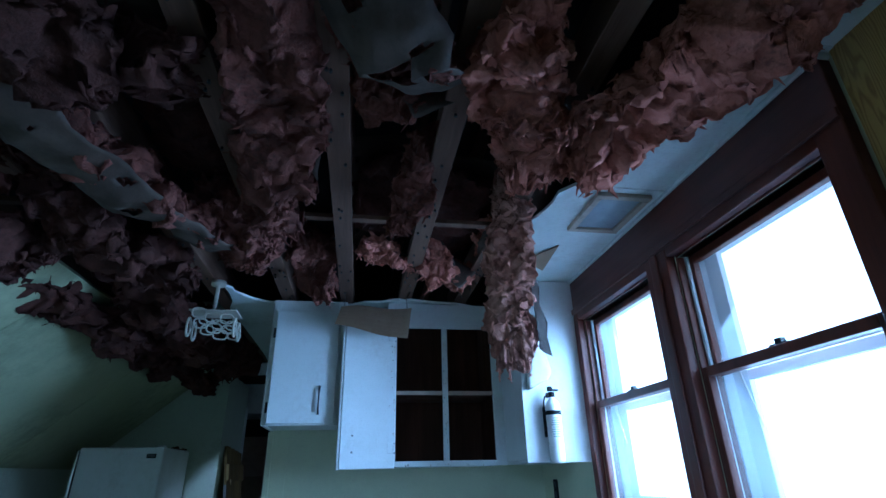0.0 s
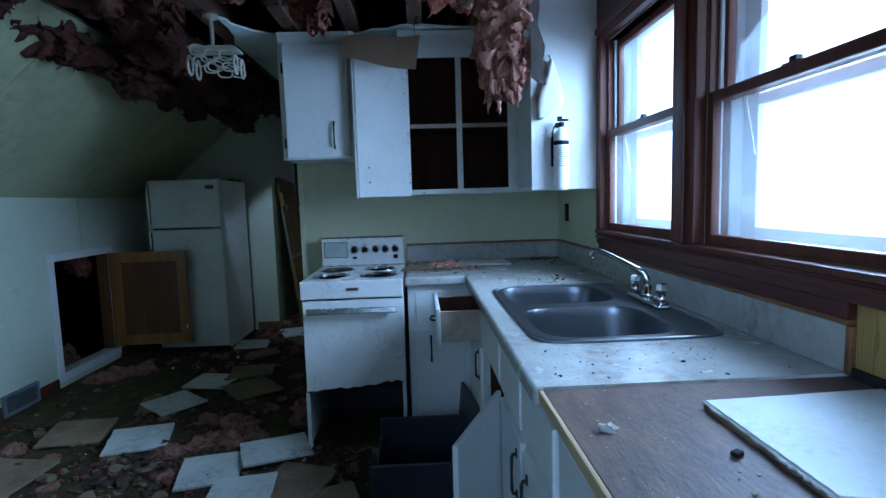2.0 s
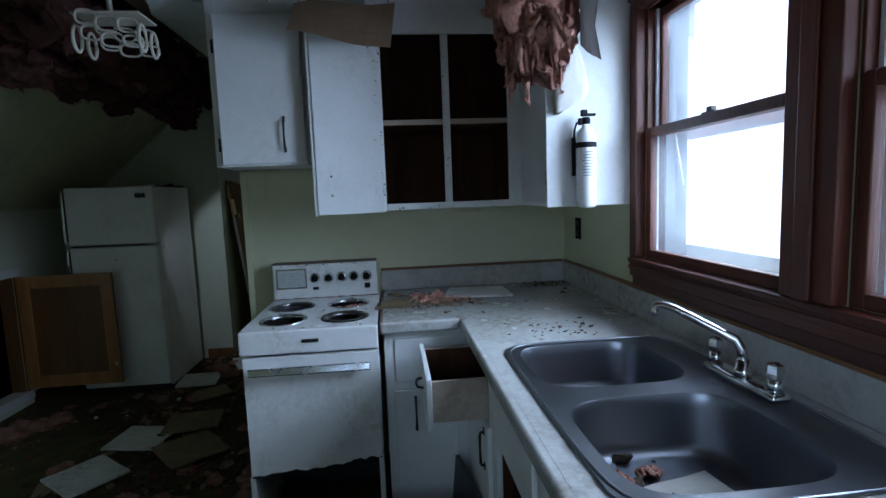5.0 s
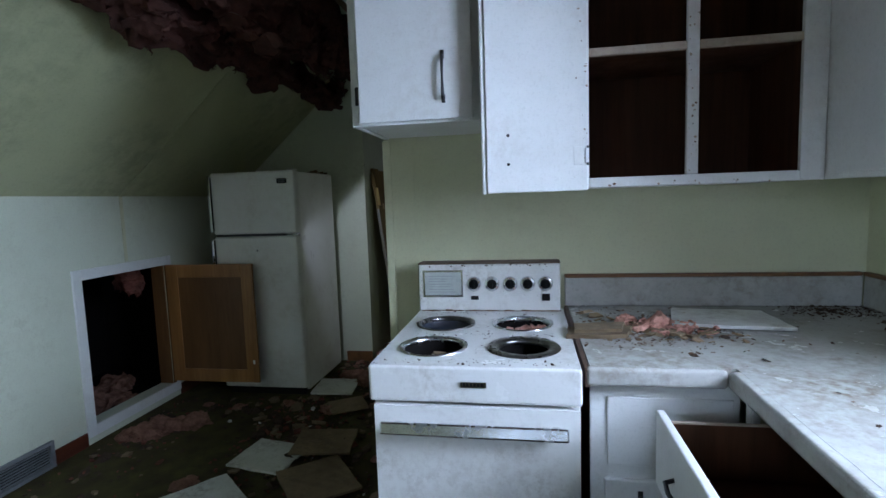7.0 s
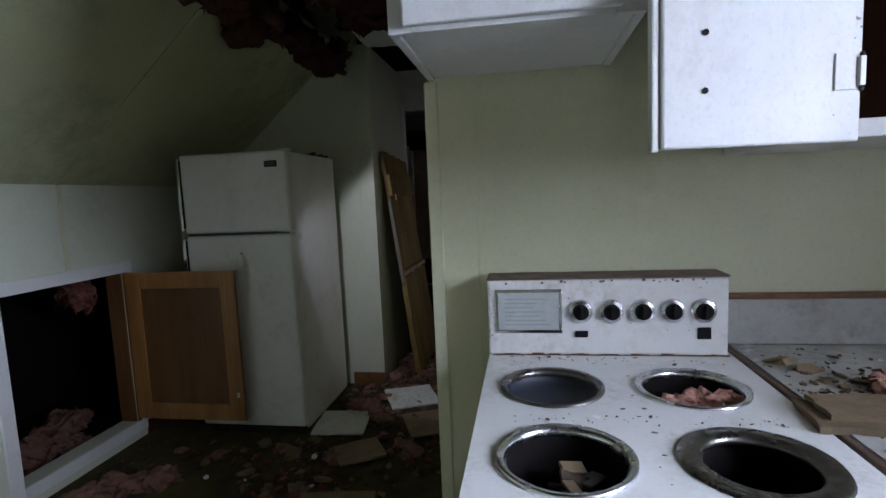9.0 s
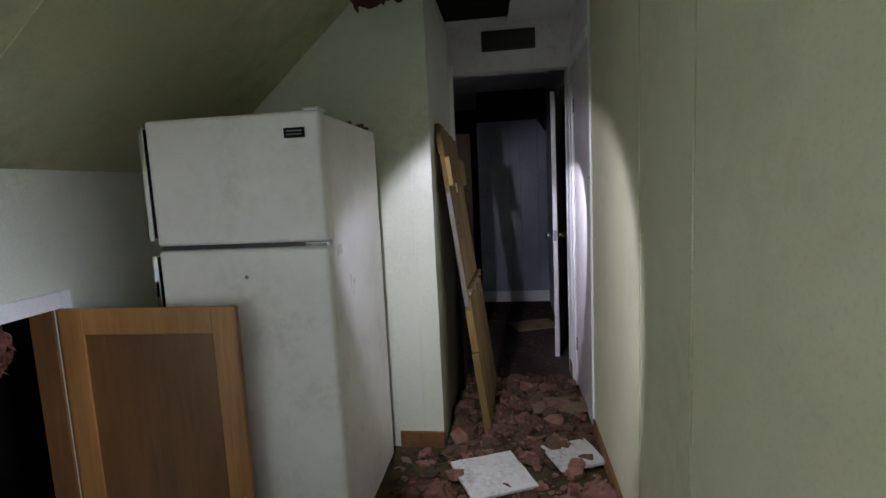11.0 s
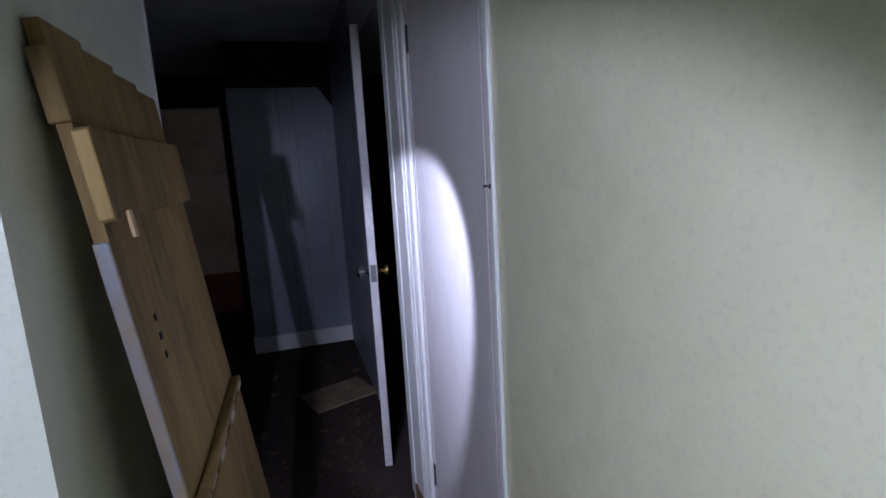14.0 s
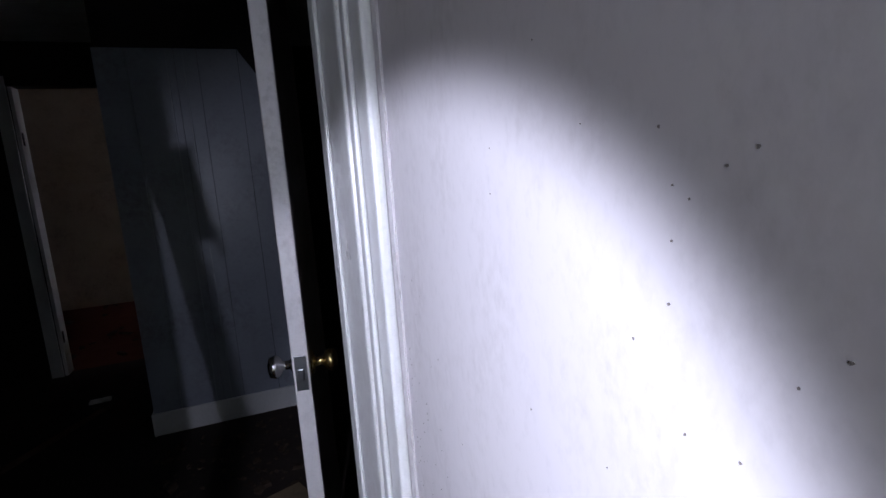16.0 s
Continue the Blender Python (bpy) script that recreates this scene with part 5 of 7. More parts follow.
part("oven_back", block(S0 + 0.0125, S1 - 0.0125, -0.06, -0.045, 0.02, 0.94), NEARBLACK, st)
part("front_post", block(S0, S0 + 0.022, SF - 0.002, SF + 0.0295, 0.02, 0.34, 0.003), ENAMEL, st)
part("front_post", block(S1 - 0.022, S1, SF - 0.002, SF + 0.0295, 0.02, 0.39, 0.003), ENAMEL, st)
part("inner_panel", block(S0 + 0.03, S1 - 0.03, SF + 0.42, SF + 0.435, 0.05, 0.335, 0.003), NAVY, st)
for x in (S0 + 0.02, S1 - 0.04):
    for yy in (SF + 0.06, -0.1):
        part("foot", block(x, x + 0.02, yy, yy + 0.02, 0.0, 0.0195), BLACK, st)

# the stove's drawer lies on the floor
dw = thing("storage_bin", (0.66, -1.25, 0), "dark blue metal stove drawer lying on the floor", "bin")
DX0, DX1, DY0, DY1 = 0.44, 0.875, -1.50, -1.05
part("front", block(DX0 - 0.01, DX1 + 0.01, DY0 - 0.016, DY0, 0.03, 0.30, 0.005), NAVY, dw)
part("side", block(DX0, DX0 + 0.01, DY0 + 0.0005, DY1, 0.0, 0.22, 0.002), NAVY, dw)
part("side", block(DX1 - 0.01, DX1, DY0 + 0.0005, DY1, 0.0, 0.22, 0.002), NAVY, dw)
part("base", block(DX0 + 0.0105, DX1 - 0.0105, DY0 + 0.0005, DY1, 0.01, 0.02), NAVY, dw)
part("back", block(DX0, DX1, DY1 + 0.0005, DY1 + 0.012, 0.0, 0.30, 0.002), NAVY, dw)
lp = thing("leaning_panel", (0.90, -0.95, 0), "narrow dark panel leaning against the base cabinet", "panel")
part("panel", block(-0.008, 0.008, -0.19, 0.19, 0.0, 0.37, 0.003, Matrix.Translation((0.872, -0.96, 0.0)) @ Euler((0, radians(6), radians(8))).to_matrix().to_4x4()), NAVY, lp)

# ---- refrigerator ----
fr = thing("refrigerator", (-1.5, 1.65, 0), "cream two-door refrigerator with dust on top", "refrigerator")
FX0, FX1, FY = -1.835, -1.185, 1.31
part("cabinet", block(FX0 + 0.006, FX1 - 0.004, FY + 0.062, 2.02, 0.03, 1.645, 0.008), FRIDGE, fr)
part("freezer_door", block(FX0, FX1, FY, FY + 0.058, 1.205, 1.652, 0.014, segments=3), FRIDGE, fr)
part("fridge_door", block(FX0, FX1, FY, FY + 0.058, 0.06, 1.188, 0.014, segments=3), FRIDGE, fr)
part("gasket", block(FX0 + 0.012, FX1 - 0.012, FY + 0.0585, FY + 0.0615, 0.07, 1.64), GREY, fr)
part("divider", block(FX0 + 0.01, FX1 - 0.012, FY + 0.012, FY + 0.057, 1.1885, 1.2045), IRON, fr)
part("middle_hinge", block(FX1 - 0.085, FX1 + 0.003, FY - 0.003, FY + 0.03, 1.190, 1.203, 0.003), CHROME, fr, "chrome middle hinge")
part("hinge_plate", block(FX1 - 0.085, FX1 - 0.002, FY - 0.003, FY + 0.05, 1.1890, 1.2040, 0.003), CHROME, fr)
hh = part("freezer_handle", block(FX0 - 0.022, FX0 - 0.001, FY + 0.004, FY + 0.05, 1.235, 1.625, 0.006), BLACK, fr, "long dark edge handle")
part("handle_strip", block(FX0 - 0.024, FX0 - 0.006, FY - 0.002, FY + 0.0035, 1.225, 1.635, 0.002), CHROME, hh)
hh = part("fridge_handle", block(FX0 - 0.022, FX0 - 0.001, FY + 0.004, FY + 0.05, 0.70, 1.165, 0.006), BLACK, fr, "long dark edge handle")
part("handle_strip", block(FX0 - 0.024, FX0 - 0.006, FY - 0.002, FY + 0.0035, 0.69, 1.172, 0.002), CHROME, hh)
bdg = part("badge", block(-1.315, -1.240, FY - 0.004, FY - 0.0005, 1.562, 1.596, 0.0015), BLACK, fr, "small black name badge")
part("badge_print", blocks((-1.305, -1.25, FY - 0.0048, FY - 0.0042, 1.583, 1.587), (-1.305, -1.25, FY - 0.0048, FY - 0.0042, 1.572, 1.575)), GREY, bdg)
part("lock_hole", lathe([(0.007, 0), (0.005, 0.003)], 12, "y", (-1.50, FY, 1.085)), GREY, fr)
part("top_hinge", block(FX1 - 0.06, FX1 - 0.01, FY + 0.012, FY + 0.09, 1.6525, 1.662, 0.002), FRIDGE, fr)
part("kick_plate", block(FX0 + 0.02, FX1 - 0.02, FY + 0.04, FY + 0.055, 0.0, 0.058), NEARBLACK, fr)
tp = bmesh.new()
for i in range(46):
    x, yy = random.uniform(FX0 + 0.02, FX1 - 0.02), random.choice((random.uniform(1.4, 2.0), random.uniform(1.85, 2.0)))
    m = Matrix.Translation((x, yy, 1.649)) @ Euler((random.uniform(-.3, .3), random.uniform(-.3, .3), random.uniform(0, 3))).to_matrix().to_4x4() @ Matrix.Diagonal((random.uniform(.01, .05), random.uniform(.01, .04), random.uniform(.004, .014), 1))
    bmesh.ops.create_icosphere(tp, subdivisions=1, radius=1, matrix=m)
single("dust_and_scraps", tp, DEBRIS, "dust and dark scraps on top of the refrigerator", "debris", kind="stuff")

# ---- knee wall cupboard ----
kc = thing("knee_wall_cupboard", (-2.2, 0.87, 0.1), "knee wall cupboard with white frame and oak door wide open", "cupboard")
X = XW
boards("surround_board", ((X, X + 0.014, OP[0] - 0.062, OP[0] - 0.0005, 0.045, 1.064), (X, X + 0.014, OP[1] + 0.0205, OP[1] + 0.062, 0.045, 1.064), (X, X + 0.014, OP[0], OP[1] + 0.02, 1.0005, 1.064), (X, X + 0.014, OP[0], OP[1] + 0.02, 0.045, 0.1095),), WHITE, kc, bevel=0.003)
m = Matrix.Translation((X + 0.016, OP[1] + 0.005, 0)) @ Matrix.Rotation(radians(0.5), 4, "Z")
kd = boards("door_rail", ((0.0, 0.09, -0.011, 0.011, 0.13, 1.0), (0.59, 0.68, -0.011, 0.011, 0.13, 1.0), (0.0905, 0.5895, -0.011, 0.011, 0.905, 1.0), (0.0905, 0.5895, -0.011, 0.011, 0.13, 0.225),), OAK, kc, "honey oak frame door", bevel=0.003, m=m)
part("door_panel", block(0.07, 0.61, -0.003, 0.005, 0.205, 0.925, 0.0, m), OAKP, kd)
part("jamb", block(X - 0.099, X - 0.001, OP[1] - 0.012, OP[1] - 0.0005, OP[2] + 0.001, OP[3] - 0.001, 0.002), OAKP, kc, "brown reveal board")
part("hinge_stile", block(X, X + 0.0145, OP[1] + 0.0005, OP[1] + 0.02, OP[2] + 0.001, OP[3] - 0.0005, 0.002), OAKP, kc, "brown hinge stile")
part("latch", block(0.645, 0.66, -0.0185, -0.0115, 0.27, 0.30, 0.002, m), WHITE, kd, "small white catch")
# cavity boards take the darkness of the unlit cupboard as their colour
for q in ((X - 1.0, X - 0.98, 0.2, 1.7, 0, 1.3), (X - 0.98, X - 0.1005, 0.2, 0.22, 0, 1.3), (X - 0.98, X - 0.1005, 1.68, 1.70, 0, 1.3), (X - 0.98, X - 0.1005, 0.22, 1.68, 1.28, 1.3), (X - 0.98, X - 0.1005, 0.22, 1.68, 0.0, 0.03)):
    part("cavity_board", block(*q), SHADEBLACK, kc)

# floor register
rg = thing("floor_register", (-2.19, 0.06, 0.08), "grey metal wall register low on the knee wall", "register")
part("plate", blocks((XW + 0.0125, XW + 0.03, -0.10, 0.225, 0.005, 0.025), (XW + 0.0125, XW + 0.03, -0.10, 0.225, 0.135, 0.155), (XW + 0.0125, XW + 0.03, -0.10, -0.075, 0.0255, 0.1345), (XW + 0.0125, XW + 0.03, 0.2, 0.225, 0.0255, 0.1345), bevel=0.002), GREY, rg)
for k in range(7):
    part("slat", block(XW + 0.014, XW + 0.024, -0.0745, 0.1995, 0.030 + k * 0.015, 0.036 + k * 0.015, 0.001), GREY, rg)
# flat black sheet draws the shade behind the slats
part("duct", block(XW + 0.0122, XW + 0.0135, -0.0745, 0.1995, 0.026, 0.134), BLACK, rg)

# ceiling vent in the strip by the window
cv = thing("ceiling_vent", (1.45, -1.72, CZ), "square white ceiling vent with grey grille", "ceiling vent")
part("vent_frame", blocks((1.33, 1.57, -1.895, -1.865, CZ - 0.022, CZ - 0.0005), (1.33, 1.57, -1.595, -1.565, CZ - 0.022, CZ - 0.0005), (1.33, 1.36, -1.8645, -1.5955, CZ - 0.022, CZ - 0.0005), (1.54, 1.57, -1.8645, -1.5955, CZ - 0.022, CZ - 0.0005), bevel=0.004), DRAWERSIDE, cv)
part("grille", block(1.3605, 1.5395, -1.8645, -1.5955, CZ - 0.010, CZ - 0.001), GREY, cv)
tf = thing("torn_ceiling_flap", (1.32, -1.2, CZ), "small torn triangle of dark backed ceiling board", "ceiling board")
part("flap", slab([(1.24, -1.17), (1.39, -1.05), (1.36, -1.38)], CZ - 0.010, CZ - 0.003), CARD, tf)

# tan board hanging in front of the cabinets
hb = thing("hanging_cardboard", (0.48, -0.6, 2.2), "brown cardboard sheet hanging from the broken ceiling", "cardboard")
bm = bmesh.new()
grid = []
for i in range(9):
    row = []
    for k in range(7):
        u, v = i / 8, k / 6
        x = 0.25 + 0.43 * u + 0.03 * v
        z = 2.205 - 0.085 * u + v * (0.125 + 0.085 * u)
        row.append(bm.verts.new((x, -0.60 + 0.05 * v + 0.012 * math.sin(u * 5 + v * 3), z + 0.008 * math.sin(u * 7))))
    grid.append(row)
for i in range(8):
    for k in range(6):
        bm.faces.new((grid[i][k], grid[i + 1][k], grid[i + 1][k + 1], grid[i][k + 1]))
bmesh.ops.solidify(bm, geom=bm.faces[:], thickness=0.005)
part("sheet", bm, CARD, hb)
part("wire", tube([(0.68, -0.55, 2.33), (0.68, -0.52, 2.40), (0.70, -0.5, 2.47)], 0.002, 5), IRON, hb)
part("wire", tube([(0.30, -0.55, 2.33), (0.30, -0.52, 2.40), (0.305, -0.5, 2.455)], 0.002, 5), IRON, hb)

# openwork lamp shade left hanging
ow = thing("openwork_lampshade", (-0.405, -0.63, 2.09), "ivory openwork lampshade of rounded loops on a ceiling stem", "lampshade")


def loop_bar(cx, cz, w, h, y, wob):
    pts = []
    for k in range(25):
        a = 2 * math.pi * k / 24
        r = (abs(math.cos(a)) ** 3.2 + abs(math.sin(a)) ** 3.2) ** (-1 / 3.2)
        pts.append((cx + w * r * math.cos(a), y + wob * math.cos(a), cz + h * r * math.sin(a)))
    return tube(pts, 0.005, 6)


for row, z in enumerate((2.205, 2.145)):
    for k in range(3):
        cx = -0.478 + 0.075 * k + (0.016 if row == 1 else 0)
        for y_ in (-0.70, -0.56):
            part("loop", loop_bar(cx, z - 0.006 * k + (0.02 if k == 0 else 0), 0.031 + 0.004 * (k == 1), 0.026 - 0.005 * (k == 2) * row, y_, 0.012), IVORY, ow, smooth=True)
for sx in (-0.525, -0.285):
    for k in range(2):
        part("loop", tube([(sx, -0.63 + 0.05 * (2 * k - 1) + 0.03 * math.cos(a), 2.15 + 0.05 * math.sin(a)) for a in [2 * math.pi * q / 16 for q in range(17)]], 0.0065, 6), IVORY, ow, smooth=True)
part("stem", lathe([(0.03, 2.245), (0.035, 2.255), (0.011, 2.27), (0.011, 2.40), (0.04, 2.41), (0.04, 2.435)], 20, "z", (-0.42, -0.63, 0)), IVORY, ow, smooth=True)
part("crossbar", block(-0.53, -0.28, -0.71, -0.55, 2.236, 2.2445, 0.003), IVORY, ow)


# ---- glass wool ----
def wool_batt(name, path, width, thick, seed, label, paper=None, tatter=0.5, nu=96, nv=56, roll=0.0, mat=None, fringe=1.0):
    """A sagging batt along a line; cross-section rounded, surface torn by noise, ends frayed; paper: facing side as +1 or -1."""
    pts = [Vector(p) for p in path]
    lens = [0.0]
    for a, b in zip(pts, pts[1:]):
        lens.append(lens[-1] + (b - a).length)

    def at(f):
        d = f * lens[-1]
        for i in range(len(pts) - 1):
            if d <= lens[i + 1] or i == len(pts) - 2:
                q = (d - lens[i]) / max(1e-6, lens[i + 1] - lens[i])
                return pts[i].lerp(pts[i + 1], q), (pts[i + 1] - pts[i]).normalized()
    th = thing(name, pts[-1], label, "insulation", "hanging insulation")
    bm = bmesh.new()
    loops = []
    off = Vector((seed * 7.3, seed * 3.1, seed * 5.7))
    for i in range(nu):
        f = i / (nu - 1)
        c, d = at(f)
        ref = Vector((1, 0, 0)) if abs(d.x) < 0.8 else Vector((0, 1, 0))
        side = (ref - d * ref.dot(d)).normalized()
        up = d.cross(side)
        side, up = side * math.cos(roll) + up * math.sin(roll), up * math.cos(roll) - side * math.sin(roll)
        taper = min(1.0, 0.35 + 3.2 * f, 0.55 + 3.2 * (1 - f))
        loop = []
        for k in range(nv):
            a = 2 * math.pi * k / nv
            ca, sa = math.cos(a), math.sin(a)
            sq = (abs(ca) ** 3 + abs(sa) ** 3) ** (-1 / 3)
            p = c + side * ca * sq * width / 2 * taper + up * sa * sq * thick / 2 * taper
            n1 = noise.noise_vector(p * 5 + off)
            n2 = noise.noise_vector(p * 15 + off)
            n3 = noise.noise_vector(p * 38 + off)
            n4 = noise.noise_vector(p * 90 + off)
            p = p + n1 * 0.11 * tatter + n2 * 0.07 * tatter + n3 * 0.026 + n4 * 0.013 + noise.noise_vector(p * 210 + off) * 0.006
            if f > 0.86 or f < 0.10:
                p = p + d * (noise.noise(Vector((a * 3.1, seed, f))) + noise.noise(Vector((a * 9, seed, f)))) * 0.07 * (1 if f > 0.5 else -1)
            loop.append(bm.verts.new(p))
        loops.append(loop)
    for a, b in zip(loops, loops[1:]):
        for k in range(nv):
            bm.faces.new((a[k], a[(k + 1) % nv], b[(k + 1) % nv], b[k]))
    bm.faces.new(loops[0][::-1])
    bm.faces.new(loops[-1])
    torn = [v.co.copy() for loop in loops for v in loop]
    part("wool", bm, mat or PINK, th, "torn pink glass wool", True)
    bm = bmesh.new()
    rnd = random.Random(seed)
    flat_loops = torn
    for _ in range(int(230 * tatter) + 40):
        p = rnd.choice(flat_loops)
        if rnd.random() < 0.35:
            p = rnd.choice(flat_loops[-nv * 5:])
        length, w = rnd.uniform(0.022, 0.06) * fringe, rnd.uniform(0.004, 0.015) * fringe
        way = Vector((rnd.uniform(-1.1, 1.1), rnd.uniform(-1.1, 1.1), -0.8)).normalized()
        s1 = way.orthogonal().normalized()
        s1 = (Matrix.Rotation(rnd.uniform(0, 6.28), 3, way) @ s1)
        s2 = way.cross(s1)
        prev = None
        for i in range(5):
            f = i / 4
            c = p + way * (length * f - 0.02 * fringe) + noise.noise_vector(p * 9 + Vector((0, 0, f * 2))) * 0.02 * f
            r = w * (1 - f) ** 0.7 + 0.001
            ring = [bm.verts.new(c + (s1 * math.cos(k * 1.2566) + s2 * 0.45 * math.sin(k * 1.2566)) * r * (0.75 + 0.5 * rnd.random())) for k in range(5)]
            if prev:
                for k in range(5):
                    bm.faces.new((prev[k], prev[(k + 1) % 5], ring[(k + 1) % 5], ring[k]))
            prev = ring
    tagged(part("tuft_fringe", bm, mat or PINK, th, "", True), "loose torn tufts of glass wool", kind="stuff")
    if paper:
        bm = bmesh.new()
        loops = []
        for i in range(nu):
            f = i / (nu - 1) * 0.97
            c, d = at(f)
            ref = Vector((1, 0, 0)) if abs(d.x) < 0.8 else Vector((0, 1, 0))
            side = (ref - d * ref.dot(d)).normalized()
            up = d.cross(side)
            side, up = side * math.cos(roll) + up * math.sin(roll), up * math.cos(roll) - side * math.sin(roll)
            row = []
            for k in range(13):
                u = k / 12 * 2 - 1
                p = c + side * u * width * 0.53 + up * paper * (thick * 0.62 + 0.02 * (1 - u * u))
                p = p + noise.noise_vector(p * 4 + off) * 0.05 * tatter + noise.noise_vector(p * 14 + off) * 0.012
                row.append(bm.verts.new(p))
            loops.append(row)
        for a, b in zip(loops, loops[1:]):
            for k in range(12):
                bm.faces.new((a[k], a[k + 1], b[k + 1], b[k]))
        keep = [f for f in bm.faces if noise.noise(f.calc_center_median() * 9 + off) > 0.42 and f.calc_center_median().length > 0]
        bmesh.ops.delete(bm, geom=keep, context="FACES")
        bmesh.ops.solidify(bm, geom=bm.faces[:], thickness=0.0015)
        part("paper_facing", bm, KRAFT, th, "grey-brown kraft paper facing", True)
    return th


P = "torn pink insulation batt hanging from the broken ceiling"
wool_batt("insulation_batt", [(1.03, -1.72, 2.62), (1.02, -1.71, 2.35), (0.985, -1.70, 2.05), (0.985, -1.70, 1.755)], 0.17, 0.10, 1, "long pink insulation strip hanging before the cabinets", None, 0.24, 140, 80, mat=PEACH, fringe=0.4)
wool_batt("insulation_batt", [(-0.85, -2.75, 2.50), (-0.55, -2.5, 2.40), (-0.25, -2.42, 2.40), (-0.12, -2.3, 2.46)], 0.30, 0.12, 2, P, None, 0.9, mat=SHADEWOOL)
wool_batt("insulation_batt", [(-0.75, -2.45, 2.50), (-0.55, -2.15, 2.40), (-0.40, -1.80, 2.36), (-0.28, -1.45, 2.40), (-0.22, -1.25, 2.44)], 0.20, 0.10, 3, P, 1, 0.7, mat=DIRTSHADEWOOL)
wool_batt("insulation_batt", [(-0.95, -1.9, 2.50), (-0.8, -1.55, 2.40), (-0.62, -1.15, 2.36), (-0.52, -0.95, 2.30)], 0.26, 0.10, 4, P, None, 0.8, mat=SHADEWOOL)
wool_batt("insulation_batt", [(0.12, -3.1, 2.54), (0.13, -2.6, 2.45), (0.12, -2.1, 2.42), (0.06, -1.75, 2.36)], 0.26, 0.09, 5, P, -1, 0.55, mat=DIRTSHADEWOOL)
wool_batt("insulation_batt", [(0.10, -1.95, 2.48), (0.04, -1.75, 2.38), (0.02, -1.55, 2.30)], 0.15, 0.09, 6, P, None, 0.7, mat=DIRTSHADEWOOL)
wool_batt("insulation_batt", [(-0.22, -1.55, 2.50), (-0.16, -1.35, 2.40), (-0.10, -1.15, 2.33)], 0.22, 0.10, 7, P, None, 0.8, mat=DIRTSHADEWOOL)
wool_batt("insulation_batt", [(0.12, -1.05, 2.56), (0.16, -0.92, 2.42), (0.20, -0.85, 2.26)], 0.18, 0.10, 8, P, None, 0.75, mat=DIRTSHADEWOOL)
wool_batt("insulation_batt", [(0.60, -2.05, 2.54), (0.58, -1.88, 2.42), (0.55, -1.72, 2.27)], 0.12, 0.07, 9, P, None, 0.6, mat=DIRTSHADEWOOL)
wool_batt("insulation_batt", [(0.38, -2.75, 2.50), (0.50, -2.55, 2.40), (0.58, -2.45, 2.46)], 0.26, 0.09, 10, P, 1, 0.5, mat=DIRTSHADEWOOL)
wool_batt("insulation_batt", [(0.36, -2.45, 2.52), (0.49, -2.30, 2.42), (0.62, -2.28, 2.52)], 0.16, 0.04, 11, "sagging paper-faced insulation between joists", -1, 0.3, mat=DIRTSHADEWOOL)
wool_batt("insulation_batt", [(0.78, -2.75, 2.54), (0.82, -2.52, 2.42), (0.88, -2.35, 2.32)], 0.24, 0.12, 12, P, None, 0.95)
wool_batt("insulation_batt", [(0.86, -2.60, 2.54), (0.90, -2.38, 2.40), (0.94, -2.22, 2.24)], 0.14, 0.09, 13, P, None, 0.8)
wool_batt("insulation_batt", [(1.50, -2.95, 2.40), (1.36, -2.75, 2.36), (1.22, -2.55, 2.36), (1.12, -2.38, 2.34), (1.08, -2.28, 2.26)], 0.32, 0.13, 14, "heavy pink insulation batt sagging beside the window strip", None, 0.7)
wool_batt("insulation_batt", [(0.74, -1.05, 2.50), (0.86, -0.92, 2.36), (0.98, -0.86, 2.48)], 0.18, 0.05, 15, "curled paper-faced insulation scrap", -1, 0.35)
wool_batt("insulation_batt", [(0.40, -1.15, 2.52), (0.50, -1.0, 2.46), (0.62, -0.9, 2.50)], 0.20, 0.05, 16, "curled paper-faced insulation scrap", -1, 0.4)
wool_batt("insulation_batt", [(-1.35, -0.95, 2.40), (-1.25, -0.45, 2.30), (-1.12, 0.0, 2.24), (-0.98, 0.35, 2.16)], 0.26, 0.16, 17, P, None, 0.95, mat=SHADEWOOL)
wool_batt("insulation_batt", [(-0.95, -0.75, 2.50), (-0.85, -0.3, 2.36), (-0.72, 0.1, 2.28), (-0.62, 0.35, 2.22)], 0.34, 0.16, 18, "insulation coloured dark for shade, hanging above the passage", None, 0.95, mat=SHADEWOOL)
wool_batt("insulation_batt", [(-1.30, 0.2, 2.36), (-1.20, 0.8, 2.30), (-1.16, 1.4, 2.26), (-1.08, 1.95, 2.28)], 0.26, 0.12, 19, "insulation coloured dark for shade above the refrigerator", None, 0.95, mat=SHADEWOOL)
wool_batt("insulation_batt", [(-0.70, 0.4, 2.46), (-0.70, 1.0, 2.38), (-0.72, 1.3, 2.36), (-0.74, 1.6, 2.40)], 0.30, 0.12, 20, "insulation coloured dark for shade above the passage", None, 0.9, mat=SHADEWOOL)
wool_batt("insulation_batt", [(-0.62, -0.05, 2.40), (-0.56, 0.3, 2.26), (-0.52, 0.42, 2.14)], 0.26, 0.12, 21, "insulation coloured dark for shade, hanging above the passage", None, 1.0, mat=SHADEWOOL)
wool_batt("insulation_batt", [(-1.35, -2.9, 2.36), (-1.28, -2.3, 2.30), (-1.20, -1.7, 2.28), (-1.05, -1.2, 2.26)], 0.26, 0.14, 22, P, None, 0.95, mat=SHADEWOOL)
wool_batt("insulation_batt", [(1.12, -1.80, 2.60), (1.12, -1.55, 2.52), (1.10, -1.30, 2.50), (1.15, -0.9, 2.52)], 0.22, 0.07, 23, P, 1, 0.5)
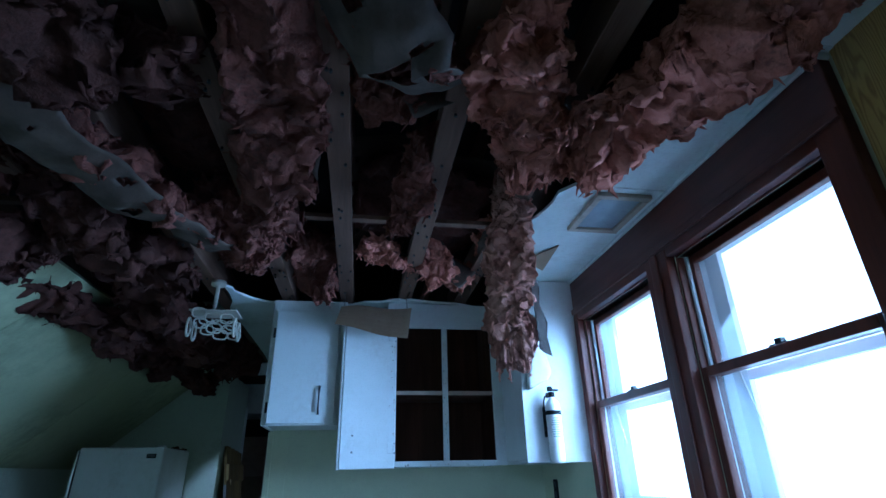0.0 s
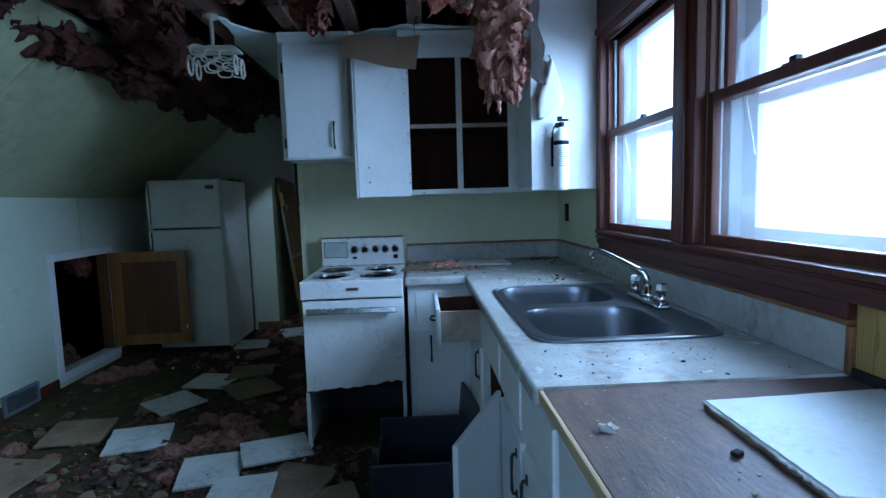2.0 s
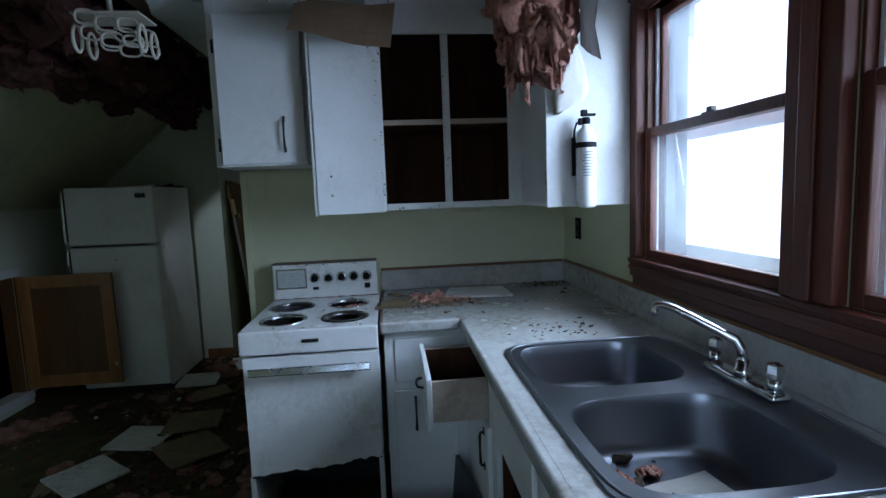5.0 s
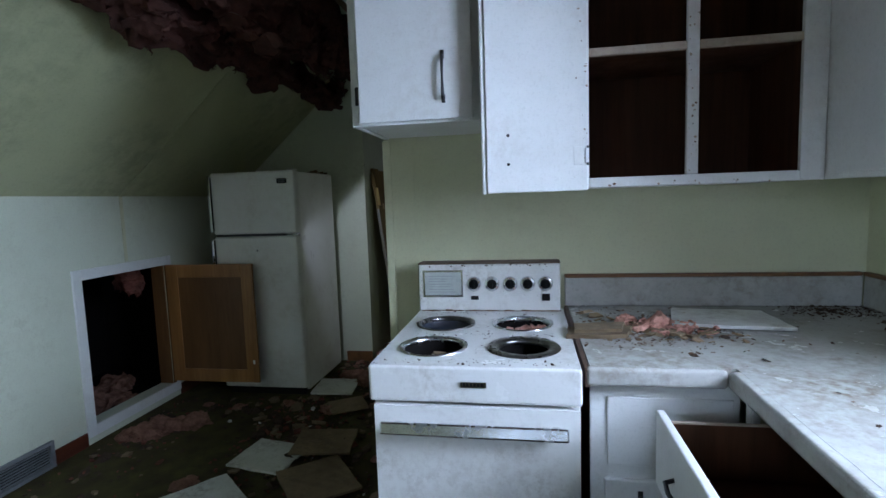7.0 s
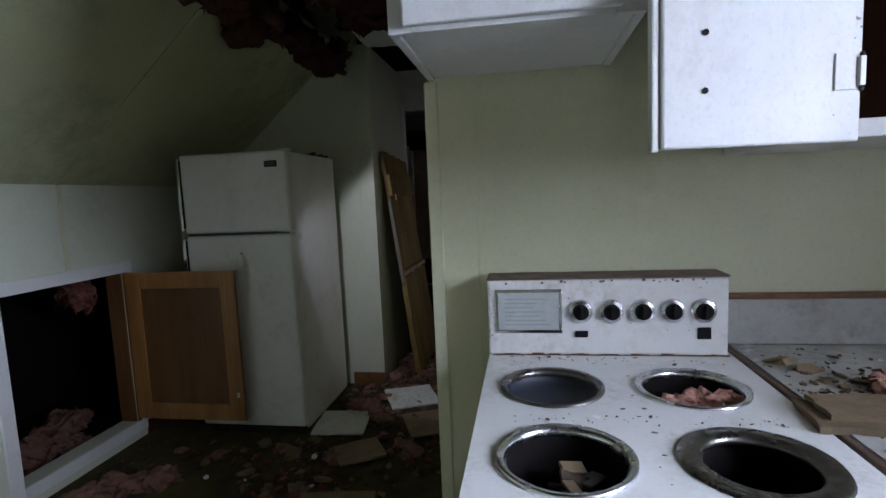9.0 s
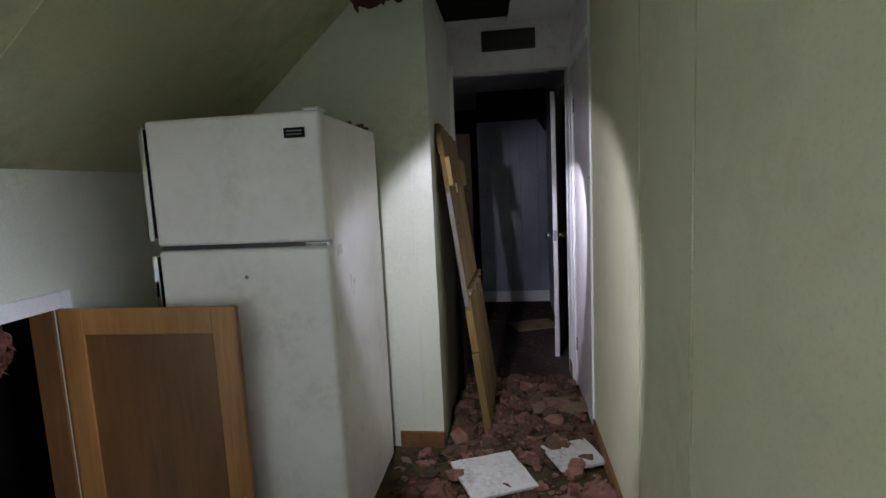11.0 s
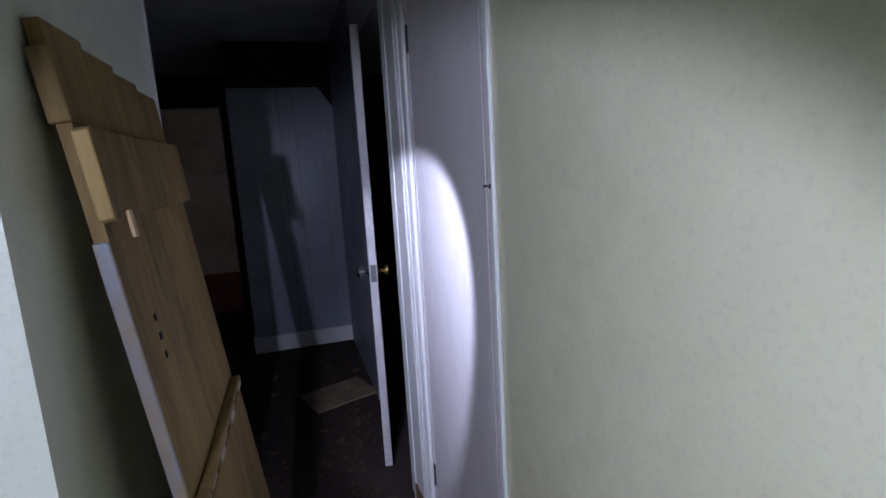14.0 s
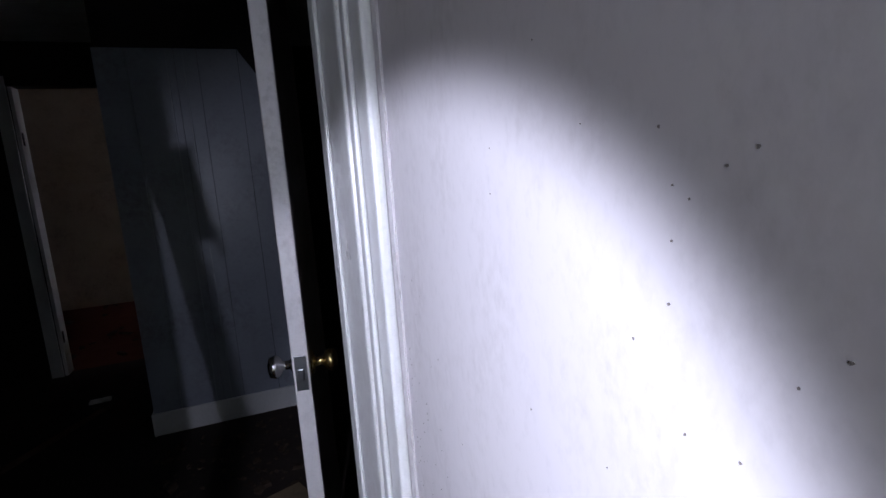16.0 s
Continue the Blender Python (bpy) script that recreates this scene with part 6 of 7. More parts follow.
# attic wool lying over the hole, its shade put into the colour
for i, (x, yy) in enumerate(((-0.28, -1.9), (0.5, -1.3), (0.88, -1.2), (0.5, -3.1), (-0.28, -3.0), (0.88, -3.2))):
    wool_batt("attic_insulation", [(x, yy - 0.45, 2.64), (x, yy, 2.60), (x + 0.02, yy + 0.4, 2.66)], 0.30, 0.10, 40 + i, "insulation darkened for shade, still lying between joists", -1, 0.5, 24, 20, mat=SHADEWOOL)
# torn paper tip on the long strip
tip = bmesh.new()
rw = []
for i in range(10):
    f = i / 9
    row = []
    for k in range(5):
        u = k / 4
        p = Vector((1.075 + 0.02 * u + 0.045 * f * u, -1.735 + 0.05 * u + 0.02 * math.sin(f * 4), 2.45 - 0.64 * f - 0.03 * u * f))
        row.append(tip.verts.new(p + noise.noise_vector(p * 11) * 0.02))
    rw.append(row)
for a, b in zip(rw, rw[1:]):
    for k in range(4):
        tip.faces.new((a[k], a[k + 1], b[k + 1], b[k]))
bmesh.ops.solidify(tip, geom=tip.faces[:], thickness=0.002)
single("torn_paper_facing", tip, KRAFT, "torn grey paper facing along the hanging insulation strip", "paper", smooth=True)


# ---- fallen tiles and debris on floor and worktop ----
def fallen_tile(x, y, turn, w, l, mat, label, z=0.012, tilt=(0, 0)):
    o = ragged([(w / 2, l / 2), (-w / 2, l / 2), (-w / 2, -l / 2), (w / 2, -l / 2), (w / 2, l / 2)], 0.004, 4)[:-1]
    m = Matrix.Translation((x, y, z)) @ Euler((radians(tilt[0]), radians(tilt[1]), radians(turn))).to_matrix().to_4x4()
    return single("ceiling_tile" if mat is TILE else "fibreboard_sheet", slab(o, 0, 0.012, m), mat, label, "ceiling tile" if mat is TILE else "board", "fallen tiles")


LW, LT = "fallen white ceiling tile with brown stains on the carpet", "torn tan fibreboard sheet on the carpet"
for x, y, a, w, l, mat in ((-1.085, -0.03, -38, 0.31, 0.31, TILE), (-1.03, -0.57, 18, 0.33, 0.31, TILE), (-1.0, 0.42, -8, 0.33, 0.30, TILE), (-0.46, -0.96, 14, 0.30, 0.30, TILE),
                           (-0.17, -0.79, 22, 0.36, 0.30, TILE), (-0.22, -1.22, 5, 0.30, 0.28, TILE), (0.02, -1.15, -15, 0.30, 0.34, TAN), (0.20, -1.38, 20, 0.33, 0.30, TAN),
                           (-1.02, 1.46, 8, 0.30, 0.32, TILE), (-0.68, 1.86, 25, 0.32, 0.30, TILE), (-0.29, 2.05, 20, 0.24, 0.24, TILE), (-0.45, 1.50, 24, 0.36, 0.32, TAN),
                           (-1.48, -0.42, 12, 0.34, 0.32, TAN), (-1.58, -0.95, -5, 0.42, 0.40, TAN), (-0.75, 0.60, 10, 0.34, 0.30, TAN), (-0.62, 0.20, 40, 0.33, 0.36, TAN), (-0.80, 1.12, 30, 0.24, 0.22, TAN),
                           (-0.30, 2.62, 4, 0.34, 0.20, TAN), (-0.85, -1.5, 30, 0.33, 0.33, TILE), (-0.35, -1.75, 12, 0.33, 0.33, TILE), (-1.45, -1.7, 50, 0.33, 0.33, TAN), (0.1, -2.2, 33, 0.33, 0.33, TILE)):
    fallen_tile(x, y, a, w, l, mat, LW if mat is TILE else LT, random.uniform(0.02, 0.035), (random.uniform(-3, 3), random.uniform(-3, 3)))
for x, y, a, w, l, mat in ((-0.38, 4.45, 20, 0.42, 0.30, TAN), (-0.05 - 1.3, 6.2, 5, 0.12, 0.06, TILE)):
    fallen_tile(x, y, a, w, l, mat, "dusty board scrap on the dark hall carpet", 0.01)
single("fallen_lath", block(-0.5, 0.5, -0.02, 0.02, 0.004, 0.022, 0.003, Matrix.Translation((-1.55, 5.6, 0)) @ Matrix.Rotation(radians(60), 4, "Z")), JOIST, "fallen wooden lath on the hall floor", "lath")


TUFT = material("pale_pink_tuft", (0.38, 0.205, 0.155), 0.95, second=(0.19, 0.095, 0.065), amount=0.9, scale=26, fine=120, bump=0.9, bump_scale=160, spec=0.1)


def clump_mesh(seed, stretch=(1, 1, 0.5), mat=None):
    bm = bmesh.new()
    bmesh.ops.create_icosphere(bm, subdivisions=4, radius=1)
    off = Vector((seed * 3.7, seed * 1.9, seed))
    for v in bm.verts:
        q = Vector((v.co.x * stretch[0], v.co.y * stretch[1], v.co.z * stretch[2]))
        v.co = q + noise.noise_vector(q * 1.3 + off) * 0.55 + noise.noise_vector(q * 3.2 + off) * 0.38 + noise.noise_vector(q * 8 + off) * 0.17 + noise.noise_vector(q * 19 + off) * 0.07
        for f in v.link_faces:
            f.smooth = True
    me = bpy.data.meshes.new("wool_clump")
    bm.to_mesh(me)
    bm.free()
    me.materials.append(mat or TUFT)
    return me


CLUMPS = [clump_mesh(i) for i in range(6)]
SHREDS = [clump_mesh(i + 11, (1.3, 0.7, 0.35), PEACH) for i in range(4)]


def wool_clump(x, y, z, s, flat=1.0, kinds=CLUMPS):
    ob = new("wool_clump", random.choice(kinds))
    ob.matrix_basis = Matrix.LocRotScale((x, y, z + s * 0.18 * flat), Euler((0, 0, random.uniform(0, 6.28))), (s, s * random.uniform(0.6, 1.2), s * flat))
    return tagged(ob, "torn tuft of pink insulation lying in the debris", "insulation tuft", "insulation tufts")


def on_floor(x, y):
    """Free carpet, outside furniture."""
    if x > HE - 0.05 and y > -0.01:
        return False
    if y > 2.1 and (x < HW + 0.3 or x > HE - 0.08):
        return False
    if x < FX1 + 0.03 and y > FY - 0.03:
        return False
    if x > 0.0 and y > -0.72:
        return False
    return XW + 0.06 < x < 0.80


for x, y, s in ((-0.62, -0.60, 0.09), (-0.45, -0.55, 0.12), (-0.75, -0.30, 0.07), (-0.55, -0.35, 0.10), (-0.80, -0.72, 0.08), (-0.15, -0.15, 0.09), (-0.08, -0.35, 0.11), (-1.95, 0.62, 0.13), (-1.75, 0.78, 0.12),
                (-0.95, 1.72, 0.10), (-0.85, 1.60, 0.08), (-0.22, 1.72, 0.10), (-0.55, 1.2, 0.09), (-1.75, -0.6, 0.08), (0.55, -1.75, 0.12), (0.62, -1.9, 0.09), (-0.3, -0.65, 0.07), (-0.1, -1.05, 0.06), (-0.48, 2.4, 0.09), (-0.62, 2.7, 0.07), (-0.35, 2.9, 0.08)):
    wool_clump(x, y, 0.0, s, 0.7)
n_ = 0
while n_ < 46:
    x, y = random.uniform(-1.9, 0.5), random.uniform(-2.0, 2.9)
    if on_floor(x, y) and not (x > 0.35 and -1.6 < y < -0.9):
        wool_clump(x, y, 0.0, random.uniform(0.03, 0.07), 0.6)
        n_ += 1
# clumps inside the cupboard
for x, y, s in ((-2.55, 0.9, 0.14), (-2.6, 0.65, 0.10), (-2.45, 1.05, 0.08), (-2.75, 1.25, 0.16)):
    wool_clump(x, y, 0.03, s, 0.8)
# darker wool here carries the shade of the cupboard
wool_batt("insulation_batt", [(-2.42, 1.12, 1.26), (-2.40, 1.10, 1.10), (-2.40, 1.08, 0.84)], 0.16, 0.07, 31, "pink insulation hanging inside the cupboard", None, 0.6, mat=DIRTSHADEWOOL)


def scatter(name, count, place, size, mat, label, seed, flat=0.5):
    """Loose crumbs and flakes as one sheet of small pieces."""
    rnd = random.Random(seed)
    bm_v, bm_f = [], []
    made = 0
    while made < count:
        p = place(rnd)
        if p is None:
            continue
        x, y, z = p
        s = rnd.uniform(*size) * (1 if rnd.random() < 0.85 else 2.2)
        m = Euler((rnd.uniform(-0.4, 0.4), rnd.uniform(-0.4, 0.4), rnd.uniform(0, 6.28))).to_matrix()
        base = len(bm_v)
        n = rnd.choice((4, 5, 6))
        h = s * rnd.uniform(0.15, flat)
        for zz in (-h * 0.4, h * 0.6):
            for k in range(n):
                a = 2 * math.pi * k / n
                r = s * rnd.uniform(0.5, 1.1)
                q = m @ Vector((r * math.cos(a), r * 0.8 * math.sin(a), zz))
                bm_v.append((x + q.x, y + q.y, z + q.z + h * 0.4))
        bm_f.append(tuple(base + k for k in range(n - 1, -1, -1)))
        bm_f.append(tuple(base + n + k for k in range(n)))
        for k in range(n):
            bm_f.append((base + k, base + (k + 1) % n, base + n + (k + 1) % n, base + n + k))
        made += 1
    me = bpy.data.meshes.new(name)
    me.from_pydata(bm_v, [], bm_f)
    me.materials.append(mat)
    return tagged(new(name, me), label, "debris", kind="stuff")


def floor_place(rnd):
    x, y = rnd.uniform(-2.1, 0.75), rnd.uniform(-2.6, 3.0)
    if not on_floor(x, y):
        return None
    d = noise.noise(Vector((x * 1.7, y * 1.7, 3.0)))
    lean = 0.25 + 0.75 * (x > -1.3)
    return (x, y, 0.004) if d + rnd.uniform(-0.4, 0.5) > 0.1 and rnd.random() < lean else None


DRYCRUMB = material("brown_crumbs", (0.18, 0.115, 0.075), 0.95, second=(0.09, 0.055, 0.038), amount=0.9, scale=30, bump=0.4, spec=0.1)
scatter("floor_debris", 3200, floor_place, (0.006, 0.026), DEBRIS, "dark crumbled ceiling debris over the carpet", 3)
scatter("wool_scraps", 2400, floor_place, (0.005, 0.016), DIRTSHADEWOOL, "small pink insulation scraps over the carpet", 4, 0.9)
scatter("tile_crumbs", 900, floor_place, (0.006, 0.03), TAN, "tan fibreboard crumbs over the carpet", 5)
scatter("white_chips", 160, floor_place, (0.004, 0.012), TILE, "small white plaster chips over the carpet", 6)


scatter("passage_debris", 900, lambda r: (r.uniform(-0.92, -0.17), r.uniform(2.0, 3.1), r.uniform(0.002, 0.012)), (0.008, 0.034), DRYCRUMB, "brown ceiling rubble piled along the passage floor", 21, 0.8)
scatter("passage_scraps", 260, lambda r: (r.uniform(-0.92, -0.17), r.uniform(1.7, 3.1), r.uniform(0.004, 0.018)), (0.008, 0.03), TUFT, "pink insulation scraps along the passage floor", 22, 0.9)
scatter("fridge_top_debris", 46, lambda r: (r.uniform(-1.80, -1.20), r.uniform(1.40, 1.98), 1.646), (0.006, 0.022), DRYCRUMB, "dusty rubble on top of the refrigerator", 23, 0.9)


def top_place(rnd):
    x, y = (rnd.gauss(0.82, 0.14), rnd.gauss(-0.36, 0.12)) if rnd.random() < 0.8 else ((rnd.gauss(1.30, 0.10), rnd.gauss(-1.02, 0.06)) if rnd.random() < 0.6 else (rnd.uniform(0.96, 1.62), rnd.uniform(-1.16, -0.03)))
    return (x, y, WT + 0.001) if 0.6 < x < 1.62 and -0.74 < y < -0.03 or (0.95 < x < 1.62 and -1.16 < y < -0.03) else None


scatter("worktop_debris", 300, top_place, (0.002, 0.007), DRYCRUMB, "tan and dark crumbs on the worktop corner", 7, 0.2)
scatter("worktop_dust", 700, lambda r: (min(1.3, max(0.6, r.gauss(0.80, 0.10))), min(-0.05, max(-0.7, r.gauss(-0.36, 0.09))), WT + 0.0008), (0.001, 0.0045), DRYCRUMB, "brown dust and fibres on the worktop corner", 24)
scatter("worktop_dirt", 260, top_place, (0.002, 0.008), DEBRIS, "dark crumbs on the worktop corner", 8, 0.2)
scatter("corner_dirt", 420, lambda r: (min(1.62, r.gauss(1.50, 0.09)), min(-0.03, r.gauss(-0.09, 0.06)), WT + 0.001), (0.0012, 0.005), DEBRIS, "dark dirt gathered in the worktop corner", 25, 0.8)
scatter("tan_flakes", 90, lambda r: (min(1.25, max(0.62, r.gauss(0.86, 0.12))), min(-0.08, max(-0.62, r.gauss(-0.36, 0.09))), WT + 0.002), (0.006, 0.022), TAN, "thin tan fibreboard flakes on the worktop", 26, 0.25)
scatter("worktop_flakes", 70, lambda r: (r.uniform(0.96, 1.6), r.uniform(-2.42, -2.15), WT + 0.001), (0.001, 0.0035), DEBRIS, "few dark flakes on the worktop", 9)
scatter("bare_board_flakes", 60, lambda r: (r.uniform(0.96, 1.2), r.uniform(-2.9, -2.46), WT - 0.005), (0.0012, 0.004), DRAWERSIDE, "pale flakes on the bare board", 10)
scatter("stove_crumbs", 150, lambda r: (r.uniform(0.02, 0.55), r.choice((r.uniform(-0.745, -0.70), r.uniform(-0.17, -0.115), r.uniform(-0.47, -0.43))), SZ + 0.001), (0.0008, 0.003), DEBRIS, "dark crumbs on the cooktop", 11)
scatter("sink_debris", 34, lambda r: (1.20 + r.gauss(0, 0.05), r.choice((-1.42, -1.80)) + r.gauss(0, 0.05), WT - 0.153), (0.006, 0.02), DEBRIS, "dark scraps in the sink bowls", 12)
scatter("hall_debris", 450, lambda r: (r.uniform(-0.9, -0.2), r.uniform(3.0, 5.4), 0.003), (0.004, 0.02), DEBRIS, "dark crumbs on the hall carpet", 13)
scatter("far_room_debris", 60, lambda r: (r.uniform(-2.4, -0.6), r.uniform(7.2, 9.3), 0.003), (0.01, 0.04), DEBRIS, "dark rubbish on the far room floor", 14)
single("fibreboard_piece", slab(ragged([(0.10, 0.06), (-0.10, 0.05), (-0.09, -0.06), (0.09, -0.05), (0.10, 0.06)], 0.006, 4)[:-1], 0, 0.012, Matrix.Translation((0.65, -0.44, WT + 0.002)) @ Euler((0, radians(-4), radians(-12))).to_matrix().to_4x4()), TAN, "broken tan fibreboard piece bridging stove and worktop", "board")
single("fibreboard_piece", slab(ragged([(0.075, 0.045), (-0.085, 0.052), (-0.08, -0.035), (0.06, -0.045), (0.075, 0.045)], 0.005, 4)[:-1], 0, 0.009, Matrix.Translation((0.66, -0.43, WT + 0.0155)) @ Euler((0, radians(-4), radians(-5))).to_matrix().to_4x4()), TAN, "smaller tan fibreboard piece lying on a larger one", "board")
single("fallen_white_panel", slab(ragged([(0.17, 0.12), (-0.12, 0.14), (-0.16, -0.10), (0.19, -0.12), (0.17, 0.12)], 0.004, 4)[:-1], 0, 0.010, Matrix.Translation((1.06, -0.26, WT + 0.004)) @ Euler((0, 0, radians(-4))).to_matrix().to_4x4()), TILE, "white panel piece lying on the worktop corner", "board")
for x, y, z, s in ((0.80, -0.36, WT, 0.04), (0.86, -0.32, WT, 0.055), (0.90, -0.40, WT, 0.03), (0.93, -0.34, WT, 0.035), (0.98, -0.42, WT, 0.022), (1.02, -0.36, WT, 0.018), (0.84, -0.43, WT, 0.02), (0.42, -0.30, SZ - 0.05, 0.055), (0.45, -0.31, SZ - 0.03, 0.04), (1.29, -1.44, WT - 0.149, 0.055), (1.18, -1.38, WT - 0.149, 0.04), (1.33, -1.40, WT - 0.149, 0.035), (1.14, -1.80, WT - 0.144, 0.03), (1.22, -1.77, WT - 0.145, 0.024), (0.76, -0.30, WT, 0.04)):
    wool_clump(x, y, z, s, 0.9, SHREDS)
single("paper_sheet", slab(ragged([(0.15, 0.12), (-0.14, 0.09), (-0.15, -0.12), (0.14, -0.12), (0.15, 0.12)], 0.006, 4)[:-1], 0, 0.002, Matrix.Translation((1.23, -1.915, WT - 0.143)) @ Euler((radians(-3), radians(1), 0.15)).to_matrix().to_4x4()), CLOTH, "soiled white sheet lying in the sink bowl", "paper")
fme = CLUMPS[1].copy()
fme.materials.clear()
fme.materials.append(CLOTH)
fob = new("foam_scrap", fme)
fob.matrix_basis = Matrix.LocRotScale((1.005, -2.655, WT), Euler((0, 0, -0.4)), (0.015, 0.009, 0.012))
tagged(fob, "small pale foam scrap on the bare board", "scrap")
single("passage_ceiling_remnant", slab(ragged([(-0.94, 1.62), (-0.15, 1.55), (-0.15, 2.16), (-0.33, 2.21), (-0.50, 2.15), (-0.72, 2.20), (-0.94, 2.18), (-0.94, 1.62)], 0.012, 6)[:-1], 2.402, 2.414), CEIL, "white remnant of broken ceiling board over the passage", "ceiling board")
fl = Matrix.Translation((-0.42, 2.16, 2.40)) @ Matrix.Rotation(radians(38), 4, "X") @ Matrix.Rotation(radians(9), 4, "Y")
single("hanging_ceiling_flap", slab(ragged([(-0.10, -0.005), (0.14, 0.0), (0.12, -0.12), (0.02, -0.17), (-0.08, -0.10), (-0.10, -0.005)], 0.008, 6)[:-1], -0.010, 0.0, fl), CEIL, "torn white ceiling board flap hanging over the passage", "ceiling board")
single("black_scrap", block(-0.010, 0.010, -0.007, 0.007, 0, 0.009, 0.003, Matrix.Translation((1.175, -2.765, WT - 0.005)) @ Matrix.Rotation(0.5, 4, "Z")), BLACK, "small black plastic scrap on the bare board", "scrap")

# ---- passage and back hall ----
# closed closet door
MILDEWSPOT = material("grey_mildew", (0.26, 0.23, 0.21), 0.8, second=(0.16, 0.14, 0.12), scale=60, bump=0.05)
cd = thing("door_1", (HE, 2.64, 0), "closed off-white flush closet door with mildew spots", "door", kind="structure")
part("leaf", block(HE - 0.004, HE + 0.030, CL[0] + 0.006, CL[1] - 0.006, 0.012, CL[3] - 0.004, 0.002), MILDEW, cd)
for z in (1.80, 0.25):
    part("hinge", block(HE - 0.010, HE - 0.0045, CL[1] - 0.018, CL[1] - 0.004, z, z + 0.085, 0.001), IRON, cd)
part("latch", blocks((HE - 0.0146, HE - 0.0130, 2.336, 2.368, 1.384, 1.3864), (HE - 0.0142, HE - 0.0122, 2.331, 2.338, 1.380, 1.391), (HE - 0.0146, HE - 0.0042, 2.366, 2.371, 1.3825, 1.388), bevel=0.0005), IRON, cd, "black hook and eye")
mr = random.Random(63)
for i in range(80):
    cy, cz = (mr.gauss(2.62, 0.10), mr.gauss(1.30, 0.13)) if i < 30 else (2.985 - abs(mr.gauss(0, 0.06)), mr.gauss(1.10, 0.09))
    r_ = mr.uniform(0.0003, 0.0007)
    bm = slab([(cy + r_ * mr.uniform(0.6, 1.4) * math.cos(a), cz + r_ * mr.uniform(0.6, 1.5) * math.sin(a)) for a in [k * 1.0472 for k in range(6)]], 0.0, 0.0004, Matrix(((0, 0, -1, HE - 0.0041), (1, 0, 0, 0), (0, 1, 0, 0), (0, 0, 0, 1))))
    if CL[0] + 0.15 < cy < CL[1] - 0.02:
        part("mildew_spot", bm, MILDEWSPOT, cd)
tc = thing("trim_closet", (HE, 3.0, 0), "white moulded casing between closet door and doorway", "trim", kind="structure")
part("casing", block(HE - 0.020, HE - 0.0052, CL[1] + 0.012, CL[1] + 0.080, 0, 2.15, 0.005), WHITE, tc)
part("casing_bead", block(HE - 0.028, HE - 0.0205, CL[1] + 0.055, CL[1] + 0.078, 0, 2.15, 0.004), WHITE, tc)
part("casing", block(HE - 0.015, HE - 0.0052, CL[1] + 0.0805, CL[1] + 0.125, 0, 2.15, 0.003), OFFWHITE, tc)
part("casing", block(HE - 0.023, HE - 0.0052, CL[1] + 0.1255, D2[0] - 0.012, 0, 2.17, 0.006), WHITE, tc)
part("casing_bead", block(HE - 0.031, HE - 0.0235, CL[1] + 0.25, CL[1] + 0.275, 0, 2.17, 0.004), WHITE, tc)
part("casing", block(HE - 0.020, HE - 0.0052, CL[0] - 0.0, CL[1] + 0.0075, 2.085, 2.15, 0.005), WHITE, tc)
part("jamb", block(HE - 0.004, HE + 0.119, D2[0] - 0.009, D2[0] - 0.0005 + 0.012, 0, 2.099, 0.002), WHITE, tc)
part("strike_plate", block(HE + 0.01, HE + 0.045, D2[0] + 0.0116, D2[0] + 0.014, 0.93, 0.99, 0.001), BRASS, tc)
# half-open hall door seen on its latch edge
hdr = thing("door_2", (-0.2, 3.9, 0), "white hall door standing half open, brass knob", "door", kind="structure")
m = Matrix.Translation((-0.232, 3.56, 0)) @ Matrix.Rotation(radians(-9.5), 4, "Z")
leaf = part("leaf", block(-0.018, 0.018, 0.0, 0.70, 0.006, 2.035, 0.003, m), OFFWHITE, hdr)
part("latch_plate", block(-0.013, 0.013, -0.003, -0.0003, 0.925, 1.005, 0.001, m), STEEL, leaf)
part("latch_bolt", block(-0.007, 0.007, -0.012, -0.0032, 0.95, 0.978, 0.003, m), STEEL, leaf)
for sx, mat_ in ((-1, CHROME), (1, BRASS)):
    bm = lathe([(0.028, 0.0185), (0.026, 0.024), (0.011, 0.028), (0.010, 0.045), (0.022, 0.052), (0.027, 0.062), (0.024, 0.074), (0.012, 0.078)], 22, "x", (0, 0.06, 0.965))
    if sx > 0:
        bm.transform(Matrix.Diagonal((-1, 1, 1, 1)))
        bmesh.ops.reverse_faces(bm, faces=bm.faces[:])
    bm.transform(m)
    part("knob", bm, mat_, leaf, "round metal door knob", True)

# vent grille above the doorway
vg = thing("vent_grille", (-0.545, 3.12, 2.3), "dark vent grille above the doorway", "vent")
part("grille_frame", block(-0.72, -0.37, 3.118, 3.1295, 2.245, 2.375, 0.003), IRON, vg)
for k in range(7):
    part("slat", block(-0.71, -0.38, 3.112, 3.1175, 2.256 + k * 0.016, 2.263 + k * 0.016, 0.001), IRON, vg)

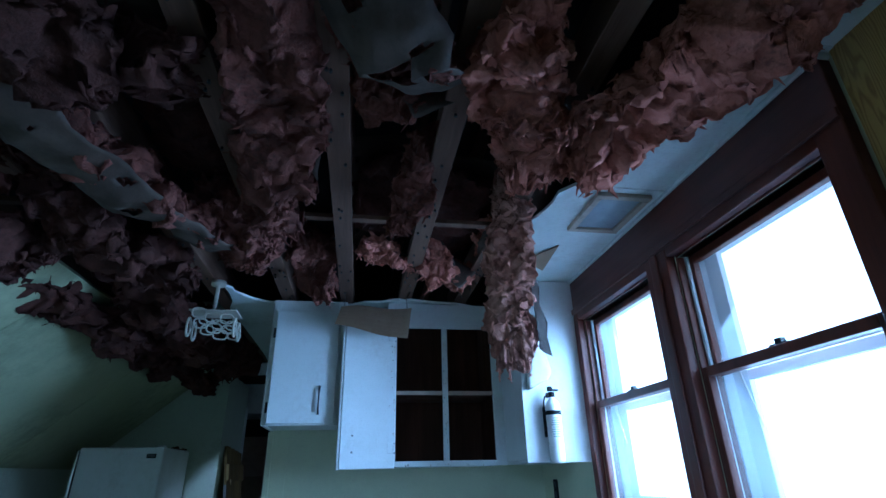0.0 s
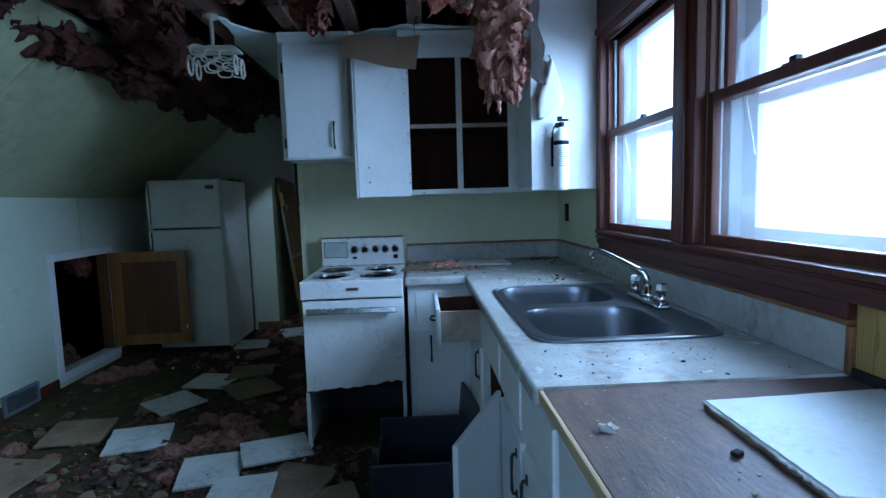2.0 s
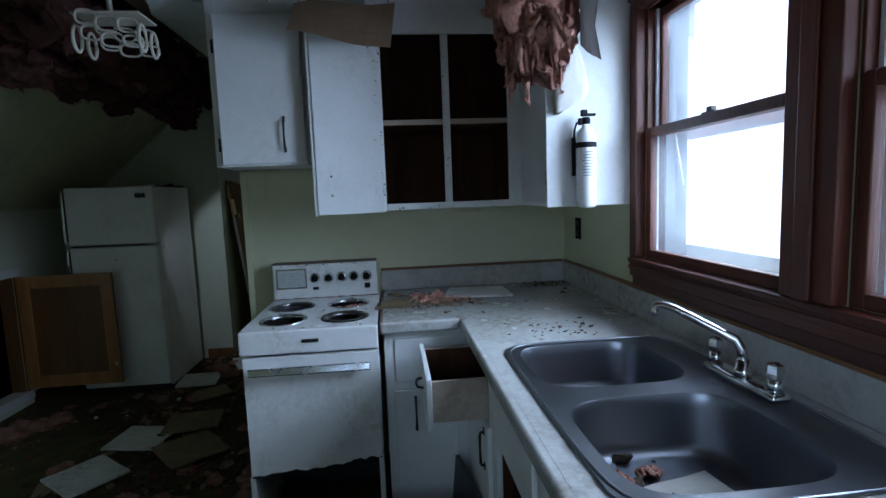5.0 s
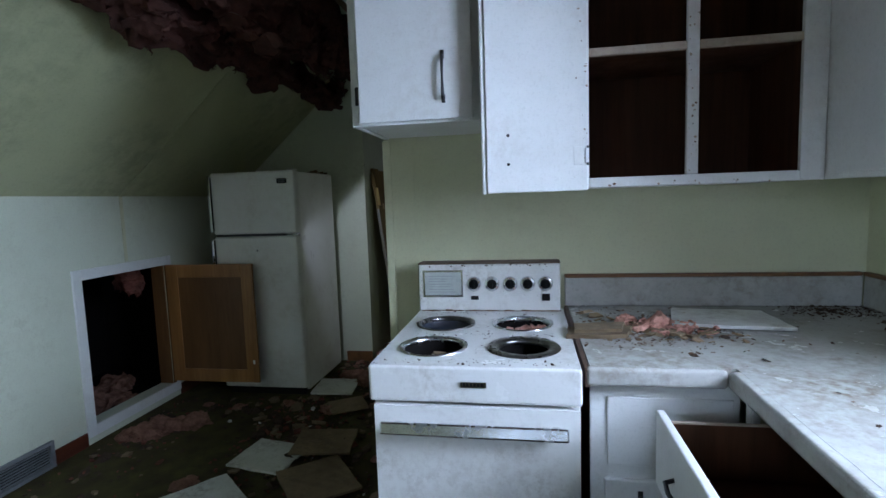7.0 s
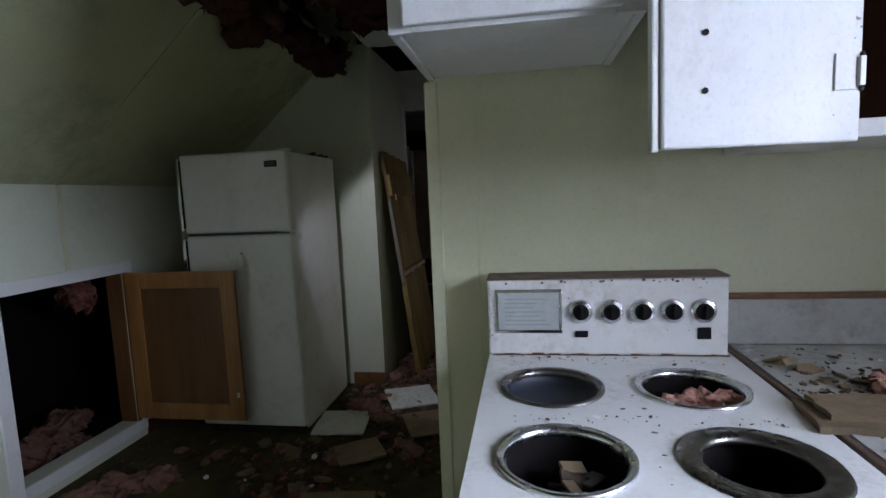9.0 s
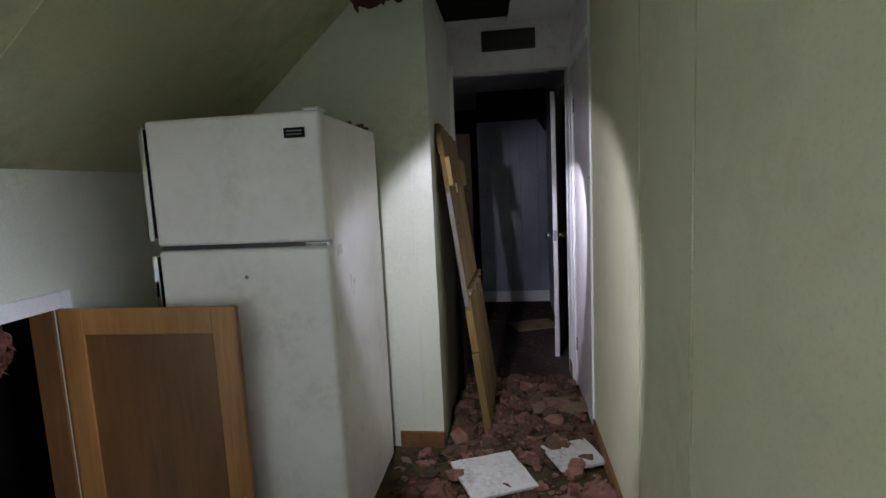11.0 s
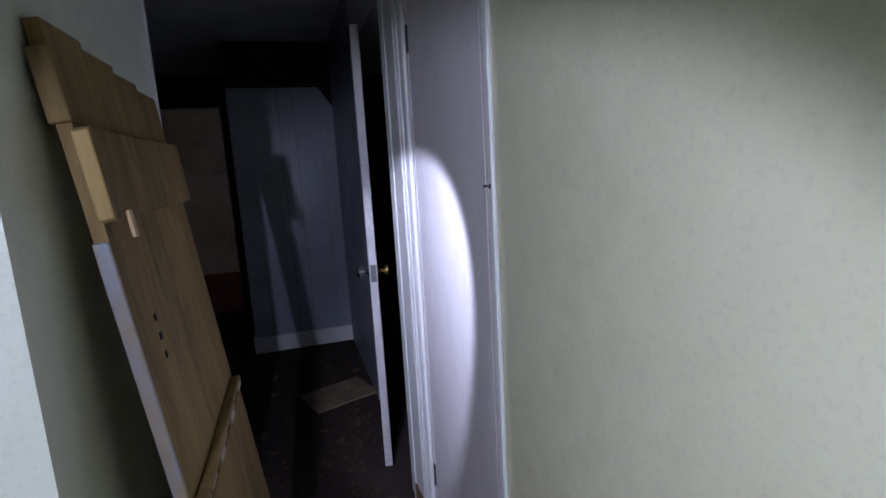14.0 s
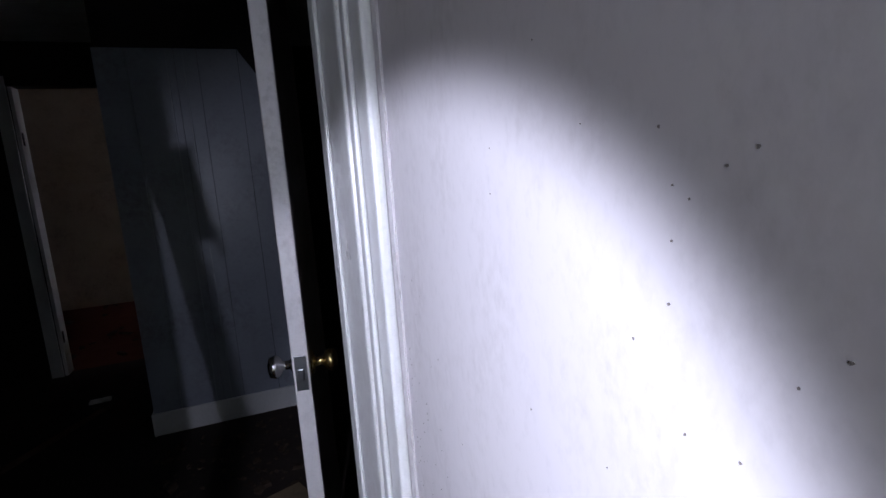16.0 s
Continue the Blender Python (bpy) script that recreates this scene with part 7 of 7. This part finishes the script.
# plank door leaning on the passage wall
pd = thing("plank_door", (-0.8, 2.7, 0), "old pine plank door with battens leaning against the wall", "plank door")
lean = math.atan2(0.122, 1.0)
m = Matrix.Translation((-0.711, 2.31, 0.012)) @ Matrix.Rotation(-lean, 4, "Y") @ Matrix.Rotation(radians(-1.0), 4, "Z")
for k in range(4):
    part("plank", block(-0.024, 0.0, 0.004 + k * 0.165, 0.1675 + k * 0.165, 0.0 + 0.004 * k, 1.705 - 0.014 * k, 0.0015, m), BOARDW, pd)
part("batten", block(0.0005, 0.028, -0.012, 0.64, 1.37, 1.53, 0.005, m), BOARDW, pd)
part("batten", block(0.0005, 0.028, 0.0, 0.64, 0.80, 0.815, 0.005, m), BOARDW, pd)
part("lower_board", block(0.0005, 0.014, 0.0, 0.66, 0.03, 0.76, 0.004, m), BOARDW, pd)
part("edge_strip", block(-0.028, 0.012, -0.022, -0.0005, 0.02, 0.46, 0.004, m), BOARDW, pd)
part("edge_strip", block(-0.026, 0.014, -0.017, -0.0005, 0.465, 0.70, 0.005, m), BOARDW, pd)
part("edge_strip", block(-0.024, 0.002, -0.010, -0.0005, 0.72, 1.34, 0.004, m), EDGEPAINT, pd, "edge strip with old blue-grey paint")
part("edge_strip", block(0.001, 0.027, -0.020, -0.0125, 1.375, 1.525, 0.004, m), STRAW, pd)
part("torn_edge", blocks(*[(0.0005, 0.016 + 0.006 * math.sin(k * 2.3), 0.02 + k * 0.064, 0.082 + k * 0.064, 0.772 + 0.008 * math.sin(k * 1.7), 0.798 + 0.006 * math.cos(k * 2.9)) for k in range(10)], bevel=0.003, m=m), DRAWERSIDE, pd, "torn pale edge of the lower board")
part("edge_strip", block(-0.028, 0.006, -0.014, -0.0005, 1.54, 1.66, 0.004, m), BOARDW, pd)
part("turn_button", block(0.0285, 0.036, 0.03, 0.05, 1.335, 1.385, 0.002, m), RAWWOOD, pd)
for zz in (1.08, 1.12, 1.16):
    part("nail_hole", block(0.0002, 0.0022, 0.11, 0.122, zz, zz + 0.014, 0.0, m), BLACK, pd)
# near-black upright strip by the passage wall
single("dark_board", blocks((-0.93, -0.90, 2.9, 3.08, 0.0, 1.45), bevel=0.004), NEARBLACK, "near-black narrow upright strip behind the plank door", "board")
